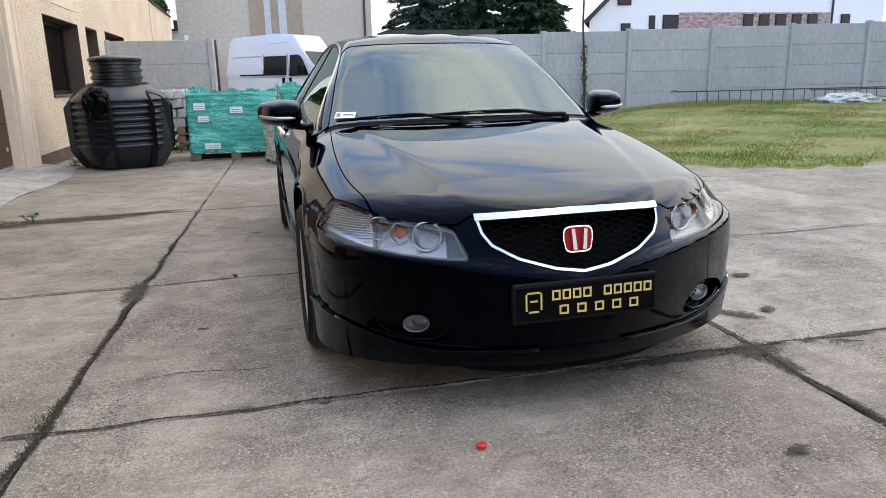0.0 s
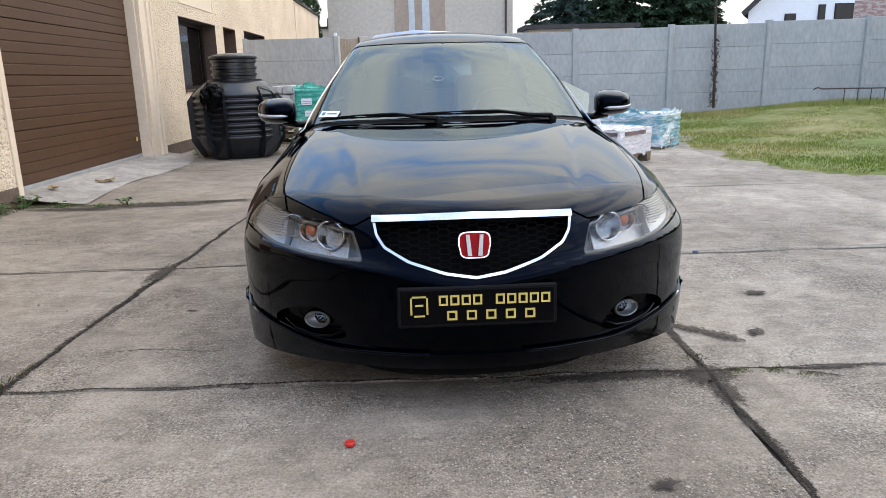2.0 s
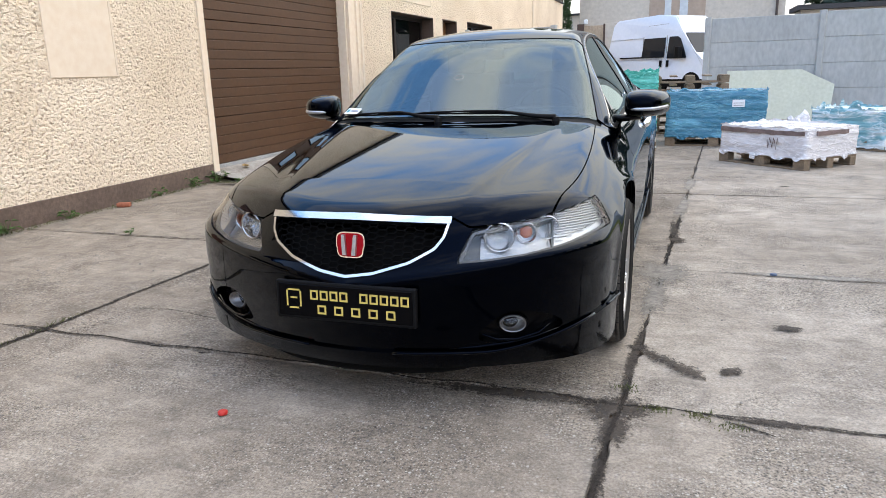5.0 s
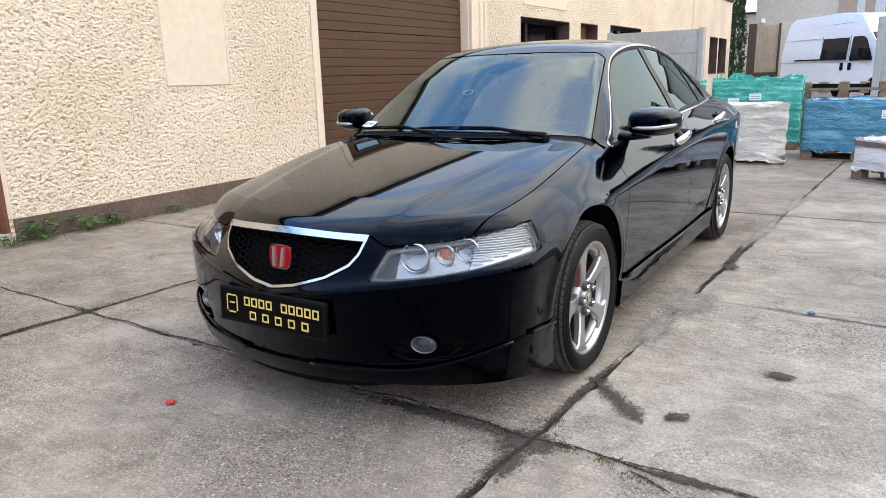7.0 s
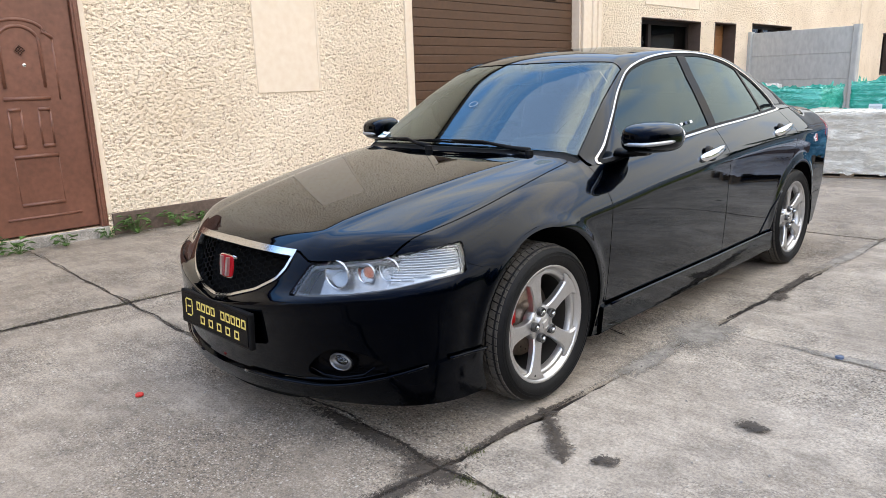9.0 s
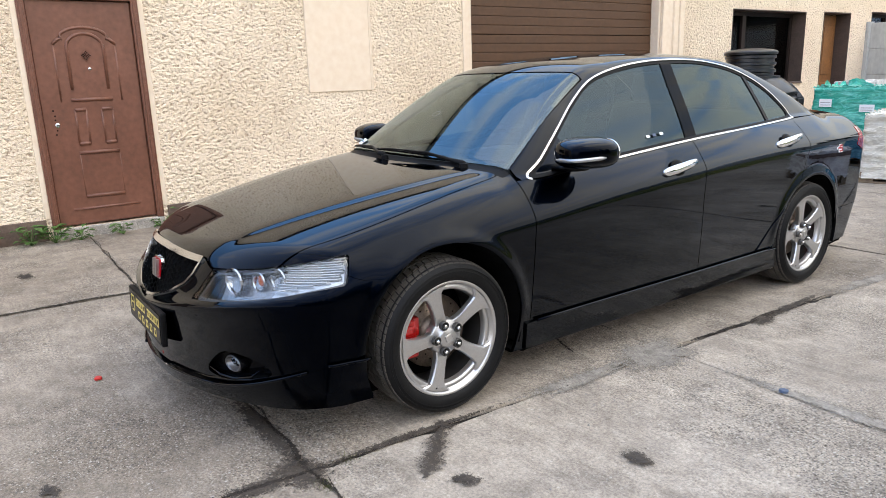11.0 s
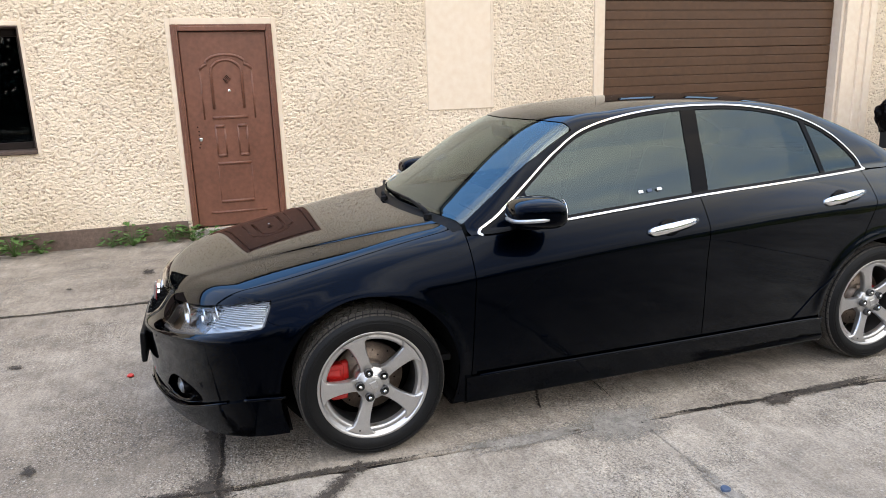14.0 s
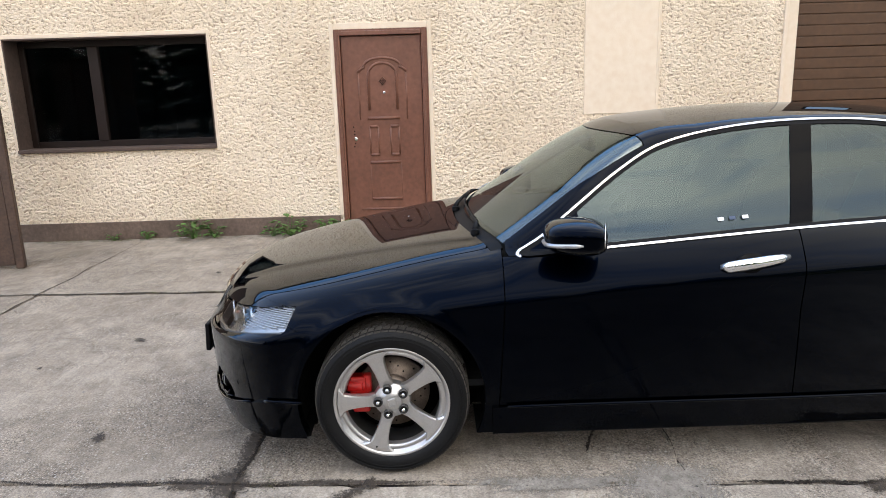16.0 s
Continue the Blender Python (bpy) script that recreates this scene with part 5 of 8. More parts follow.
    tray = cutall(BODY, lambda x, y, z: lamp(x, y, z) + 0.012, lambda x, y, z: 0.446 - x, lambda x, y, z: x - 0.668)
    panel("reflector_tray", tray, M_TRAY, hl, off=-0.060, depth=0.02, label="chromed tray between the lamps", **sd)
    for px, py, pz, r, mt, nm, lb in ((0.490, -0.700, 0.597, 0.047, M_CHROME, "projector", "round chrome projector lamp"), (0.570, -0.637, 0.602, 0.034, M_AMBER, "indicator_bulb", "amber bulb reflector"), (0.634, -0.588, 0.614, 0.038, M_CHROME, "high_beam", "round chrome main beam reflector")):
        bm = lathe([(r * 1.12, -0.010), (r * 1.06, -0.016), (r, -0.010), (r * 0.9, 0.012), (r * 0.6, 0.034), (r * 0.2, 0.044), (0.001, 0.045)], 28, "y")
        ob = part(nm, bm, M_LAMPCHROME, hl, lb, smooth=True)
        ob.matrix_basis = pose(s * (px - 0.004), py + 0.016, pz, 0, 0, s * 14)
        bm = bmesh.new()
        bmesh.ops.create_uvsphere(bm, u_segments=20, v_segments=12, radius=r * (0.66 if mt is M_AMBER else 0.48))
        bmesh.ops.scale(bm, verts=bm.verts, vec=(1, 0.55, 1))
        gl = part("bulb_lens", bm, M_AMBER if mt is M_AMBER else M_LENS, ob, smooth=True)
        gl.matrix_basis = pose(0, 0.006, 0)
    # fog lamp with its round bezel
    fg = lathe([(0.046, 0.010), (0.046, -0.010), (0.043, -0.014), (0.040, -0.006), (0.030, 0.014), (0.001, 0.020)], 28, "y")
    fo = part("fog_light", fg, M_FOG, CAR, "small round clear fog lamp", smooth=True)
    fo.matrix_basis = pose(s * 0.545, on_nose(0.545, 0.31, 0.026)[1], 0.310, 0, 0, s * 15) @ Matrix.Diagonal((1.0, 1, 0.66, 1))
    bm = lathe([(0.042, -0.011), (0.030, -0.019), (0.014, -0.023), (0.001, -0.024)], 24, "y")
    part("lens", bm, M_LENS, fo, smooth=True)
    rg = lathe([(0.047, 0.02), (0.048, -0.008), (0.050, -0.011), (0.053, -0.006), (0.053, 0.02)], 28, "y")
    part("bezel", rg, M_GLOSSBLACK, fo, smooth=True)
    for pts_ in ([(0.34, 0.232), (0.44, 0.238), (0.54, 0.248), (0.62, 0.262), (0.69, 0.284)], [(0.455, 0.285), (0.50, 0.262), (0.56, 0.257), (0.63, 0.275), (0.665, 0.305)]):
        bm = bmesh.new()
        tube(bm, [(s * p[0], p[1], p[2]) for p in (on_nose(x, z, -0.001) for x, z in pts_)], [0.002, 0.005, 0.006, 0.005, 0.002], 8)
        part("fog_swage", bm, M_PAINT, CAR, "rounded black edge under the fog lamp", smooth=True)
    # chrome door handles over dark cups
    for door, y0, z0 in ((fd, 1.405, 0.838), (rd, 2.40, 0.889)):
        xx = side_x(y0, z0) + 0.004
        cup = bmesh.new()
        bmesh.ops.create_uvsphere(cup, u_segments=20, v_segments=10, radius=1.0)
        bmesh.ops.scale(cup, verts=cup.verts, vec=(0.012, 0.056, 0.042))
        c = part("handle_cup", cup, M_GLOSSBLACK, door, "dark recess behind the handle", smooth=True)
        c.matrix_basis = pose(s * (xx + 0.001), y0 - 0.01, z0, 4.5, -s * 26)
        pts = [(0.000, -0.125, -0.006), (0.016, -0.10, -0.004), (0.026, -0.05, 0.0), (0.030, 0.0, 0.003), (0.027, 0.05, 0.005), (0.020, 0.10, 0.006), (0.004, 0.135, 0.006)]
        bm = bmesh.new()
        tube(bm, pts, [0.012, 0.020, 0.021, 0.020, 0.019, 0.016, 0.009], 12)
        bmesh.ops.scale(bm, verts=bm.verts, vec=(0.85, 1, 1.15))
        h = part("door_handle", bm, M_CHROME, door, "polished chrome pull handle", smooth=True)
        h.matrix_basis = pose(s * xx, y0, z0, 5) @ Matrix.Diagonal((s, 1, 1, 1))
    # mirror
    bm = bmesh.new()
    bmesh.ops.create_uvsphere(bm, u_segments=36, v_segments=24, radius=1.0)
    for v in bm.verts:
        x, y, z = v.co
        x, y, z = (math.copysign(abs(c) ** p, c) for c, p in ((x, 0.46), (y, 0.90), (z, 0.62 if z > 0 else 0.55)))
        y = y * (0.62 if y > 0 else 1.0)
        taper = 1 - 0.26 * max(0, x) ** 1.5 if z > 0 else 1 - 0.18 * max(0, x)
        v.co = (x * 0.092, y * 0.130 + 0.02 + 0.018 * x, z * (0.061 if z > 0 else 0.064) * taper)
    mir = part("wing_mirror", bm, M_PAINT, CAR, "black wing mirror with a light strip", smooth=True)
    mir.matrix_basis = pose(s * 0.893, 0.715, 0.970, 0, 0, s * -14) @ Matrix.Diagonal((s * 1.05, 1.08, 1.08, 1))
    bm = bmesh.new()
    st = []
    for a in np.linspace(-1.75, -0.05, 12):
        cx, cy = math.cos(a), math.sin(a)
        st.append((0.092 * 0.975 * math.copysign(abs(cx) ** 0.46, cx), 0.130 * 0.985 * math.copysign(abs(cy) ** 0.90, cy) + 0.02 + 0.018 * math.copysign(abs(cx) ** 0.46, cx), -0.024 + 0.006 * (a + 1.75)))
    tube(bm, st, [0.003] + [0.0085] * 10 + [0.004], 8)
    part("indicator_strip", bm, M_FLUTE, mir, "clear and silver indicator strip", smooth=True)
    bm = bmesh.new()
    bmesh.ops.create_uvsphere(bm, u_segments=20, v_segments=12, radius=1.0)
    bmesh.ops.scale(bm, verts=bm.verts, vec=(0.078, 0.006, 0.050))
    bmesh.ops.translate(bm, verts=bm.verts, vec=(0.004, 0.098, 0.0))
    part("mirror_glass", bm, M_CHROME, mir, "silvered mirror glass", smooth=True)
    bm = bmesh.new()
    tube(bm, [(-0.15, -0.035, -0.068), (-0.09, -0.03, -0.066), (-0.03, -0.01, -0.050)], [0.036, 0.030, 0.032], 14)
    bmesh.ops.scale(bm, verts=bm.verts, vec=(1, 1.5, 0.55), space=Matrix.Translation((0, 0.03, 0.066)))
    part("mirror_foot", bm, M_GLOSSBLACK, mir, smooth=True)
    return fd, rd, hl


tail = lambda x, y, z: np.maximum(np.maximum(in_poly(y, z, [(3.30, 0.905), (3.24, 0.80), (3.36, 0.755), (3.9, 0.755), (3.9, 0.91)]), 0.35 - x), -1)
for s in (1, -1):
    side_parts(s)

# front bumper with its grille and lamp openings
fb_cut = lambda x, y, z: y + np.interp(z, [0.15, 0.30, 0.32, 0.60, 0.604, 0.63, 0.69, 0.72, 0.9], [0.345, 0.345, 0.20, 0.20, 0.33, 0.40, 0.39, 0.62, 0.62])
fog_open = lambda x, y, z: np.where(y < -0.3, in_poly(x, z, smooth_outline([(0.44, 0.275), (0.52, 0.355), (0.60, 0.358), (0.68, 0.33), (0.70, 0.29), (0.60, 0.258), (0.50, 0.250)], 4)), 1)
front_bumper = cutall(HULL, shut(fb_cut), lambda x, y, z: np.where(y > -0.40, arch_f(x, y, z), -1), neg(lambda x, y, z: bonnet_zone(x, y, z) - 2 * G), neg(lambda x, y, z: lamp(x, y, z) - G), neg(grille), neg(fog_open), lambda x, y, z: 0.166 - z, neg(lambda x, y, z: np.maximum(x - X_BON(y), np.maximum(0.69 - z, -0.6 - y))))
Z_LIP = lambda x: 0.222 + 0.105 * np.clip((x - 0.46) / 0.38, 0, 1) ** 1.6
fbo = panel("front_bumper", cutall(front_bumper, lambda x, y, z: Z_LIP(x) - z), M_PAINT, CAR, depth=0.03)
panel("front_lip", cutall(front_bumper, lambda x, y, z: z - Z_LIP(x)), M_PAINT, CAR, off=0.012, depth=0.05, label="black front lip spoiler")
for s in (1, -1):
    panel("fog_recess", cutall(HULL, lambda x, y, z: fog_open(x, y, z) - 0.012), M_GLOSSBLACK, fbo, both=False, side=s, off=-0.035, depth=0.0, skirt=False, label="gloss black fog lamp recess")
rear_bumper = cutall(HULL, lambda x, y, z: 3.03 - y + G, lambda x, y, z: np.where(y < 3.1, arch_r(x, y, z), -1), lambda x, y, z: np.maximum(z - 0.72, z - np.where(x > 0.60, 0.412, 0.715)), lambda x, y, z: 0.19 - z)
panel("rear_bumper", rear_bumper, M_PAINT, CAR, depth=0.03)

# grille
gr = panel("grille", cutall(HULL, lambda x, y, z: grille(x, y, z) - 0.01), M_MATTE, CAR, off=-0.075, skirt=False, label="black honeycomb grille in a chrome surround")
grille_tall = lambda x, y, z: np.maximum(in_poly(x, z, GRILLE_TALL), y + 0.5)
ringm = cutall(HULL, grille_tall, lambda x, y, z: -(grille_tall(x, y, z) + 0.0088), lambda x, y, z: z - (0.658 - 0.06 * x**2))
panel("grille_surround", ringm, M_GRILLECHROME, gr, off=0.006, depth=0.035, label="chrome v-shaped grille surround")
barm = cutall(HULL, lambda x, y, z: x - 0.3385, lambda x, y, z: z - (Z_LEAD(x) + 0.001), lambda x, y, z: (0.656 - 0.06 * x**2) - z, lambda x, y, z: y + 0.6)
panel("grille_bar", barm, M_GRILLECHROME, gr, off=0.010, depth=0.03, label="wide chrome bar along the bonnet edge")
bm = bmesh.new()
cell = 0.0205


hexes = {}
for i in range(-12, 13):
    for j in range(0, 12):
        cx, cz = i * cell * 1.62, 0.49 + j * cell * 0.95
        if i % 2:
            cz += cell * 0.475
        if in_poly(np.array([cx]), np.array([cz]), GRILLE)[0] > 0.004:
            continue
        ring = [(cx + 1.06 * cell * math.cos(a), cz + 0.56 * cell * math.sin(a)) for a in np.radians([0, 60, 120, 180, 240, 300])]
        for (a, b), (c, d) in zip(ring, ring[1:] + ring[:1]):
            k = tuple(sorted(((round(a, 3), round(b, 3)), (round(c, 3), round(d, 3)))))
            hexes[k] = 1
for (a, b), (c, d) in hexes:
    p, q = on_nose(a, b, 0.030), on_nose(c, d, 0.030)
    tube(bm, [p, q], 0.0024, 4, caps=False)
part("honeycomb", bm, M_MATTE, gr)["kind"] = "stuff"
# rounded upper edges of the lip and the sills
for s_ in (1, -1):
    bm = bmesh.new()
    tube(bm, [(s_ * p[0], p[1], p[2]) for p in (on_nose(x, float(Z_LIP(x)) - 0.001, -0.015) for x in np.linspace(0.16, 0.80, 26))], 0.0055, 8)
    part("lip_edge", bm, M_PAINT, CAR, smooth=True)
    bm = bmesh.new()
    back_y = on_nose(0.80, float(Z_LIP(0.80)), 0.0)[1]
    tube(bm, [(s_ * (side_x(float(y), float(Z_LIP(0.86))) + 0.0125), float(y), float(Z_LIP(0.86)) - 0.001) for y in np.linspace(min(back_y + 0.05, -0.40), -0.352, 10)], 0.0055, 8)
    part("lip_edge", bm, M_PAINT, CAR, smooth=True)
    bm = bmesh.new()
    tube(bm, [(s_ * (side_x(y, 0.278) + 0.0135), y, 0.280) for y in np.linspace(0.46, 2.32, 20)], 0.0065, 8)
    part("sill_edge", bm, M_PAINT, CAR, smooth=True)
for s_ in (1, -1):
    bm = bmesh.new()
    zz = np.linspace(0.29, 0.52, 12)
    yy_ = np.interp(zz, [0.28, 0.31, 0.41, 0.55], [2.13, 2.17, 2.27, 2.42]) - 0.006
    tube(bm, [(s_ * (side_x(float(y), float(z)) + 0.0015), float(y), float(z)) for y, z in zip(yy_, zz)], 0.004, 8)
    part("door_edge", bm, M_PAINT, CAR, smooth=True)
# dark splitter under the lip
bm = bmesh.new()
xs_ = np.linspace(-0.50, 0.50, 45)
rows_ = [[bm.verts.new((x, on_nose(x, 0.175, back)[1], z + (0.172 - z) * min(1.0, abs(x) / 0.50) ** 4)) for x in xs_] for z, back in ((0.172, 0.012), (0.135, 0.022), (0.118, 0.040), (0.118, 0.16), (0.172, 0.18))]
for a, b in zip(rows_, rows_[1:]):
    for k in range(len(xs_) - 1):
        bm.faces.new((a[k], b[k], b[k + 1], a[k + 1]))
part("splitter", bm, M_MATTE, CAR, "matt black splitter under the lip", smooth=True)
# badge: red rounded tile with two silver bars
by = on_nose(0, 0.575, 0)[1]
bdg = bmesh.new()
rr = [(0.054 * math.copysign(abs(math.cos(a)) ** 0.45, math.cos(a)), 0.045 * math.copysign(abs(math.sin(a)) ** 0.45, math.sin(a))) for a in np.linspace(0, 2 * math.pi, 40, endpoint=False)]
prism(bdg, rr, lambda u, v, t: (u * (1 - 0.08 * (v < 0)), t, v), 0.004, -0.010)
badge = part("badge", bdg, M_CHROME, gr, "red rounded badge with silver bars")
badge.matrix_basis = pose(0.0, by + 0.018, 0.580, -8)
bdg = bmesh.new()
prism(bdg, [(u * 0.92, v * 0.90) for u, v in rr], lambda u, v, t: (u * (1 - 0.08 * (v < 0)), t, v), -0.009, -0.0125)
part("badge_field", bdg, M_BADGERED, badge)
for s in (-1, 1):
    bdg = bmesh.new()
    prism(bdg, [(s * 0.029, 0.035), (s * 0.017, 0.035), (s * 0.010, -0.035), (s * 0.024, -0.035)], lambda u, v, t: (u, t, v), -0.012, -0.024)
    part("badge_bar", bdg, M_SILVER, badge)

# show plate: black with gold bars in place of its lettering
pl = part("plate", boxbm(-0.262, 0.262, -0.022, 0.0, -0.068, 0.068, 0.006, 2), M_BLACKPLASTIC, CAR, "black show plate with gold markings")
pl.matrix_basis = pose(0.0, -0.896, 0.393, -3)
part("plate_face", boxbm(-0.250, 0.250, -0.0245, -0.021, -0.056, 0.058, 0.002), M_GLOSSBLACK, pl)


def gold(u0, u1, v0, v1):
    part("gold_bar", boxbm(u0, u1, -0.0251, -0.0242, v0, v1), M_GOLD, pl)


def letters(u0, u1, v0, v1, n, gaps=(), fill=0.74):
    """Plain outlined blocks of the letters' size and stroke."""
    step, t = (u1 - u0) / n, 0.0065
    for i in range(n):
        if i in gaps:
            continue
        a, b = u0 + i * step, u0 + (i + fill) * step
        bm = bmesh.new()
        for q in ((a, b, v0, v0 + t), (a, b, v1 - t, v1), (a, a + t, v0 + t, v1 - t), (b - t, b, v0 + t, v1 - t)):
            box(bm, q[0], q[1], -0.0251, -0.0242, q[2], q[3])
        part("gold_mark", bm, M_GOLD, pl)


letters(-0.126, 0.246, 0.006, 0.040, 10, (4,), 0.80)
letters(-0.100, 0.220, -0.044, -0.012, 5, (), 0.52)
for sx in (-1, 1):
    gold(-0.190 + sx * 0.026 - 0.003, -0.190 + sx * 0.026 + 0.003, -0.022, 0.034)
gold(-0.213, -0.167, 0.034, 0.040)
gold(-0.208, -0.172, -0.030, -0.024)
gold(-0.203, -0.177, 0.006, 0.012)

# wipers: a bent arm from its pivot to the middle of a blade held by two bridges
def wiper(x0, x1, rest):
    """x0: pivot, x1: tip of the blade; rest: how far up the glass the blade lies."""
    def glass(x, up, lift):
        y = float(Y_WS0(abs(x))) + up
        return (x, y - 0.4 * lift, top_z(x, y) + lift)
    mid, near_end = x0 + (x1 - x0) * 0.60, x0 + (x1 - x0) * 0.22
    bm = bmesh.new()
    px, py = x0, float(Y_COWL(abs(x0))) + 0.012
    arm = [(px, py, top_z(px, py) + 0.014), (px + (mid - px) * 0.25, py + 0.012, top_z(px, py) + 0.020), glass(px + (mid - px) * 0.6, rest * 0.6, 0.020), glass(mid, rest, 0.016)]
    tube(bm, arm, [0.013, 0.010, 0.0065, 0.0055], 8)
    wip = part("wiper", bm, M_BLACKPLASTIC, CAR, "black wiper resting at the foot of the windscreen", smooth=True)
    bm = bmesh.new()
    tube(bm, [glass(x, rest, 0.006) for x in np.linspace(near_end, x1, 16)], 0.0042, 6)
    part("blade", bm, M_MATTE, wip, "rubber wiper blade")
    for f0, f1, h in ((0.0, 1.0, 0.010), (0.0, 0.42, 0.005), (0.58, 1.0, 0.005)):
        bm = bmesh.new()
        a_, b_ = near_end + (x1 - near_end) * (0.06 + 0.88 * f0), near_end + (x1 - near_end) * (0.06 + 0.88 * f1)
        tube(bm, [glass(a_ + (b_ - a_) * t, rest - 0.002, 0.008 + h * math.sin(math.pi * t) ** 0.7) for t in np.linspace(0, 1, 9)], 0.0038, 6)
        part("bridge", bm, M_BLACKPLASTIC, wip, smooth=True)
    bm = lathe([(0.0, 0.0), (0.020, 0.0), (0.018, 0.020), (0.0, 0.024)], 16)
    bmesh.ops.translate(bm, verts=bm.verts, vec=(px, py, top_z(px, py) - 0.006))
    part("pivot", bm, M_BLACKPLASTIC, wip)


wiper(-0.06, -0.64, 0.010)
wiper(0.50, -0.24, 0.014)

# inner dark shell under the gaps, floor and wells
inner = cutall(BODY, lambda x, y, z: z - (c_belt(y) - 0.035), neg(lambda x, y, z: lamp(x, y, z) - 0.03), neg(lambda x, y, z: grille(x, y, z) - 0.02), neg(lambda x, y, z: np.maximum(fog_open(x, y, z) - 0.02, -1)))
panel("inner_shell", inner, M_MATTE, CAR, off=-0.016, skirt=False)
inner = cutall(BODY, lambda x, y, z: c_belt(y) - 0.036 - z, lambda x, y, z: np.where(y < 0.34, y - Y_COWL(x), 1.0))
panel("inner_shell", inner, M_MATTE, CAR, off=-0.016, skirt=False)
bm = bmesh.new()
for q in ((-0.50, 0.50, -0.66, 3.4), (-0.66, 0.66, -0.56, -0.34), (-0.76, 0.76, 0.40, 2.30), (-0.70, 0.70, 3.03, 3.36)):
    box(bm, *q, 0.130 + 0.001 * q[0], 0.20)
part("underbody", bm, M_MATTE, CAR)
for yy, rr_ in ((0.0, 0.385), (2.67, 0.365)):
    for s in (1, -1):
        bm = lathe([(rr_, 0.50), (rr_, 0.853)], 40, "x")
        bmesh.ops.delete(bm, geom=[f for f in bm.faces if f.calc_center_median().z < -0.13], context="FACES")
        geo = bm.verts[:]
        back_ = lathe([(rr_, 0.50), (0.001, 0.50)], 40, "x")
        ob = part("wheel_well", bm, M_MATTE, CAR)
        ob.matrix_basis = pose(0, yy, 0.318) @ Matrix.Diagonal((s, 1, 1, 1))
        ob = part("wheel_well", back_, M_MATTE, CAR)
        ob.matrix_basis = pose(0, yy, 0.318) @ Matrix.Diagonal((s, 1, 1, 1))

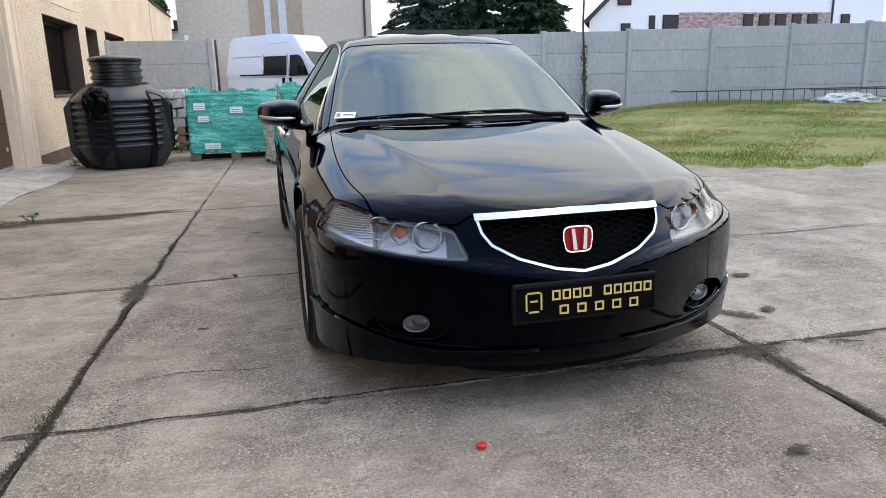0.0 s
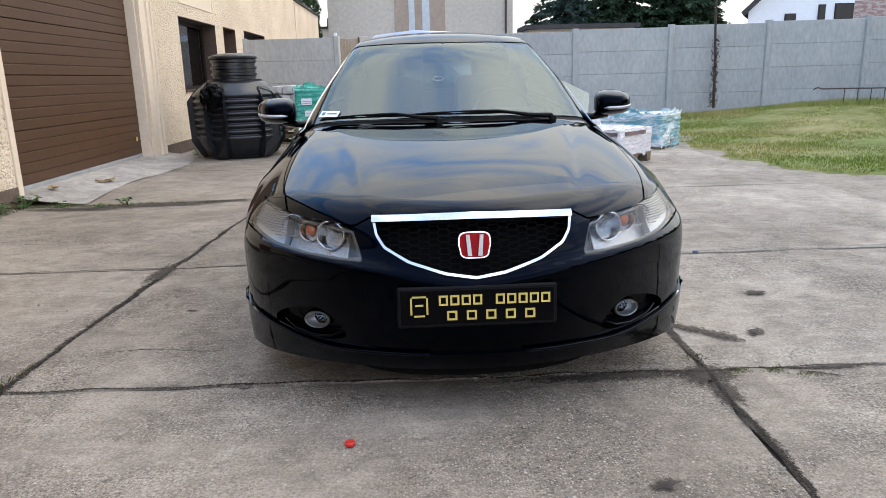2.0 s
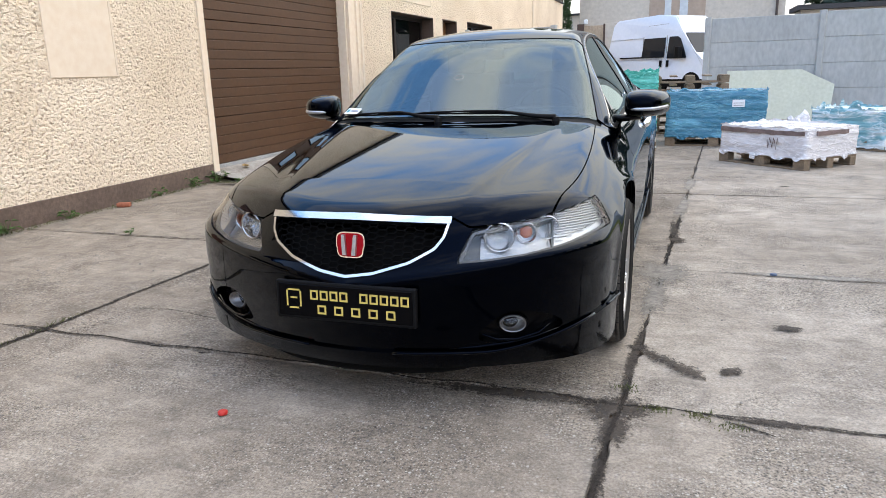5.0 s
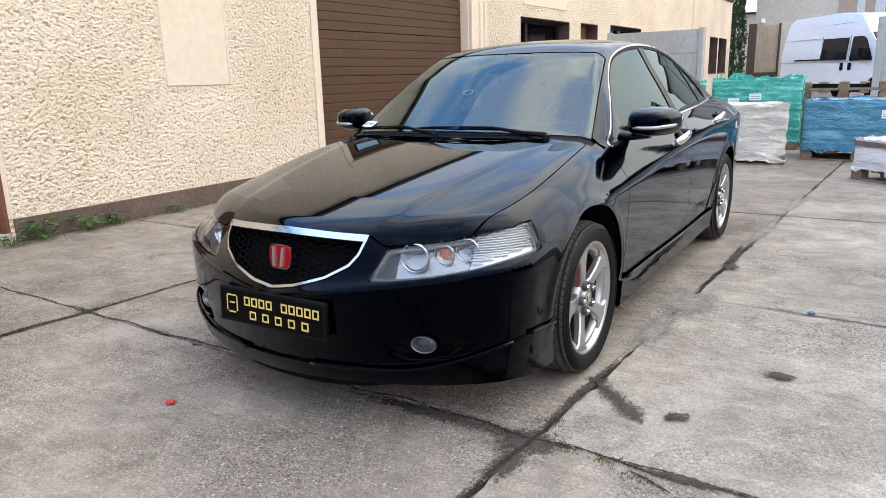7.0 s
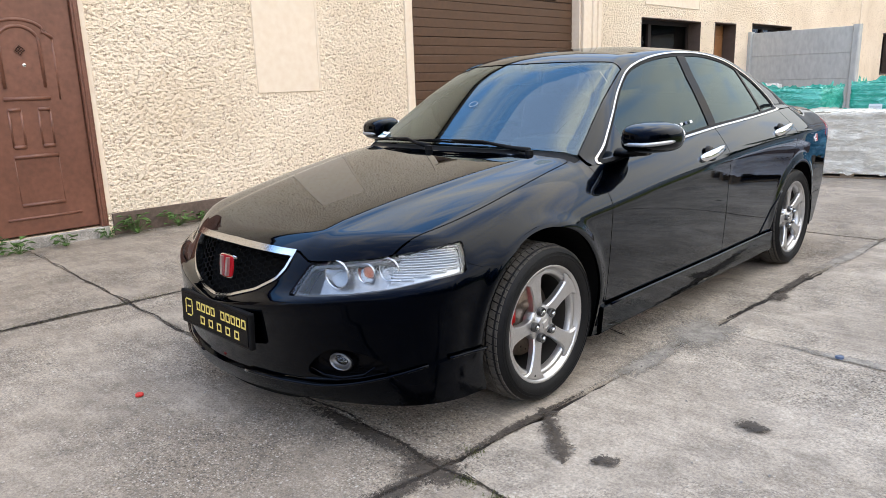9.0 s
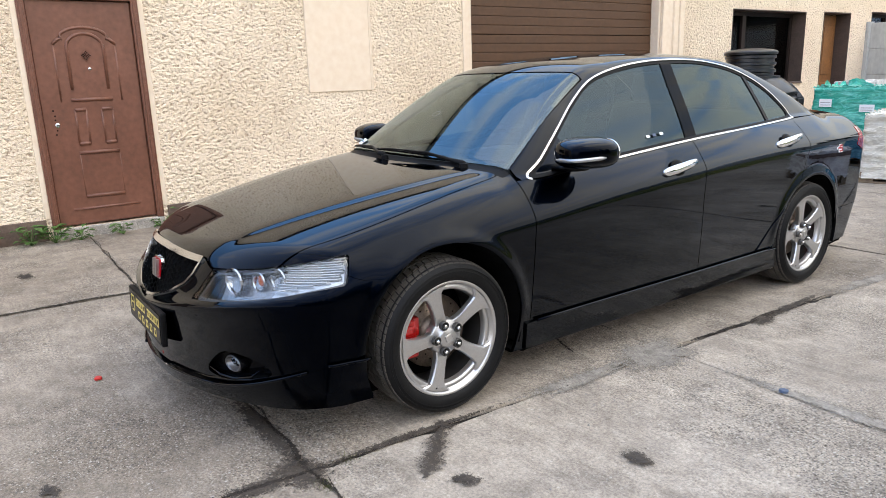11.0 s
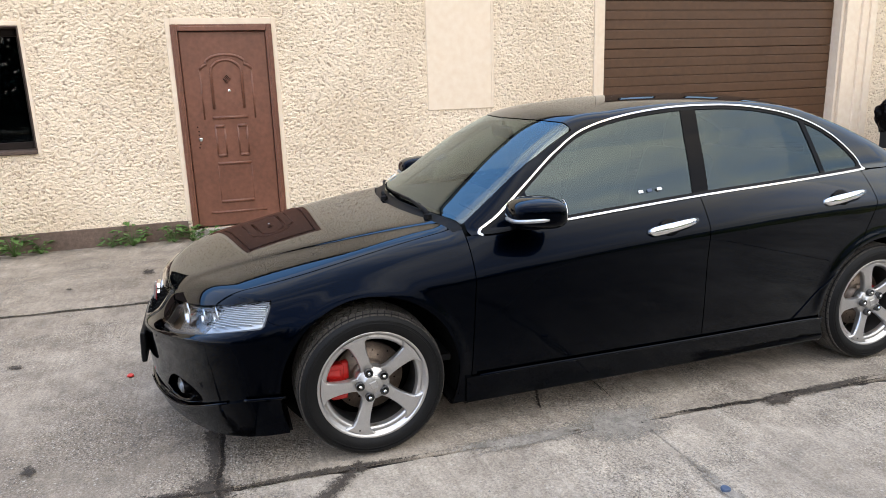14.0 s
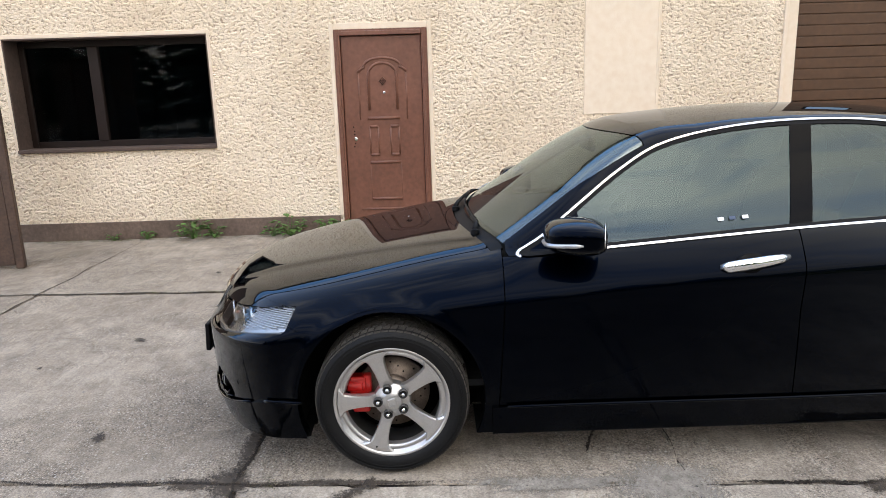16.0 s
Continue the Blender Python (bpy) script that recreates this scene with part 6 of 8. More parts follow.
# ---- wheels ----
def wheel():
    w = thing("wheel", 0, 0, 0, 0, "", "", "")
    for k in list(w.keys()):
        del w[k]
    R = 0.311
    tyre = lathe([(0.226, 0.000), (0.234, 0.010), (0.258, 0.020), (0.284, 0.018), (0.298, 0.006), (0.305, -0.006), (0.305, -0.194), (0.296, -0.212), (0.262, -0.222), (0.228, -0.212), (0.222, -0.205)], 72, "x")
    ty = part("tyre", tyre, M_TYRE, w, "black low-profile tyre with dusty tread", smooth=True)
    bm = bmesh.new()
    n = 64
    for row, (x0, x1) in enumerate(((-0.034, 0.006), (-0.086, -0.044), (-0.114, -0.092), (-0.164, -0.122), (-0.200, -0.172))):
        if row == 2:
            continue
        for i in range(n):
            a = 2 * math.pi * (i + 0.3 * (row % 2)) / n
            w2 = math.pi * R / n * 0.84
            sk = 0.010 * (1 if row < 2 else -1)
            vs = []
            for rr_, xx in ((0.296, x0), (0.296, x1), (R - (0.006 if row == 4 else 0), x0), (R - (0.010 if row == 0 else 0), x1)):
                shift = sk if xx == x1 else 0
                for t in (-w2, w2):
                    ang = a + (t + shift) / R
                    vs.append(bm.verts.new((xx, rr_ * math.cos(ang), rr_ * math.sin(ang))))
            b0, b1, b2, b3, t0, t1, t2, t3 = vs
            for f in ((t0, t1, t3, t2), (b0, t0, t2, b2), (b1, b3, t3, t1), (b0, b1, t1, t0), (b2, t2, t3, b3)):
                bm.faces.new(f)
    tr_ = part("tread", bm, M_TREAD, ty)
    tr_["kind"] = "stuff"
    tl = lathe([(0.300, -0.090), (R, -0.092), (R, -0.114), (0.300, -0.116)], 64, "x")
    part("centre_rib", tl, M_TREAD, ty)
    for r0 in (0.268, 0.280):
        tl = lathe([(r0, 0.0185), (r0 + 0.002, 0.0222), (r0 + 0.004, 0.0185)], 72, "x")
        part("sidewall_ring", tl, M_TYRE, ty, smooth=True)
    # rim barrel, its shade put into the colour, and lip
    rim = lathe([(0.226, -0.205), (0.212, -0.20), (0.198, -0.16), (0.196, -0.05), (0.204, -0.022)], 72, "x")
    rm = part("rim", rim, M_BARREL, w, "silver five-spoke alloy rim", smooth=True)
    lipb = lathe([(0.188, -0.040), (0.192, -0.020), (0.196, -0.014), (0.206, -0.011), (0.210, -0.016), (0.215, -0.014), (0.219, 0.002), (0.229, 0.0085), (0.2335, 0.006), (0.232, -0.004)], 72, "x")
    part("rim_lip", lipb, M_SILVER, rm, smooth=True)
    for k in range(5):
        bm = bmesh.new()
        secs = []
        for r, half, xo, th_ in ((0.040, 0.036, -0.022, 0.030), (0.066, 0.029, -0.018, 0.030), (0.090, 0.0245, -0.013, 0.030), (0.130, 0.0255, -0.008, 0.028), (0.165, 0.0300, -0.004, 0.026), (0.188, 0.0365, -0.001, 0.024), (0.203, 0.050, 0.001, 0.022), (0.217, 0.068, 0.001, 0.020)):
            prof = [(-half, xo - th_), (-half, xo - 0.007), (-half * 0.86, xo - 0.0005), (0.0, xo + 0.001), (half * 0.86, xo - 0.0005), (half, xo - 0.007), (half, xo - th_)]
            ring = []
            for t, x in prof:
                ang = math.atan2(t, r) if r > 0.19 else None
                if ang is not None:
                    ring.append(bm.verts.new((x, r * math.sin(t / r), r * math.cos(t / r))))
                else:
                    ring.append(bm.verts.new((x, t, r)))
            secs.append(ring)
        for a, b in zip(secs, secs[1:]):
            for i in range(6):
                bm.faces.new((a[i], a[i + 1], b[i + 1], b[i]))
        sp = part("spoke", bm, M_SILVER, rm)
        sp.matrix_basis = Matrix.Rotation(radians(72 * k), 4, "X")
        # lug wells share the barrel's painted shade
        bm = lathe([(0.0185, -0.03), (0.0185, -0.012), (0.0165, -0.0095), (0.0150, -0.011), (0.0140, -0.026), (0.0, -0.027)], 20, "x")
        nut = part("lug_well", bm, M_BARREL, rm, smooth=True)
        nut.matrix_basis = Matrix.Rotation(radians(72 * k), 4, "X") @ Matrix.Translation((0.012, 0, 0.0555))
        bm = lathe([(0.0095, -0.027), (0.0095, -0.012), (0.0075, -0.006), (0.0045, -0.003), (0.0, -0.0025)], 6, "x")
        nut2 = part("lug_nut", bm, M_CHROME, rm)
        nut2.matrix_basis = Matrix.Rotation(radians(72 * k), 4, "X") @ Matrix.Translation((0.012, 0, 0.0555))
    hub = lathe([(0.075, -0.055), (0.072, -0.024), (0.066, -0.018), (0.044, -0.016), (0.040, -0.006), (0.036, -0.003), (0.0, -0.001)], 40, "x")
    part("hub_cap", hub, M_SILVER, rm, "silver hub cap with a plain emblem", smooth=True)
    part("hub_emblem", boxbm(-0.002, 0.002, -0.016, 0.016, -0.015, 0.015, 0.004, 2), M_SILVER, rm)
    bm = lathe([(0.0045, 0.0), (0.0045, 0.03), (0.003, 0.034), (0.0, 0.034)], 8, "x")
    vv = part("valve", bm, M_BLACKPLASTIC, rm)
    vv.matrix_basis = Matrix.Rotation(radians(142), 4, "X") @ Matrix.Translation((-0.03, 0, 0.203))
    disc = lathe([(0.001, -0.075), (0.070, -0.075), (0.075, -0.100), (0.080, -0.104), (0.148, -0.104), (0.150, -0.116), (0.080, -0.118)], 48, "x")
    dsc = part("brake_disc", disc, M_STEEL, w, "drilled grey-brown brake disc", smooth=True)
    bm = bmesh.new()
    for k in range(24):
        a = 2 * math.pi * k / 24
        r = 0.098 + 0.016 * (k % 3)
        h_ = lathe([(0.004, -0.1035), (0.0, -0.1035)], 8, "x")
        bmesh.ops.translate(h_, verts=h_.verts, vec=(0, r * math.cos(a), r * math.sin(a)))
        me = bpy.data.meshes.new("tmp")
        h_.to_mesh(me)
        h_.free()
        bm.from_mesh(me)
        bpy.data.meshes.remove(me)
    part("disc_holes", bm, M_MATTE, dsc)["kind"] = "stuff"
    return w


def caliper(parent):
    """A red twin-block brake caliper in front of the hub."""
    c = part("caliper", boxbm(-0.125, -0.070, -0.175, -0.105, 0.004, 0.082, 0.010, 3), M_RED, parent, "bright red brake caliper")
    for q in ((-0.120, -0.062, -0.185, -0.118, 0.020, 0.062), (-0.12, -0.075, -0.118, -0.085, 0.010, 0.088), (-0.118, -0.070, -0.165, -0.095, -0.074, -0.020), (-0.115, -0.080, -0.130, -0.095, -0.03, 0.02)):
        part("caliper_block", boxbm(*q, 0.009, 3), M_RED, c)
    return c


w0 = wheel()
w0.name = "wheel"
placed = [(0.857, 0.0, 1, True, 18), (-0.857, 0.0, -1, True, 40), (0.848, 2.67, 1, False, 16), (-0.850, 2.67, -1, False, 25)]
for i, (x, y, s, front, turn) in enumerate(placed):
    wl_ = w0 if i == 0 else copy_thing(w0, Matrix())
    wl_.parent = CAR
    wl_.matrix_basis = pose(x, y, 0.311) @ (Matrix() if s > 0 else Matrix.Rotation(math.pi, 4, "Z")) @ Matrix.Rotation(radians(turn), 4, "X")
    wl_["label"] = "silver five-spoke wheel with a low-profile tyre"
for x, y, s, front, turn in placed:
    c = caliper(CAR)
    if front:
        c.matrix_basis = pose(x, y, 0.311) @ Matrix.Diagonal((s, 1, 1, 1))
    else:
        c.matrix_basis = pose(x, y, 0.311) @ Matrix.Diagonal((s, -0.6, 0.7, 1))

# ---- cabin ----
bm = bmesh.new()
box(bm, -0.66, 0.66, 0.36, 0.98, 0.60, 0.90, 0.06, 4)
box(bm, 0.16, 0.54, 0.62, 0.92, 0.86, 0.955, 0.05, 4)
part("dashboard", bm, M_CABIN, CAR, "black moulded dashboard", smooth=True)
bm = bmesh.new()
ringp = [(0.175 * math.cos(a), 0.175 * math.sin(a)) for a in np.linspace(0, 2 * math.pi, 33)]
tube(bm, [(0.34 + u, 0.98 + v * 0.42, 0.90 + v * 0.90) for u, v in ringp], 0.015, 8, caps=False)
box(bm, 0.26, 0.42, 0.955, 1.0, 0.86, 0.94, 0.015, 2)
for a in (0.2, math.pi - 0.2, -math.pi / 2):
    tube(bm, [(0.34, 0.98, 0.90), (0.34 + 0.17 * math.cos(a), 0.98 + 0.42 * 0.17 * math.sin(a), 0.90 + 0.90 * 0.17 * math.sin(a))], 0.016, 6)
part("steering_wheel", bm, M_CABIN, CAR, "black steering wheel", smooth=True)
for x in (-0.36, 0.36):
    bm = bmesh.new()
    box(bm, -0.25, 0.25, -0.26, 0.26, 0.38, 0.56, 0.06, 3)
    box(bm, -0.24, 0.24, -0.06, 0.08, 0.0, 0.66, 0.06, 3, m=pose(0, 0.30, 0.50, -18))
    box(bm, -0.13, 0.13, -0.05, 0.05, 0.0, 0.17, 0.045, 3, m=pose(0, 0.515, 1.12, -10))
    st_ = part("seat", bm, M_CABIN, CAR, "black front seat with headrest", smooth=True)
    st_.matrix_basis = pose(x, 1.28, 0)
bm = bmesh.new()
box(bm, -0.62, 0.62, 2.0, 2.5, 0.40, 0.58, 0.06, 3)
box(bm, -0.60, 0.60, -0.06, 0.08, 0.0, 0.55, 0.06, 3, m=pose(0, 2.52, 0.52, -22))
for x in (-0.36, 0.36):
    box(bm, -0.12, 0.12, -0.04, 0.04, 0.0, 0.12, 0.035, 2, m=pose(x, 2.74, 1.02, -15))
part("rear_seat", bm, M_CABIN, CAR, smooth=True)
part("parcel_shelf", boxbm(-0.55, 0.55, 2.70, 3.12, 0.96, 0.985), M_CABIN, CAR)
part("cabin_floor", boxbm(-0.70, 0.70, 0.3, 2.9, 0.30, 0.33), M_CABIN, CAR)
headliner = cutall(HULL, lambda x, y, z: 1.20 - z, lambda x, y, z: 1.02 + 0.44 * x**2 - y, lambda x, y, z: y - (2.50 - 0.25 * x**2), neg(lambda x, y, z: dlo(x, y, z) - 0.03))
panel("headliner", headliner, M_CABIN, CAR, off=-0.03, skirt=False)
bm = bmesh.new()
box(bm, -0.115, 0.115, -0.015, 0.015, -0.032, 0.032, 0.013, 3, m=pose(0.0, 0.945, 1.235, 10))
tube(bm, [(0, 0.95, 1.25), (0, 0.955, 1.31)], 0.012, 8)
part("rear_view_mirror", bm, M_CABIN, CAR, "black interior mirror", smooth=True)
# stickers and side emblem
stk = part("sticker", boxbm(-0.050, 0.050, -0.001, 0.001, -0.024, 0.024), M_WHITE, CAR, "white windscreen registration sticker with plain bars")
stk.matrix_basis = pose(-0.595, 0.478, 0.957, -57, 0, -22)
part("bar", boxbm(-0.012, 0.040, -0.0022, -0.0008, -0.004, 0.004), M_BLUECAP, stk)
part("bar", boxbm(-0.042, -0.024, -0.0022, -0.0008, -0.012, 0.012), M_TEAL, stk)
bm = bmesh.new()
tube(bm, [(0.026 * math.cos(a), 0.0, 0.020 * math.sin(a)) for a in np.linspace(0, 2 * math.pi, 25)], 0.0010, 5, caps=False)
ringmark = part("ring_mark", bm, M_GREYSEAL, CAR, "faint round sensor mark on the windscreen")
ringmark.matrix_basis = pose(-0.045, 0.609, 1.116, -57)
for k, (yy, mt) in enumerate(((1.32, M_WHITE), (1.365, M_BLUECAP), (1.415, M_WHITE))):
    bm = boxbm(-0.001, 0.001, -0.012, 0.012, -0.007, 0.007)
    o_ = part("sticker", bm, mt, CAR, "small sticker inside the door glass")
    o_.matrix_basis = pose(side_x(yy, 0.985) - 0.002, yy, 0.985 + 0.004 * k, 4, -27)
bm = bmesh.new()
for q in ((-0.020, 0.022, 0.010, 0.020), (-0.022, -0.012, 0.0, 0.012), (-0.020, 0.022, -0.005, 0.005), (0.012, 0.022, -0.015, 0.0), (-0.024, 0.020, -0.022, -0.012), (-0.050, -0.026, -0.002, 0.006)):
    box(bm, 0.0, 0.004, *q, 0.001)
sb = bmesh.new()
for q in ((-0.024, 0.026, 0.006, 0.024), (-0.026, -0.008, -0.004, 0.016), (-0.024, 0.026, -0.009, 0.009), (0.008, 0.026, -0.019, 0.004), (-0.028, 0.024, -0.026, -0.008), (-0.056, -0.028, -0.006, 0.010)):
    box(sb, -0.003, 0.0022, *q, 0.001)
eb = part("side_emblem", bm, M_BADGERED, CAR, "small red and silver side emblem")
eb.matrix_basis = pose(side_x(2.975, 0.80) + 0.001, 2.975, 0.80, 0, -7, 6)
part("emblem_edge", sb, M_WHITE, eb, "silver edge of the emblem")

# ---- lawn ----
def lawn_inside(x, y):
    """Negative on the lawn: its ragged edge runs up beside the pallets and along the sandy strip."""
    ex = np.interp(y, [7.0, 8.6, 10.6, 11.5, 16.5], [5.15, 5.2, 4.95, 5.3, 6.5])
    ey = np.interp(x, [4.5, 5.2, 6.0, 7.3, 9.0, 30.0], [7.9, 7.55, 7.25, 6.95, 6.8, 6.4])
    wob = 0.16 * np.sin(x * 3.1 + y * 2.3) + 0.10 * np.sin(x * 7.7 - y * 5.1) + 0.06 * np.sin(x * 15.0 + y * 13.0)
    return np.maximum(ex - x, ey - y) + wob


lx, ly = np.meshgrid(np.arange(4.5, 30.01, 0.16), np.arange(6.0, 20.01, 0.16))
lz = ground_height(lx, ly) + 0.03 + 0.012 * np.sin(lx * 2.7) * np.sin(ly * 3.3)
inside = lawn_inside(lx, ly)
lz = np.where(inside > -0.16, lz - np.clip((inside + 0.16) * 0.42, 0, 0.075), lz)
n_lx = lx.shape[1]
lawn_faces = []
for j in range(lx.shape[0] - 1):
    for i in range(n_lx - 1):
        if min(inside[j, i], inside[j, i + 1], inside[j + 1, i], inside[j + 1, i + 1]) < 0.10:
            a = j * n_lx + i
            lawn_faces.append((a, a + 1, a + n_lx + 1, a + n_lx))
lawn = link_mesh("lawn", np.stack([lx, ly, lz], -1).reshape(-1, 3), lawn_faces, M_GRASSGROUND, smooth=True)
tagged(lawn, "patchy green and straw-coloured lawn ground", "lawn", kind="structure")
rng = np.random.default_rng(5)
bv, bf = [], []
count = 0
while count < 120000:
    x, y = rng.uniform(4.7, 24), rng.uniform(6.3, 16.6)
    if y > 16.35 - 0.1 * (x - 4.6) or lawn_inside(np.array(x), np.array(y)) > 0.02 - 0.12 * rng.random():
        continue
    if rng.random() < (x - 14) / 14:
        continue
    z = float(ground_height(np.array(x), np.array(y))) + 0.025
    near_fence = y > 15.2 - 0.1 * (x - 4.6)
    h = rng.uniform(0.012, 0.036) * (3.0 if near_fence else 1.0) * (0.7 + 0.6 * math.sin(x * 1.3) * math.sin(y * 1.7) ** 2 + 0.3)
    a = rng.uniform(0, 2 * math.pi)
    w = 0.004 + 0.003 * rng.random()
    for k in range(2):
        a2 = a + rng.uniform(-1.2, 1.2)
        lean = rng.uniform(0.1, 0.6) * h
        b = len(bv)
        ox, oy = x + rng.uniform(-0.03, 0.03), y + rng.uniform(-0.03, 0.03)
        bv += [(ox - w * math.sin(a2), oy + w * math.cos(a2), z), (ox + w * math.sin(a2), oy - w * math.cos(a2), z), (ox + lean * math.cos(a2), oy + lean * math.sin(a2), z + h)]
        bf.append((b, b + 1, b + 2))
    count += 1
grass = link_mesh("grass", bv, bf, M_BLADE)
tagged(grass, "short uneven green grass with dry straw patches", "grass", kind="stuff")

# ---- yard paving: cast concrete slabs with dirty joints ----
JX = [(-3.03, 0.0), (-0.80, 0.047), (1.90, 0.052), (4.75, 0.02)]
JY = [(-5.2, 0), (-2.3, -0.01), (0.12, -0.02), (2.53, -0.018), (4.31, -0.01), (6.82, 0.01), (9.35, 0.0), (11.9, 0.0), (14.4, 0.0), (16.9, 0.0)]
pave = thing("pavement", 0, 0, 0, 0, "worn grey concrete slabs with dirt-filled joints", "paving", kind="structure")
fill = bmesh.new()
fill.faces.new([fill.verts.new(p) for p in ((-3.02, -5.3, -0.014), (4.58, -5.3, -0.014), (4.95, 17.0, -0.014), (-3.02, 17.0, -0.014))])
part("joint_fill", fill, M_DIRT, pave, "dark dirt packed in the joints")


def joint_point(i, j):
    (x0, kx), (y0, ky) = JX[i], JY[j]
    x = x0
    for _ in range(4):
        y = y0 + ky * x
        x = x0 + kx * (y - 2.5) if i else -3.016
    return Vector((x, y))


def slab(i, j):
    """One slab: ragged, worn edges set in from the joint lines, top a touch out of level."""
    c = [joint_point(i, j), joint_point(i + 1, j), joint_point(i + 1, j + 1), joint_point(i, j + 1)]
    rs = random.Random(100 * i + j)
    lift = rs.uniform(-0.003, 0.003)
    outline = []
    mid = (c[0] + c[1] + c[2] + c[3]) / 4
    for k in range(4):
        a, b = c[k], c[(k + 1) % 4]
        n = max(2, int((b - a).length / 0.045))
        inward = Vector((-(b - a).y, (b - a).x)).normalized()
        wide = 0.008 if k in (1, 3) else 0.004
        if i == 2 and (j, k) in ((3, 2), (4, 0)):
            wide = -0.002      # patched joint
        for q in range(n):
            t = (q + 0.5) / n
            p = a + (b - a) * t
            wob = noise.noise(Vector((p.x * 3.1, p.y * 3.1, 0.0))) * 0.010 + noise.noise(Vector((p.x * 11.0, p.y * 11.0, 4.0))) * 0.011 + noise.noise(Vector((p.x * 34.0, p.y * 34.0, 8.0))) * 0.005
            outline.append(p + inward * (wide + max(-0.006, wob) + (0.012 if rs.random() < 0.06 else 0)))
    bm = bmesh.new()
    top = [bm.verts.new((p.x + (mid - p).normalized().x * 0.005, p.y + (mid - p).normalized().y * 0.005, lift)) for p in outline]
    rim = [bm.verts.new((p.x, p.y, lift - 0.009)) for p in outline]
    low = [bm.verts.new((p.x, p.y, -0.05)) for p in outline]
    bm.faces.new(top)
    n = len(outline)
    for a, b in ((top, rim), (rim, low)):
        for q in range(n):
            bm.faces.new((b[q], b[(q + 1) % n], a[(q + 1) % n], a[q]))
    part("slab", bm, M_SLAB if i == 2 and j > 2 else M_SLABDARK, pave)


for i in range(len(JX) - 1):
    for j in range(len(JY) - 1):
        slab(i, j)

# paler apron sloping up to the garage threshold
bm = bmesh.new()
av = []
for y in np.linspace(6.86, 11.2, 23):
    row = []
    for x, z in ((-3.19, 0.095), (-3.0, 0.085), (-2.75, 0.045), (-2.45 + 0.08 * math.sin(y * 2.1), 0.009)):
        row.append(bm.verts.new((x, y, z + 0.004 * math.sin(y * 5 + x * 9))))
    av.append(row)
for a, b in zip(av, av[1:]):
    for k in range(3):
        bm.faces.new((a[k], a[k + 1], b[k + 1], b[k]))
part("apron", bm, M_APRON, pave, "pale concrete ramp at the garage door", smooth=True)


def cover_mesh(name, verts, faces, cover, mat):
    ob = link_mesh(name, verts, faces, mat, pave)
    at = ob.data.attributes.new("cover", "FLOAT", "POINT")
    at.data.foreach_set("value", cover)
    return ob


def blot(cx, cy, rx, ry, rot, seed, mat, name, z=0.0045):
    """A flat irregular stain or dirt patch on the slabs."""
    rs = random.Random(seed)
    z = z + 0.00012 * (seed % 14)
    n, ph = 72, rs.uniform(0, 50)
    verts, cover, faces = [(cx, cy, z)], [1.0], []
    for f, c in ((0.45, 0.85), (0.8, 0.45), (1.15, 0.0)):
        for k in range(n):
            a = 2 * math.pi * k / n
            r = f * (1 + 0.42 * noise.noise(Vector((math.cos(a) * 1.6 + ph, math.sin(a) * 1.6, 0))) + 0.25 * noise.noise(Vector((math.cos(a) * 5 + ph, math.sin(a) * 5, 3))))
            u, v = rx * r * math.cos(a), ry * r * math.sin(a)
            verts.append((cx + u * math.cos(rot) - v * math.sin(rot), cy + u * math.sin(rot) + v * math.cos(rot), z))
            cover.append(c)
    for k in range(n):
        j = (k + 1) % n
        faces.append((0, 1 + k, 1 + j))
        for q in range(2):
            faces.append((1 + q * n + k, 1 + (q + 1) * n + k, 1 + (q + 1) * n + j, 1 + q * n + j))
    return cover_mesh(name, verts, faces, cover, mat)


def ribbon(pts, width, seed, mat, name, z=0.0046):
    """A ragged dirt-filled crack along points."""
    z = z + 0.0001 * (seed % 9)
    path = []
    for (x0, y0), (x1, y1) in zip(pts, pts[1:]):
        n = max(2, int(math.hypot(x1 - x0, y1 - y0) / 0.03))
        path += [(x0 + (x1 - x0) * k / n, y0 + (y1 - y0) * k / n) for k in range(n)]
    path.append(pts[-1])
    verts, cover, faces = [], [], []
    for k, (x, y) in enumerate(path):
        x1, y1 = path[min(k + 1, len(path) - 1)]
        x0, y0 = path[max(k - 1, 0)]
        d = Vector((x1 - x0, y1 - y0)).normalized()
        end = min(1.0, 6 * min(k + 0.2, len(path) - 1 - k + 0.2) / len(path))
        wv = noise.noise(Vector((x * 4, y * 4, seed))) * 0.03
        w = 1.5 * width * end * (0.7 + 0.9 * abs(noise.noise(Vector((x * 11, y * 11, seed * 1.7)))))
        for s_, c in ((1, 0.0), (0, 0.9), (-1, 0.0)):
            verts.append((x - d.y * (wv + s_ * w), y + d.x * (wv + s_ * w), z))
            cover.append(c)
    for k in range(len(path) - 1):
        for q in range(2):
            i = 3 * k + q
            faces.append((i, i + 1, i + 4, i + 3))
    return cover_mesh(name, verts, faces, cover, mat)


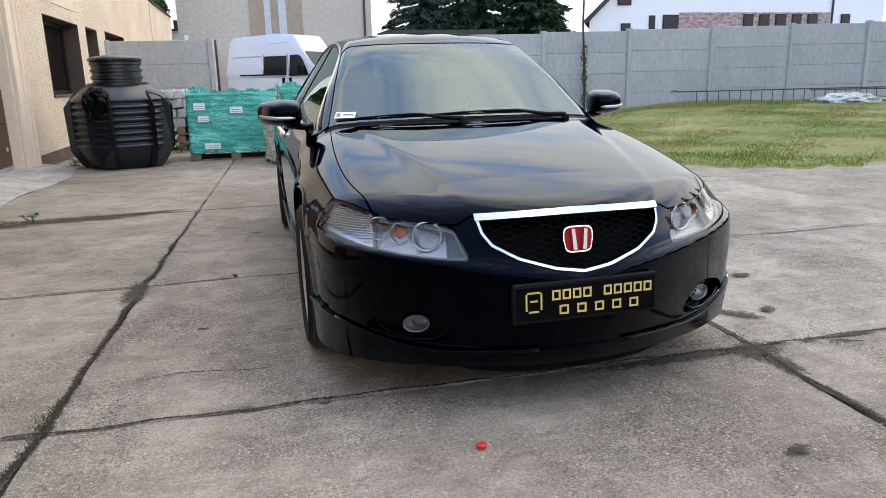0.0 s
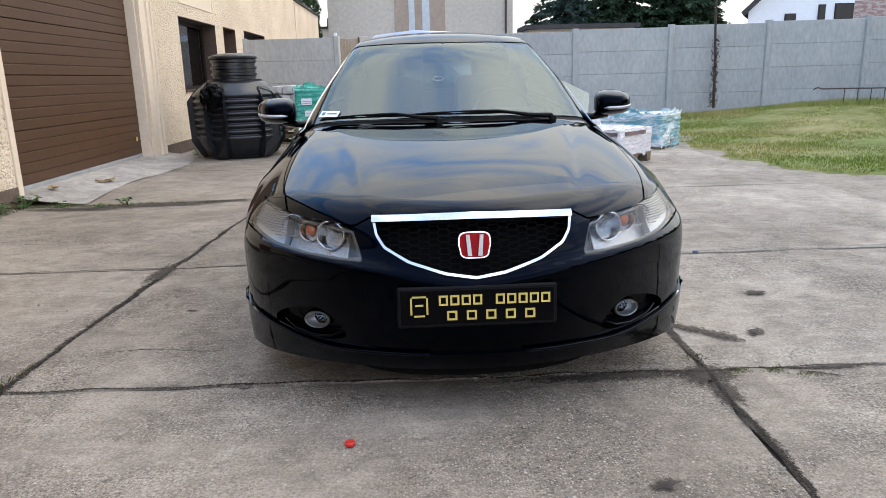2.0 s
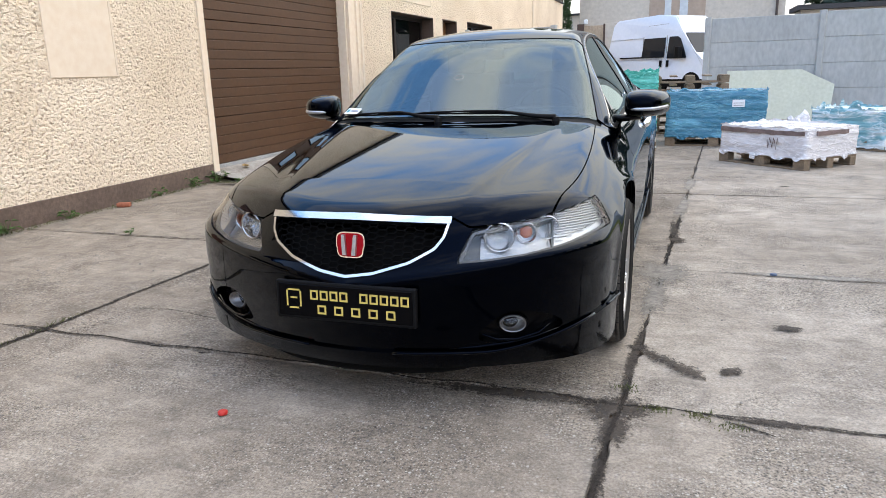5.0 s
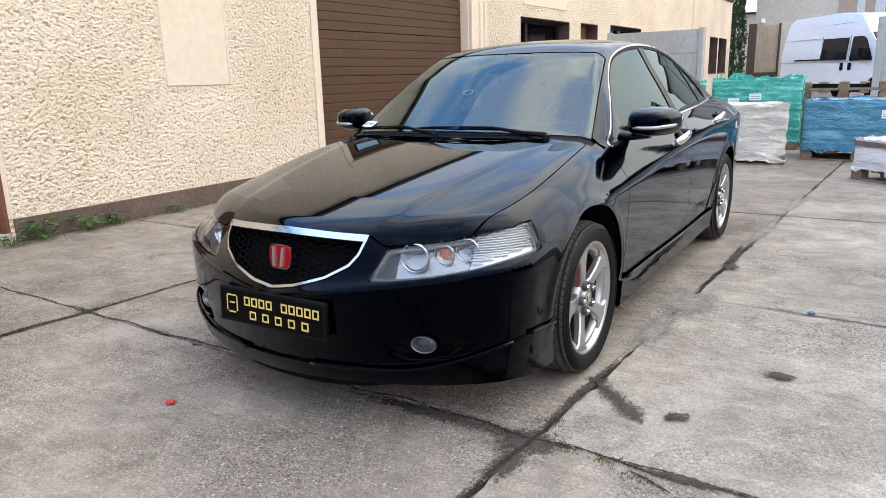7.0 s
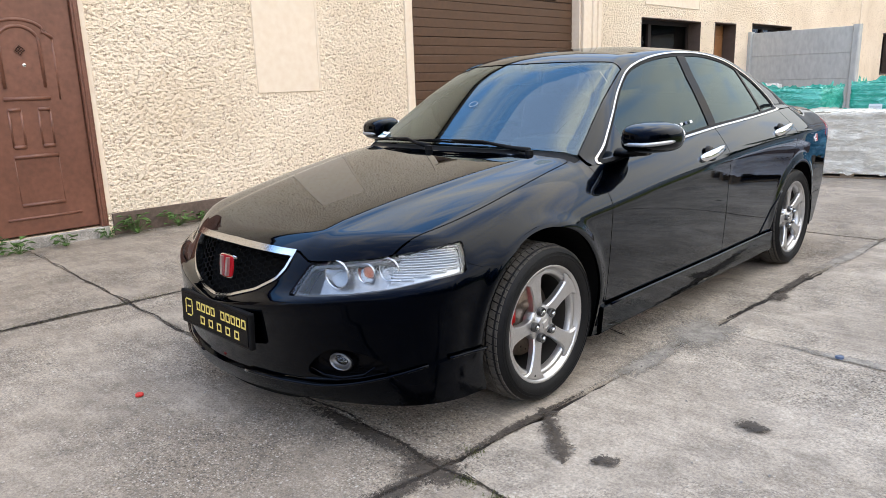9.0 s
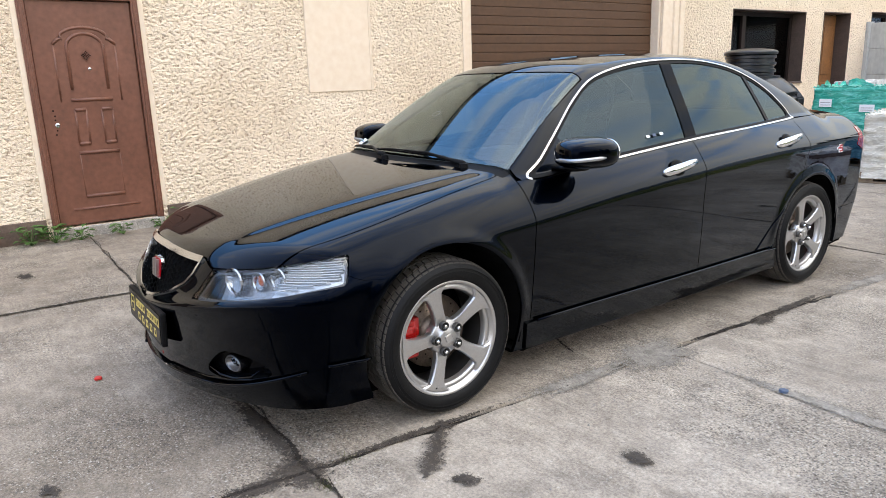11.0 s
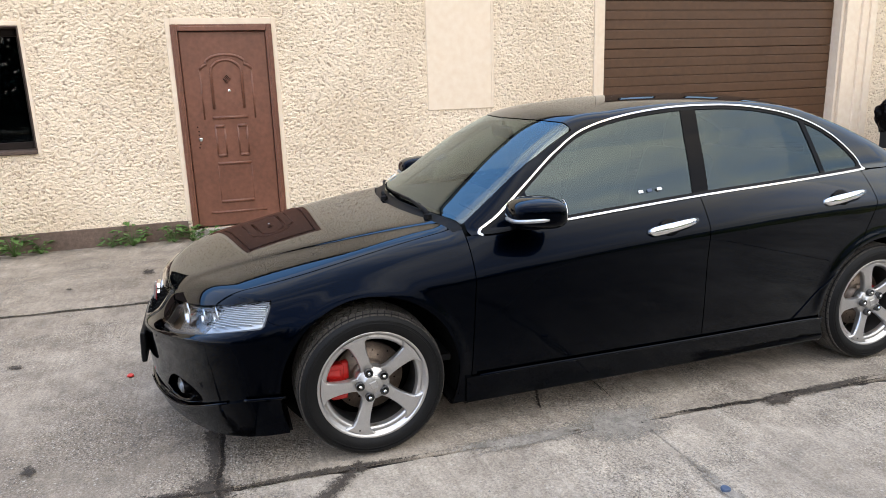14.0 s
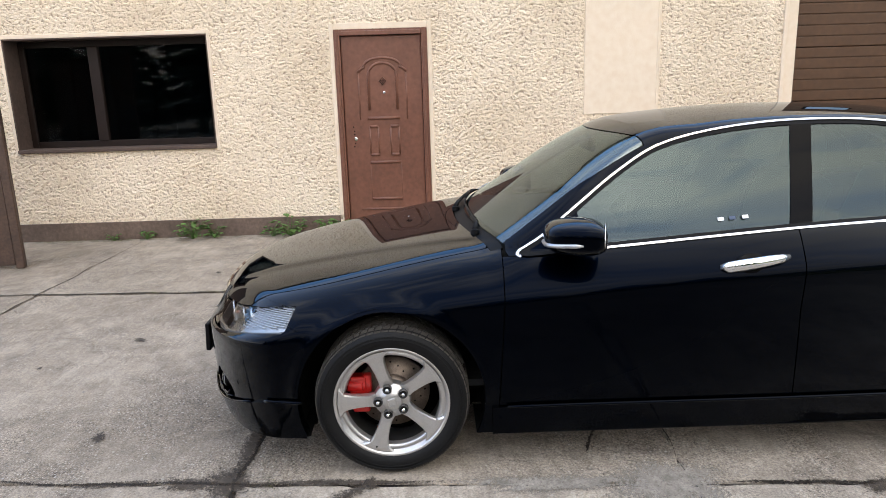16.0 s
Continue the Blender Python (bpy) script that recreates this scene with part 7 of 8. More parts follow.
for cx, cy, rx, ry, rot, sd in ((1.90, 2.46, 0.12, 0.10, 0.15, 1), (1.90, 2.31, 0.055, 0.14, -0.10, 2), (1.88, 2.02, 0.024, 0.20, 0.05, 3), (1.50, 2.475, 0.34, 0.045, 0.0, 4), (1.92, 2.90, 0.024, 0.36, -0.05, 5), (1.935, 3.03, 0.045, 0.035, 0.0, 6),
                               (-1.62, 6.72, 0.62, 0.10, 0.06, 7), (-1.05, 6.86, 0.34, 0.07, 0.1, 8), (-2.35, 6.62, 0.45, 0.10, -0.1, 9), (-0.74, 4.20, 0.07, 0.22, 0.0, 10), (2.38, 2.475, 0.15, 0.026, 0.0, 11), (2.04, 5.28, 0.035, 0.30, 0.05, 12), (2.06, 5.0, 0.05, 0.11, 0.3, 13)):
    blot(cx, cy, rx, ry, rot, sd, M_DAMP, "damp_stain")
for cx, cy, rx, ry, rot, sd in ((1.965, 3.75, 0.06, 0.36, -0.05, 61), (1.985, 4.22, 0.16, 0.22, 0.0, 62), (2.80, 4.282, 0.50, 0.045, 0.0, 63), (2.09, 6.2, 0.05, 0.5, -0.05, 64), (3.75, 4.275, 0.55, 0.045, 0.0, 65), (2.15, 7.4, 0.05, 0.45, -0.05, 66)):
    blot(cx, cy, rx, ry, rot, sd, M_PATCH, "mortar_patch", 0.0032)
for cx, cy, rx, ry, rot, sd in ((1.48, 1.745, 0.050, 0.026, 0.4, 21), (0.20, 1.41, 0.055, 0.030, 0.9, 22), (-1.75, 1.97, 0.10, 0.05, 0.2, 23), (-1.44, 1.41, 0.040, 0.02, 0.5, 24), (2.28, 2.87, 0.060, 0.035, 0.7, 25), (2.55, 3.41, 0.065, 0.04, 0.1, 26), (-0.34, 3.45, 0.03, 0.018, 0, 27), (-0.1, 5.6, 0.05, 0.02, 0, 28), (3.0, 7.4, 0.05, 0.03, 0, 29), (0.62, 1.0, 0.025, 0.012, 0, 30)):
    blot(cx, cy, rx, ry, rot, sd, M_PIT, "pit", 0.0048)
for pts, w, sd in (([(1.93, 2.52), (2.3, 2.47), (2.75, 2.50), (3.3, 2.42)], 0.007, 41), ([(1.53, 4.0), (1.62, 3.95), (1.74, 3.92)], 0.010, 42), ([(2.24, 2.455), (2.31, 2.42), (2.38, 2.375)], 0.008, 43), ([(-0.2, 4.33), (-0.22, 4.42)], 0.02, 44), ([(1.99, 4.47), (2.03, 4.9), (2.03, 5.3)], 0.014, 45), ([(-0.6, 2.9), (-0.4, 2.93), (0.0, 2.9)], 0.003, 47)):
    ribbon(pts, w, sd, M_CRACK, "crack")
ribbon([(1.93, 3.03), (2.03, 2.91), (2.11, 2.84), (2.19, 2.76)], 0.040, 71, M_DAMP, "damp_stain")
for j, (y0, ky) in enumerate(JY[2:6]):
    ribbon([(x, y0 + ky * x) for x in np.linspace(-2.9, 1.9 if j == 2 else 4.3, 30)], 0.008, 50 + j, M_CRACK, "joint_grime")
for (x0, kx), ya, yb, wd, sd in ((JX[1], -1.5, 6.6, 0.020, 56), (JX[2], -1.5, 3.4, 0.010, 57), (JX[2], 4.4, 5.7, 0.012, 58)):
    ribbon([(x0 + kx * (y - 2.5), y) for y in np.linspace(ya, yb, 40)], wd, sd, M_CRACK, "joint_grime")

# ---- prefabricated concrete fence ----
def concrete_fence(name, start, heading, bays, top0, rise, bottom, label, rows=4, first=0):
    f = thing(name, start[0], start[1], 0, math.degrees(heading), label, "fence")
    S = 2.15
    for i in range(bays + 1):
        zt = top0 + rise * (i + first)
        bm = bmesh.new()
        prism(bm, [(-0.065, -0.07), (0.065, -0.07), (0.065, 0.05), (0.045, 0.07), (-0.045, 0.07), (-0.065, 0.05)], lambda u, v, t: (i * S + u, -v, t), bottom, zt + 0.015)
        part("post", bm, M_FENCE, f)
    for i in range(bays):
        zt = top0 + rise * (i + first) - 0.01
        for r in range(rows):
            z1 = zt - r * 0.5
            bm = boxbm(i * S + 0.055, (i + 1) * S - 0.055, -0.025, 0.025, z1 - 0.496, z1 - 0.002, 0.006)
            box(bm, i * S + 0.055, (i + 1) * S - 0.055, -0.012, 0.012, z1 - 0.505, z1 - 0.45)
            part("panel", bm, M_FENCE, f)
    return f


concrete_fence("concrete_fence", (4.59 - 2.139, 16.53 + 0.2146), -0.10, 11, 2.105, 0.036, -0.05, "grey prefabricated concrete panel fence with posts", 5, -1)
stub = concrete_fence("concrete_fence", (-3.0, 17.02), -0.095, 1, 2.07, 0.0, -0.05, "short run of grey concrete fence panels by the building", 4)

# pole with ivy leaning at the fence
pole = thing("pole", 7.62, 15.93, 0.30, 0, "thin wooden pole wrapped in dry ivy", "pole")
bm = bmesh.new()
tube(bm, [(0.03, 0, 0), (0.0, 0, 1.0), (-0.06, 0, 2.0), (-0.03, 0, 3.3)], [0.035, 0.03, 0.025, 0.018], 8)
part("shaft", bm, M_BARK, pole)
bm = bmesh.new()
rs = random.Random(9)
for k in range(420):
    z = rs.uniform(0.0, 1.55) ** 1.0
    a = rs.uniform(0, 6.28)
    r = rs.uniform(0.03, 0.085)
    p = Vector((r * math.cos(a) - 0.01 * z, r * math.sin(a), z))
    q = [p + Vector((rs.uniform(-1, 1), rs.uniform(-1, 1), rs.uniform(-1, 1))) * 0.035 for _ in range(3)]
    bm.faces.new([bm.verts.new(v) for v in q])
iv = part("ivy", bm, M_RUST, pole, "dry brown ivy leaves")
iv["kind"] = "stuff"

# steel ladder-like rail lying against the fence
rail = thing("steel_rail", 9.7, 15.20, 0.34, -6, "dark rusty steel railing propped along the fence", "railing")
for z, x0, x1 in ((0.34, 0.0, 6.6), (0.30, 3.4, 6.6)):
    bm = bmesh.new()
    tube(bm, [(x0, -0.05, z), (x1, 0.0, z - 0.02)], 0.016, 6)
    part("bar", bm, M_RUST, rail)
for k in range(22):
    bm = bmesh.new()
    x = 0.45 + k * 0.28
    tube(bm, [(x, -0.06, 0.0), (x + 0.02, -0.03, 0.33)], 0.010, 5)
    part("rung", bm, M_RUST, rail)
bm = bmesh.new()
tube(bm, [(0.0, -0.05, 0.34), (-0.12, -0.06, 0.37), (-0.20, -0.06, 0.33)], 0.015, 6)
part("hook", bm, M_RUST, rail)
def crumpled(name, x, y, z, sx, sy, sz, seed, mat, label, category):
    bm = bmesh.new()
    bmesh.ops.create_icosphere(bm, subdivisions=4, radius=1.0)
    for v in bm.verts:
        n_ = noise.noise(v.co * 2.3 + Vector((seed, 0, 0))) * 0.35 + noise.noise(v.co * 6 + Vector((0, seed, 0))) * 0.16
        c = v.co * (1 + n_)
        v.co = Vector((c.x * sx, c.y * sy, max(-0.02, c.z * sz)))
    ob = part(name, bm, mat, None)
    ob.matrix_basis = pose(x, y, z)
    return tagged(ob, label, category)


crumpled("plastic_film", 13.95, 14.45, 0.27, 1.05, 0.5, 0.27, 3.0, M_CLEARFILM, "crumpled bundle of clear plastic film on the grass", "film")
crumpled("plastic_film", 3.50, 10.55, 0.0, 0.30, 0.26, 0.44, 8.0, M_WHITEFILM, "crumpled white plastic wrap between pallets", "film")


# ---- pallets of wrapped goods ----
def pallet_into(p, w, d, z=0.0):
    """A euro-type pallet: top boards, blocks and skids as parts of p."""
    for k in range(5):
        x0 = -w / 2 + k * (w - 0.12) / 4
        part("board", boxbm(x0, x0 + 0.12, -d / 2, d / 2, z + 0.100, z + 0.122, 0.003), M_PALLET, p)
    for yy in (-d / 2, -0.05, d / 2 - 0.10):
        part("skid", boxbm(-w / 2, w / 2, yy, yy + 0.10, z, z + 0.020, 0.003), M_PALLET, p)
        for xx in (-w / 2, -0.07, w / 2 - 0.14):
            part("block", boxbm(xx, xx + 0.14, yy, yy + 0.10, z + 0.020, z + 0.100, 0.004), M_PALLET, p)


def wrapped_pallet(name, x, y, rz, w, d, h, mat, label, layers=0.0, seed=0, labels=(), slump=0.012, lift=0.122, ruff=0.03):
    """A pallet with a square-edged load under creased stretch film: faint layer lines, folds and a ragged top edge."""
    p = thing(name, x, y, 0.0, rz, label, "pallet", "wrapped pallets in the yard")
    pallet_into(p, w, d)
    bm = bmesh.new()
    box(bm, -w / 2, w / 2, -d / 2, d / 2, lift, h)
    bmesh.ops.subdivide_edges(bm, edges=bm.edges, cuts=38, use_grid_fill=True)
    sh = Vector((seed * 3.7, seed * 1.9, seed * 2.3))
    for v in bm.verts:
        c = v.co.copy()
        fold = 1 - abs(noise.noise(Vector((c.x * 2.2 + c.z * 1.4, c.y * 2.2 - c.z * 1.1, c.z * 7.0)) + sh)) * 4
        fine = 1 - abs(noise.noise(Vector((c.x * 6, c.y * 6, c.z * 17)) + sh)) * 4
        soft = noise.noise(c * 2.4 + sh)
        out = Vector((1 if c.x > w / 2 - 1e-4 else -1 if c.x < -w / 2 + 1e-4 else 0, 1 if c.y > d / 2 - 1e-4 else -1 if c.y < -d / 2 + 1e-4 else 0, 0.7 if c.z > h - 1e-4 else 0))
        groove = 0.0
        if layers and not out.z:
            q = (c.z - lift) / layers
            groove = 0.007 * math.exp(-((q - round(q)) * layers / 0.014) ** 2)
        corner = 0.012 if out.x and out.y or out.z and (out.x or out.y) else 0.0
        v.co = c + out * (soft * slump + max(0.0, fold) * slump * 0.75 + max(0.0, fine) * slump * 0.4 - groove - corner)
    part("wrapped_load", bm, mat, p, smooth=True)
    rs_ = random.Random(seed)
    rim = [(-w / 2, -d / 2), (w / 2, -d / 2), (w / 2, d / 2), (-w / 2, d / 2), (-w / 2, -d / 2)]
    for z0, up, lean, n in ((h - 0.004, ruff, 0.010, 60), (lift + 0.02, -0.045, 0.020, 44)):
        bm = bmesh.new()
        for (ax, ay), (bx, by) in zip(rim, rim[1:]):
            nrm = Vector((by - ay, ax - bx, 0)).normalized()
            last = None
            for k in range(n + 1):
                f = k / n
                e = Vector((ax + (bx - ax) * f, ay + (by - ay) * f, z0)) + nrm * 0.006
                r = max(0.0, noise.noise(Vector((f * 9 + seed, ax * 3, ay * 3))) + 0.12) + 0.25 * rs_.random()
                tip = e + Vector((0, 0, up * r * 1.6)) + nrm * (lean * rs_.uniform(-0.4, 1.0))
                pair = (bm.verts.new(e), bm.verts.new(tip))
                if last:
                    bm.faces.new((last[0], pair[0], pair[1], last[1]))
                last = pair
        part("film_fringe", bm, mat, p)["kind"] = "stuff"
    for u, v, sw, sh in labels:
        st = part("paper_label", boxbm(u - sw / 2, u + sw / 2, -d / 2 - 0.024, -d / 2 - 0.020, v - sh / 2, v + sh / 2), M_WHITE, p, "white paper label with dark bars")
        for q in range(2):
            part("print_bar", boxbm(u - sw * 0.4, u + sw * 0.4, -d / 2 - 0.0255, -d / 2 - 0.0238, v - sh * 0.30 + q * sh * 0.30, v - sh * 0.30 + q * sh * 0.30 + sh * 0.09), M_GREYSEAL, st)
    return p


wrapped_pallet("wrapped_pallet", -0.36, 11.72, 0, 1.30, 0.95, 1.00, M_GREENFILM, "pallet of bricks wrapped in turquoise green film", 0.073, 1, ((-0.46, 0.80, 0.16, 0.10), (-0.42, 0.62, 0.15, 0.09), (0.06, 0.74, 0.18, 0.09), (-0.32, 0.22, 0.22, 0.09)), ruff=0.06)
wrapped_pallet("wrapped_pallet", 1.00, 12.60, 3, 1.24, 0.95, 1.04, M_GREENFILM, "pallet of bricks wrapped in turquoise green film", 0.073, 2, ((0.0, 0.78, 0.17, 0.10), (-0.3, 0.72, 0.16, 0.09)), ruff=0.07)
wrapped_pallet("wrapped_pallet", 0.889, 10.52, 14, 1.48, 0.90, 0.75, M_OLDFILM, "pallet of blocks wrapped in dusty off-white film", 0.31, 3, (), 0.020, 0.05, 0.025)
wrapped_pallet("wrapped_pallet", 2.50, 11.33, -4, 1.32, 0.85, 0.77, M_BLUEFILM, "pallet wrapped in blue stretch film", 0.13, 4, ((0.30, 0.60, 0.16, 0.10),), 0.012, ruff=0.03)
low = wrapped_pallet("wrapped_pallet", 3.20, 9.20, -45, 1.16, 0.86, 0.44, M_WHITEFILM, "low pallet of boards in torn whitish film", 0.0, 5, ((-0.08, 0.11, 0.07, 0.07),), 0.009, ruff=0.02)
for face, length, place in (("front", 1.12, lambda u, v, t: (u, -0.43 - t, v)), ("end", 0.82, lambda u, v, t: (0.58 + t, u, v))):
    bm = bmesh.new()
    n = 46
    for k in range(n):
        u0, u1 = -length / 2 + length * k / n, -length / 2 + length * (k + 1) / n
        q = [(u, z + 0.012 * noise.noise(Vector((u * 9, z * 40, length)))) for u, z in ((u0, 0.366), (u1, 0.366), (u1, 0.415), (u0, 0.415))]
        if face == "front" or noise.noise(Vector((u0 * 4, 7.1, 0.3))) > -0.05:
            prism(bm, q, place, 0.004, 0.017)
    part("soiled_edge", bm, M_SOILED, low, "brown soiled edge under the film")
bm = bmesh.new()
for u, s in ((0.12, 1.0), (0.17, 0.9), (0.22, 1.1)):
    tube(bm, [(u - 0.02, -0.446, 0.31), (u, -0.448, 0.31 - 0.10 * s), (u + 0.015, -0.447, 0.33), (u + 0.03, -0.448, 0.27)], 0.0035, 5)
part("scrawl", bm, M_SOILED, low, "dark scrawled mark")
wrapped_pallet("wrapped_pallet", 4.35, 10.98, -41, 1.02, 0.78, 0.51, M_CLEARBLUE, "low pallet in pale blue and clear film", 0.17, 6, (), 0.020, 0.03, 0.07)
wrapped_pallet("wrapped_pallet", -0.55, 13.6, 4, 1.1, 0.8, 0.60, M_GREENFILM, "pallet of bricks wrapped in turquoise green film", 0.073, 7)

# stack of empty pallets behind
st_p = thing("pallet_stack", 2.12, 13.2, 0, 2, "stack of weathered empty wooden pallets", "pallet stack")
for k in range(7):
    pallet_into(st_p, 1.2, 0.8, k * 0.140)

# granite setts on pallets behind the tank
setts_p = thing("stone_pile", -1.30, 13.55, 0, 0, "pile of rough grey granite blocks on wooden pallets", "stone pile")
pallet_into(setts_p, 0.9, 0.8, 0.0)
pallet_into(setts_p, 0.9, 0.8, 0.14)
pallet_into(setts_p, 0.9, 0.8, 0.28)
rs = random.Random(4)
for layer in range(4):
    for ix in range(5 - (layer == 3) * 2):
        for iy in range(3):
            a = 0.085
            bm = boxbm(-a, a, -a * 1.2, a * 1.2, -0.075, 0.075, 0.018, 1)
            for v in bm.verts:
                v.co += Vector([rs.uniform(-0.010, 0.010) for _ in range(3)])
            ob = part("stone", bm, M_STONE, setts_p)
            ob.matrix_basis = pose(-0.37 + ix * 0.185 + rs.uniform(-0.02, 0.02) + 0.05 * (layer % 2), -0.26 + iy * 0.25, 0.405 + 0.078 + layer * 0.158, rs.uniform(-6, 6), rs.uniform(-6, 6), rs.uniform(-15, 15))

# pale board leaning on the fence
bd = thing("board", 3.85, 16.15, 0.0, -5, "pale cream sheet board leaning against the fence", "board")
bm = bmesh.new()
prism(bm, [(-1.0, 0.0), (0.95, 0.0), (1.0, 0.68), (0.40, 0.98), (-1.0, 0.98)], lambda u, v, t: (u, t + 0.16 * v, v), -0.012, 0.0)
part("sheet", bm, M_PALEBOARD, bd)


# ---- black plastic tank ----
def tank():
    t = thing("septic_tank", -1.86, 11.10, 0.0, 12, "black ribbed polyethylene septic tank with a domed neck", "tank")
    prof = [(0.26, 0.0), (0.44, 0.004), (0.50, 0.05), (0.60, 0.24), (0.635, 0.30)]
    for k in range(7):
        z = 0.30 + k * 0.088
        prof += [(0.640, z + 0.008), (0.648, z + 0.025), (0.640, z + 0.042), (0.610, z + 0.056), (0.606, z + 0.067), (0.610, z + 0.078)]
    prof += [(0.640, 0.925), (0.63, 0.955), (0.55, 1.03), (0.47, 1.10), (0.42, 1.135), (0.38, 1.14)]
    part("vessel", lathe(prof, 64), M_TANK, t, smooth=True)
    neck = [(0.385, 1.13), (0.40, 1.14), (0.40, 1.165), (0.33, 1.172)]
    for k in range(3):
        z = 1.18 + k * 0.095
        neck += [(0.315, z), (0.315, z + 0.03), (0.338, z + 0.04), (0.338, z + 0.075), (0.315, z + 0.085)]
    neck += [(0.315, 1.47)]
    part("neck", lathe(neck, 56), M_TANK, t)
    part("lid", lathe([(0.315, 1.455), (0.352, 1.46), (0.355, 1.49), (0.340, 1.505), (0.28, 1.525), (0.12, 1.545), (0.0, 1.548)], 56), M_TANK, t, "ribbed black lid")
    for a in (-27, 45, 117, 189, 261):
        bm = bmesh.new()
        prism(bm, [(-0.10, 0.0), (0.10, 0.0), (0.16, 0.25), (0.16, 0.90), (0.13, 1.05), (0.08, 1.12), (-0.08, 1.12), (-0.13, 1.05), (-0.16, 0.90), (-0.16, 0.25)], lambda u, v, d: (u, -0.605 - d * (1 - 0.9 * max(0, v - 0.90) / 0.22) + 0.55 * max(0, v - 0.98) - 0.0 + 0.16 * max(0, 0.28 - v) / 0.28, v * 0.93 + 0.02), 0.0, 0.12)
        bmesh.ops.bevel(bm, geom=bm.edges[:], offset=0.018, segments=2, affect="EDGES")
        r = part("rib_plate", bm, M_TANK, t)
        r.matrix_basis = pose(0, 0, 0, 0, 0, a)
    for k in range(10):
        bm = boxbm(-0.016, 0.016, 0.40, 0.60, -0.012, 0.020, 0.006)
        r = part("shoulder_rib", bm, M_TANK, t)
        r.matrix_basis = pose(0, 0, 1.005, 0, 0, k * 36 + 10) @ pose(0, 0, 0.29, -32) @ pose(0, 0, -0.0)
    bm = lathe([(0.075, 0.0), (0.085, 0.02), (0.075, 0.16), (0.085, 0.17), (0.085, 0.20), (0.0, 0.205)], 24, "y")
    pipe = part("inlet_pipe", bm, M_TANK, t, "short black inlet stub")
    pipe.matrix_basis = pose(-0.28, -0.52, 0.93, 0, 0, -27) @ Matrix.Diagonal((1, -1, 1, 1))
    bm = bmesh.new()
    bmesh.ops.create_icosphere(bm, subdivisions=4, radius=1.0)
    for v in bm.verts:
        n_ = noise.noise(v.co * 2.0) * 0.30 + noise.noise(v.co * 5) * 0.10
        v.co = Vector((v.co.x * 0.15, v.co.y * 0.12, v.co.z * (0.15 if v.co.z > 0 else 0.22))) * (1 + n_)
    bag = part("plastic_bag", bm, M_GLOSSBLACK, t, "crumpled black bag tied over the inlet")
    bag.matrix_basis = pose(-0.33, -0.67, 0.96, 0, 0, -27)
    return t


tank()


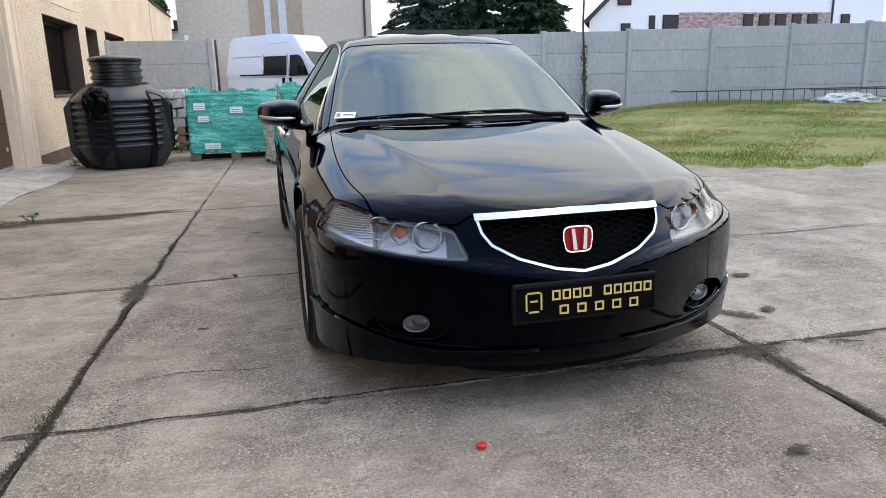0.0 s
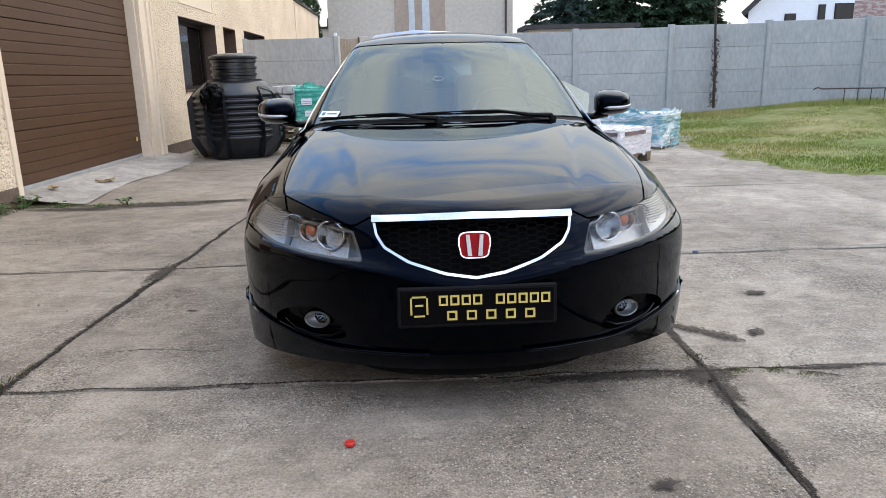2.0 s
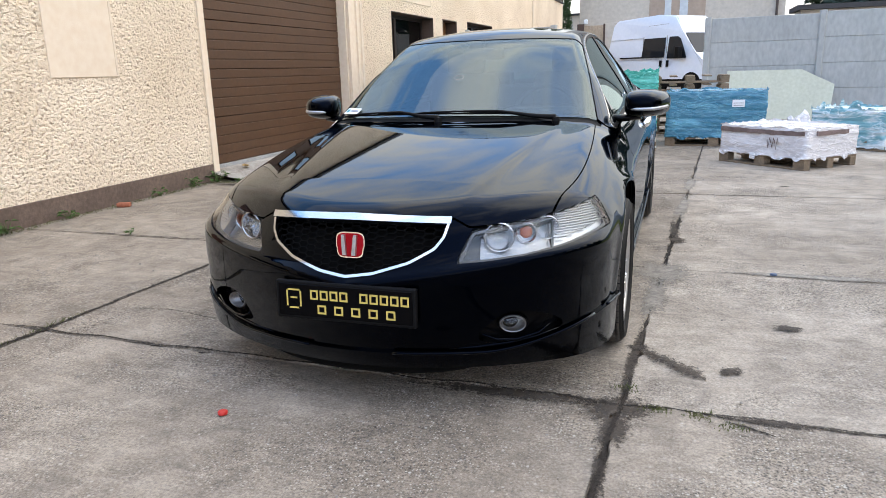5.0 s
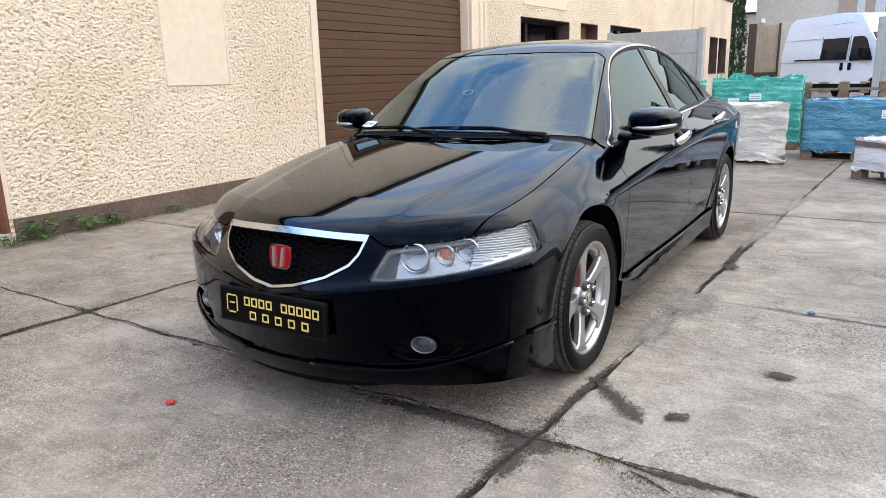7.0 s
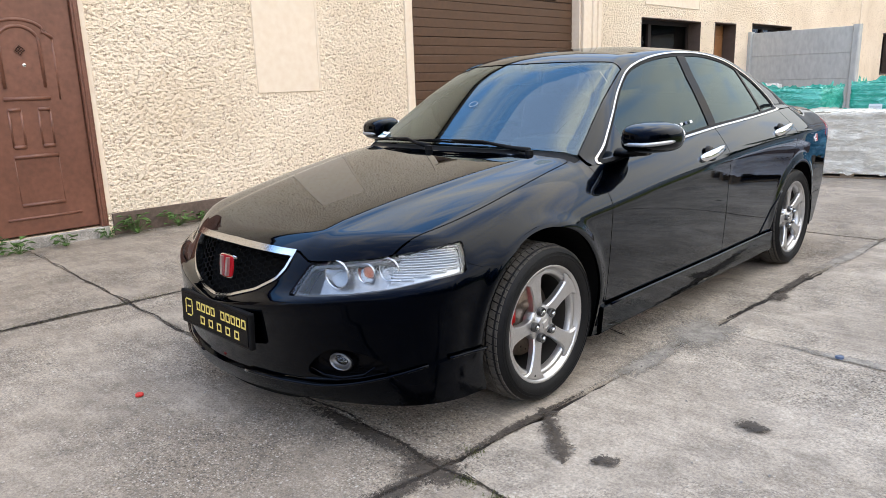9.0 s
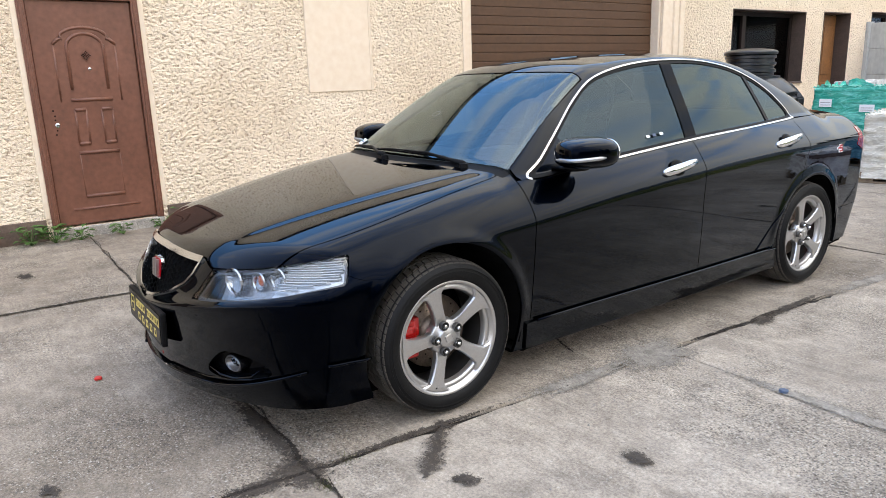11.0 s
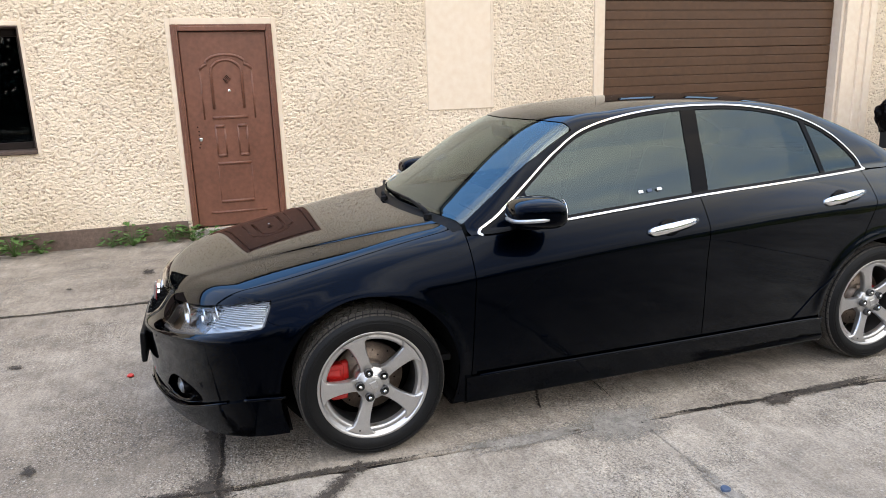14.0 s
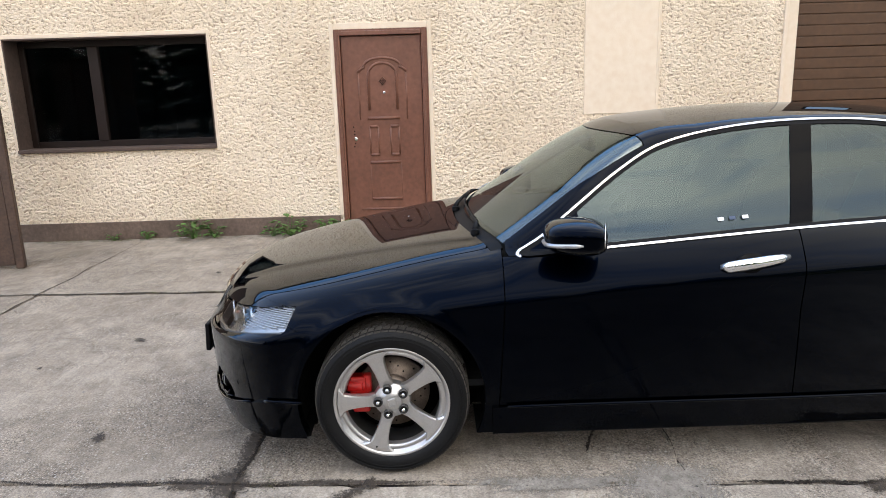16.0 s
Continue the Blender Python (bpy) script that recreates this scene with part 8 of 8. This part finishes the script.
# ---- white high-roof van ----
def van():
    v = thing("van", -0.384, 31.32, 0.0, -42.6, "white high-roof panel van parked behind the yard", "van")
    L, W2, H = 5.4, 1.0, 2.52
    prof = [(0.0, 0.45), (0.02, 1.6), (0.14, 2.70), (0.34, 2.88), (2.6, 2.96), (3.45, 2.88), (3.88, 2.30), (4.55, 1.50), (5.05, 1.20), (5.32, 0.98), (5.38, 0.55), (5.30, 0.36), (0.05, 0.36)]
    bm = bmesh.new()
    def yof(z, o):
        inn = 0.0 if z < 1.2 else 0.14 * ((z - 1.2) / 1.3) ** 1.3
        return W2 - inn - o
    left = [bm.verts.new((x, -yof(z, 0.0), z)) for x, z in prof]
    right = [bm.verts.new((x, yof(z, 0.0), z)) for x, z in prof]
    bm.faces.new(left)
    bm.faces.new(right[::-1])
    for i in range(len(prof)):
        j = (i + 1) % len(prof)
        bm.faces.new((left[j], left[i], right[i], right[j]))
    bmesh.ops.bevel(bm, geom=bm.edges[:], offset=0.05, segments=3, affect="EDGES")
    body = part("body", bm, M_VAN, v)
    def on_side(poly, mat, name, label="", off=0.012, thick=0.02, par=None):
        for s in (-1, 1):
            bm = bmesh.new()
            prism(bm, poly, lambda x, z, d: (x, s * (yof(z, 0.0) + d), z), -thick, off)
            part(name, bm, mat, par or v, label)
    on_side([(1.94, 1.40), (3.08, 1.40), (3.08, 2.12), (2.00, 2.12)], M_DARKPANE, "side_window", "dark side window")
    on_side([(3.24, 1.36), (4.16, 1.36), (4.10, 1.52), (3.80, 2.06), (3.66, 2.14), (3.27, 2.14)], M_DARKPANE, "door_window", "dark cab door window")
    on_side([(0.74, 1.40), (1.94, 1.40), (1.94, 1.45), (0.74, 1.45)], M_BLACKPLASTIC, "slide_rail", "", 0.014)
    # thin grey strip paints the shade in the roof groove
    on_side([(2.15, 2.57), (3.15, 2.60), (3.15, 2.615), (2.15, 2.585)], M_GREYSEAL, "roof_groove_shade", "", 0.006)
    for hx in (2.90, 3.24):
        on_side([(hx, 1.06), (hx + 0.09, 1.06), (hx + 0.09, 1.30), (hx, 1.30)], M_BLACKPLASTIC, "handle", "", 0.03)
    for gx_ in (3.145, 1.93):
        on_side([(gx_, 0.45), (gx_ + 0.010, 0.45), (gx_ + 0.010, 2.2), (gx_, 2.2)], M_GREYSEAL, "door_gap", "", 0.004)
    # creases are grey strips that paint their shade on the white body
    on_side([(0.1, 2.12), (1.93, 2.14), (1.93, 2.150), (0.1, 2.130)], M_GREYSEAL, "body_crease_shade", "", 0.003)
    on_side([(0.02, 1.34), (3.14, 1.34), (3.14, 1.35), (0.02, 1.35)], M_GREYSEAL, "body_crease_shade", "", 0.003)
    on_side([(0.0, 0.34), (5.2, 0.34), (5.2, 0.56), (4.9, 0.62), (0.0, 0.60)], M_BLACKPLASTIC, "sill_trim", "grey-black lower trim", 0.012)
    bm = bmesh.new()
    a = [(3.93, -0.82, 2.24), (3.93, 0.82, 2.24), (4.51, 0.91, 1.55), (4.51, -0.91, 1.55)]
    vs = [bm.verts.new((x + 0.020, y, z + 0.015)) for x, y, z in a] + [bm.verts.new((x - 0.03, y, z - 0.02)) for x, y, z in a]
    for f in ((0, 1, 2, 3), (7, 6, 5, 4), (0, 4, 5, 1), (1, 5, 6, 2), (2, 6, 7, 3), (3, 7, 4, 0)):
        bm.faces.new([vs[k] for k in f])
    part("windscreen", bm, M_DARKPANE, v, "dark windscreen")
    for s in (-1, 1):
        part("mirror", boxbm(3.86, 4.06, s * 1.18 - 0.12, s * 1.18 + 0.12, 1.38, 1.78, 0.04, 2), M_BLACKPLASTIC, v, "tall black door mirror")
        part("headlight", boxbm(4.95, 5.20, s * 0.80 - 0.14, s * 0.80 + 0.14, 1.00, 1.22, 0.05, 2), M_CHROME, v, "clear headlamp")
        part("bumper_corner", boxbm(4.9, 5.42, s * 0.72 - 0.26, s * 0.72 + 0.26, 0.34, 0.66, 0.06, 2), M_BLACKPLASTIC, v)
        for x in (1.0, 4.46):
            on = lathe([(0.18, -0.10), (0.33, -0.10), (0.345, -0.06), (0.345, 0.08), (0.33, 0.10), (0.20, 0.10), (0.19, 0.06), (0.0, 0.05)], 32, "y")
            wv = part("wheel", on, M_TYRE, v, "dark van wheel")
            wv.matrix_basis = pose(x, s * 0.93, 0.345) @ Matrix.Diagonal((1, s, 1, 1))
            arch_bm = lathe([(0.0, 0.0), (0.44, 0.0), (0.44, 0.02), (0.0, 0.02)], 32, "y")
            ar = part("wheel_arch", arch_bm, M_BLACKPLASTIC, v)
            ar.matrix_basis = pose(x, s * 0.998, 0.42) @ Matrix.Diagonal((1, s, 1, 1))


van()

# ---- neighbours beyond the yard ----
def plain_house(name, x0, x1, y0, y1, h, mat, label):
    b = thing(name, 0, 0, 0, 0, label, "building")
    part("wall", boxbm(x0, x1, y0, y1, 0, h), mat, b)
    return b


b2 = plain_house("apartment_block", -3.55, 6.5, 40.0, 50.0, 9.5, M_BEIGE, "beige rendered block with a tan band and a downpipe")
part("band", boxbm(0.05, 2.80, 39.96, 39.995, 0, 9.3), M_TAN, b2, "tan painted band")
part("light_strip", boxbm(0.82, 1.14, 39.93, 39.958, 0, 9.3), M_PALESTRIP, b2, "pale vertical strip")
part("light_strip", boxbm(1.55, 1.95, 39.93, 39.958, 0, 9.3), M_PALESTRIP, b2, "pale vertical strip")
bm = bmesh.new()
tube(bm, [(6.12, 39.93, 0), (6.12, 39.93, 9.5)], 0.06, 8)
part("downpipe", bm, M_RUST, b2, "dark downpipe")
part("roof", boxbm(-3.8, 6.8, 39.7, 50.3, 9.5, 9.75), M_ROOF, b2)
part("ledge", boxbm(-3.58, 6.52, 39.90, 39.995, 3.05, 3.15), M_BEIGE, b2)
vent = part("wall_vent", boxbm(-3.3, -3.1, 39.9, 39.99, 3.35, 3.6, 0.03), M_WHITE, b2)

shed = thing("timber_screen", -2.35, 33.0, 0, 0, "brown timber screen fence beyond the yard", "fence")
for k in range(6):
    part("board", boxbm(k * 0.14, k * 0.14 + 0.135, 0, 0.03, 1.03, 2.90, 0.004), M_SCREEN, shed)
part("post", boxbm(-0.30, 0.0, -0.05, 0.08, 0, 2.98, 0.008), M_DARKWOOD, shed)
part("post", boxbm(0.84, 0.92, -0.05, 0.08, 0, 2.96, 0.008), M_DARKWOOD, shed)
part("base_board", boxbm(0.0, 0.84, -0.01, 0.05, 0.0, 1.03, 0.006), M_DARKWOOD, shed)
part("wall", boxbm(0.92, 3.4, 0.0, 0.2, 0.0, 2.98, 0.01), M_BEIGE, shed, "low beige wall beside the screen")

far = plain_house("far_house", -6.5, -3.9, 47.0, 53.0, 4.3, M_SMOOTH, "small cream house far behind the workshop")
part("roof", boxbm(-6.7, -3.75, 46.8, 53.2, 4.3, 4.42, 0.01), M_ROOF, far)
part("chimney", boxbm(-4.5, -4.15, 48.0, 48.35, 4.42, 5.0), M_ROOF, far, "dark chimney")

house = thing("white_house", 0, 45.0, 0, 0, "white rendered house with a brick band and dark windows", "house")
part("wall", boxbm(28.6, 46.0, 0.0, 9.0, 0, 7.2), M_WHITEWALL, house)
part("brick_band", boxbm(28.58, 41.2, -0.03, -0.002, 3.2, 5.16), M_BRICK, house, "weathered brick cladding band")
for x0, x1 in ((33.85, 34.65), (35.15, 35.98), (36.5, 37.4), (37.9, 38.7), (39.25, 40.1), (42.2, 42.95)):
    wv = part("window", boxbm(x0, x1, -0.10, -0.032 if x1 < 42 else -0.004, 3.9, 5.05), M_FRAMEBROWN, house, "narrow dark window")
    part("pane", boxbm(x0 + 0.07, x1 - 0.07, -0.108, -0.098, 3.97, 4.98), M_DARKPANE, wv)
bm = bmesh.new()
tube(bm, [(41.35, -0.08, 0), (41.35, -0.08, 7.2)], 0.07, 8)
part("downpipe", bm, M_ROOF, house)
bm = bmesh.new()
prism(bm, [(21.9, 0.0), (28.6, 0.0), (28.6, 8.6), (27.0, 9.6), (21.9, 4.9)], lambda x, z, t: (x + 0.6 * max(0.0, t), t, z), -0.2, 8.8)
part("gable_wall", bm, M_WHITEWALL, house)
bm = bmesh.new()
prism(bm, [(21.35, 4.35), (27.2, 9.75), (27.2, 10.05), (21.2, 4.55)], lambda x, z, t: (x + 0.6 * max(0.0, t), t, z), -0.7, 9.0)
part("roof", bm, M_ROOF, house, "dark overhanging gable roof")
for x0, x1, z0, z1 in ((24.2, 24.9, 3.7, 4.45), (26.3, 26.75, 3.7, 4.95), (27.35, 28.55, 3.5, 5.0), (23.9, 24.9, 5.6, 6.4)):
    wv = part("window", boxbm(x0, x1, -0.27, -0.202, z0, z1), M_FRAMEBROWN, house, "dark window in the gable")
    part("pane", boxbm(x0 + 0.06, x1 - 0.06, -0.278, -0.268, z0 + 0.06, z1 - 0.06), M_DARKPANE, wv)

low = plain_house("low_shed", 6.7, 12.0, 36.0, 38.0, 3.3, M_BEIGE, "low grey outbuilding behind the fence")
part("roof", boxbm(6.5, 12.2, 35.6, 38.4, 3.3, 3.5), M_ROOF, low)


# ---- trees ----
def conifer(x, y, h, r, seed, mat, label, z0=0.0, droop=0.25, layers=26, dens=1.0, sharp=1.0):
    """A spruce: tapered trunk, whorls of drooping limbs, each carrying many small needle sprays."""
    rs = random.Random(seed)
    t = thing("spruce_tree", x, y, z0, 0, label, "tree", "conifers beyond the fence")
    bm = bmesh.new()
    tube(bm, [(0, 0, 0), (0.03, 0, h * 0.5), (0, 0, h * 0.98)], [0.035 * h * 0.6, 0.02 * h * 0.6, 0.01], 8)
    limbs = []
    for k in range(layers):
        f = (k + rs.uniform(0, 0.6)) / layers
        z = h * (0.10 + 0.88 * f)
        ln = r * (1 - f) ** sharp * rs.uniform(0.75, 1.12) + 0.08
        n = max(4, int(9 * (1 - f) + 4))
        a0 = rs.uniform(0, 6.28)
        for q in range(n):
            a = a0 + 2 * math.pi * q / n + rs.uniform(-0.25, 0.25)
            l2 = ln * rs.uniform(0.7, 1.15)
            tip = Vector((l2 * math.cos(a), l2 * math.sin(a), z - droop * l2 + 0.10 * l2 * rs.random()))
            limbs.append((Vector((0, 0, z)), tip))
            if f < 0.8:
                tube(bm, [(0, 0, z), tuple((Vector((0, 0, z)) * 0.4 + tip * 0.6)), tuple(tip)], [0.02, 0.012, 0.004], 4, caps=False)
    part("trunk", bm, M_BARK, t)
    vs, fs = [], []
    for a, b in limbs:
        d = b - a
        n = max(5, int(d.length * 26 * dens))
        side = d.cross(Vector((0, 0, 1))).normalized()
        for k in range(n):
            s = (0.12 + 0.9 * (k + rs.random()) / n)
            p = a + d * s
            w = 0.16 * d.length * (1.1 - s) + 0.10
            p = p + side * rs.uniform(-1, 1) * w + Vector((0, 0, rs.uniform(-0.14, 0.05)))
            o = (d.normalized() * rs.uniform(0.3, 1.0) + side * rs.uniform(-1, 1) + Vector((0, 0, rs.uniform(-0.7, 0.3)))).normalized()
            c = o.cross(Vector((rs.uniform(-1, 1), rs.uniform(-1, 1), rs.uniform(-0.3, 1)))).normalized()
            sz = rs.uniform(0.14, 0.30)
            i = len(vs)
            vs += [p - c * sz * 0.32, p + c * sz * 0.32, p + o * sz + c * sz * 0.10, p + o * sz * 1.25]
            fs += [(i, i + 1, i + 2), (i, i + 2, i + 3)]
    cr = link_mesh("crown", vs, fs, mat, t)
    cr["kind"] = "stuff"
    return t


conifer(10.7, 45.5, 13.4, 3.2, 11, M_BLUENEEDLE, "tall blue-green spruce with layered limbs", layers=36, dens=1.7)
conifer(14.4, 46.5, 15.0, 4.4, 12, M_NEEDLE, "tall dark green spruce with drooping limbs", layers=40, dens=1.6, droop=0.35)
conifer(17.8, 45.0, 13.0, 4.0, 13, M_NEEDLE, "tall dark green spruce with drooping limbs", layers=40, dens=1.6, droop=0.3)
conifer(8.55, 45.0, 5.0, 0.55, 14, M_NEEDLE, "slim young conifer behind the fence", layers=20, dens=1.6)
conifer(20.8, 50.0, 9.0, 3.0, 15, M_NEEDLE, "dark green spruce with drooping limbs", layers=30, dens=1.2)

# unseen spruce row, added east of the yard to darken the car's side reflections
for k, (x, y, h) in enumerate(((18.0, -15.0, 7.5), (18.6, -12.0, 8.4), (17.8, -9.2, 7.2), (18.5, -6.3, 8.8), (18.1, -3.6, 7.6), (18.8, -0.8, 8.2), (18.0, 2.0, 7.0), (18.4, 4.8, 8.6), (17.9, 7.4, 7.4), (18.3, 9.9, 6.2))):
    conifer(x, y, h, 2.1, 40 + k, M_NEEDLE, "dark green spruce in an unseen row added for the car's reflections", layers=24, dens=0.9, droop=0.3)


def thuja(x, y, h, r, seed):
    rs = random.Random(seed)
    t = thing("thuja_tree", x, y, 0, 0, "dense dark green thuja column beside the building", "tree", "thujas behind the workshop")
    bm = bmesh.new()
    tube(bm, [(0, 0, 0), (0, 0, h * 0.9)], [0.09, 0.02], 7)
    part("trunk", bm, M_BARK, t)
    vs, fs = [], []
    for k in range(5200):
        f = rs.random() ** 0.8
        z = h * (0.03 + 0.97 * f)
        rad = r * (1 - f ** 2.6) * (0.72 + 0.30 * noise.noise(Vector((z * 1.6, seed, 0)))) + 0.05
        a = rs.uniform(0, 6.28)
        rad *= rs.uniform(0.6, 1.08) + 0.14 * math.sin(a * 5 + z * 3)
        p = Vector((rad * math.cos(a), rad * math.sin(a), z))
        o = Vector((math.cos(a) * 0.5 + rs.uniform(-0.4, 0.4), math.sin(a) * 0.5 + rs.uniform(-0.4, 0.4), rs.uniform(0.2, 1))).normalized()
        c = o.cross(Vector((rs.uniform(-1, 1), rs.uniform(-1, 1), rs.uniform(-1, 1)))).normalized()
        sz = rs.uniform(0.07, 0.17)
        i = len(vs)
        vs += [p - c * sz * 0.4, p + c * sz * 0.4, p + o * sz]
        fs.append((i, i + 1, i + 2))
    cr = link_mesh("crown", vs, fs, M_HEDGE, t)
    cr["kind"] = "stuff"


for k, (x, y, h, r) in enumerate(((-4.25, 38.6, 7.2, 0.62), (-5.2, 38.9, 7.6, 1.0), (-6.6, 38.6, 7.4, 1.0))):
    thuja(x, y, h, r, 30 + k)

# ---- weeds and small litter ----
def weed(x, y, z, s, seed):
    rs = random.Random(seed)
    w = thing("weed", x, y, z, rs.uniform(0, 360), "green leafy weed at the foot of the wall", "weed", "weeds along the wall")
    bm = bmesh.new()
    for k in range(int(26 * s)):
        a = rs.uniform(0, 6.28)
        r0, hh = rs.uniform(0.01, 0.10) * s, rs.uniform(0.03, 0.13) * s
        p = Vector((r0 * math.cos(a), r0 * math.sin(a), hh))
        o = Vector((math.cos(a), math.sin(a), rs.uniform(-0.3, 0.5))).normalized()
        c = o.cross(Vector((0, 0, 1))).normalized()
        l, wd = rs.uniform(0.04, 0.085) * s ** 0.5, rs.uniform(0.016, 0.032) * s ** 0.5
        m_ = p + o * l * 0.5 + Vector((0, 0, 0.008))
        q = [p, m_ + c * wd, p + o * l - Vector((0, 0, 0.01)), m_ - c * wd]
        bm.faces.new([bm.verts.new(v) for v in q])
        tube(bm, [(0, 0, 0), tuple(p)], 0.0018, 3, caps=False)
    part("leaves", bm, M_WEED, w)


for k, (x, y, s) in enumerate(((-2.90, 0.70, 1.6), (-2.92, 0.92, 0.9), (-2.90, 1.74, 1.5), (-2.92, 1.55, 0.8), (-2.90, 2.12, 1.3), (-2.86, 2.30, 1.2), (-2.84, 2.50, 0.9), (-2.86, 2.85, 0.8), (-2.9, 3.20, 0.7), (-2.90, 3.46, 1.3), (-2.92, 3.85, 1.2), (-2.93, 4.15, 0.8), (-2.92, 4.75, 0.6), (-2.93, 5.9, 0.6), (-2.95, 6.45, 0.8), (-2.9, 6.8, 0.9), (-2.55, 6.75, 0.5), (-1.95, 6.78, 0.6), (-2.2, 6.7, 0.4), (-2.93, 0.2, 0.7), (-2.93, -0.15, 0.5), (-1.92, 4.36, 0.3), (-2.6, 11.3, 0.9), (-1.3, 12.9, 1.2))):
    weed(x, y, 0.0, s, 60 + k)


def mossy(pts, n, spread, seed, tall=1.0):
    rs = random.Random(seed)
    vs, fs = [], []
    for k in range(n):
        t = rs.random() * (len(pts) - 1)
        i = int(t)
        f = t - i
        x = pts[i][0] + (pts[i + 1][0] - pts[i][0]) * f + rs.gauss(0, spread)
        y = pts[i][1] + (pts[i + 1][1] - pts[i][1]) * f + rs.gauss(0, spread)
        a, l = rs.uniform(0, 6.28), rs.uniform(0.008, 0.028) * tall
        b = len(vs)
        vs += [(x - 0.003, y, -0.004), (x + 0.003, y, -0.004), (x + l * math.cos(a) * 0.7, y + l * math.sin(a) * 0.7, l)]
        fs.append((b, b + 1, b + 2))
    ob = link_mesh("moss", vs, fs, M_MOSS)
    tagged(ob, "thin grass and moss growing in the joint", "moss", kind="stuff")


mossy([(-2.94, -1.0), (-2.94, 2.2)], 800, 0.035, 1)
mossy([(-2.94, 3.3), (-2.94, 6.9)], 900, 0.035, 2)
mossy([(-2.95, 6.80), (-1.0, 6.83)], 700, 0.025, 3)
mossy([(-0.88, 1.0), (-0.80, 2.8)], 260, 0.012, 4)
for mx, my, count in ((1.91, 2.63, 60), (2.02, 2.48, 110), (2.16, 2.47, 120), (2.27, 2.42, 90)):
    mossy([(mx - 0.03, my), (mx + 0.03, my)], count, 0.016, count, 0.5)
mossy([(-2.6, 10.9), (-1.4, 12.8)], 500, 0.12, 6)


def cap(x, y, r, mat, label):
    c = thing("bottle_cap", x, y, 0.003, 30, label, "cap")
    bm = lathe([(0.0, 0.010), (r * 0.8, 0.011), (r, 0.008), (r, 0.0), (r * 0.88, 0.0), (r * 0.85, 0.006), (0.0, 0.007)], 20)
    for v in bm.verts:
        v.co.x *= 1.0 + 0.15 * math.sin(v.co.y * 90)
    part("cap_shell", bm, mat, c)


cap(0.578, 2.045, 0.017, M_REDCAP, "broken red plastic cap on the concrete")
cap(2.579, 4.275, 0.018, M_BLUECAP, "dusty blue plastic cap on the concrete")
for x, y, z, a, sd in ((-2.75, 8.15, 0.052, 20, 1), (-2.70, 8.25, 0.045, 80, 2), (-2.95, 7.45, 0.085, 140, 3)):
    lf = thing("dry_leaf", x, y, z, a, "curled yellow-brown dry leaf", "leaf")
    bm = bmesh.new()
    grid = []
    for u in np.linspace(-1, 1, 9):
        grid.append([bm.verts.new((u * 0.075, v * 0.045 * (1 - u * u) ** 0.5 if abs(u) < 1 else 0, 0.006 + 0.016 * u * u + 0.012 * abs(v))) for v in (-1, -0.5, 0, 0.5, 1)])
    for p, q in zip(grid, grid[1:]):
        for k in range(4):
            bm.faces.new((p[k], p[k + 1], q[k + 1], q[k]))
    part("blade", bm, M_LEAFBROWN, lf)
brk = part("brick_piece", boxbm(-0.06, 0.06, -0.035, 0.035, 0.0, 0.04, 0.010, 2), material("red_brick_piece", (0.38, 0.13, 0.07), 0.9, var=0.4, scale=20, bump=0.4), None)
brk.matrix_basis = pose(-2.86, 5.32, 0.0, 0, 0, 25)
tagged(brk, "broken piece of red brick by the wall", "brick")
rs = random.Random(77)
pv, pf = [], []
for k in range(900):
    x, y = rs.uniform(-2.8, 4.5), rs.uniform(0.2, 9)
    s = rs.uniform(0.002, 0.007) * (1.6 if rs.random() < 0.08 else 1)
    b = len(pv)
    a = rs.uniform(0, 6.28)
    for q in range(4):
        pv.append((x + s * math.cos(a + q * 1.571) * rs.uniform(0.7, 1.2), y + s * math.sin(a + q * 1.571) * rs.uniform(0.7, 1.2), 0.002))
    pv.append((x, y, 0.003 + s * 0.9))
    pf += [(b, b + 1, b + 4), (b + 1, b + 2, b + 4), (b + 2, b + 3, b + 4), (b + 3, b, b + 4)]
grit = link_mesh("grit", pv, pf, M_GRIT)
tagged(grit, "loose grit and small stones scattered on the concrete", "grit", kind="stuff")
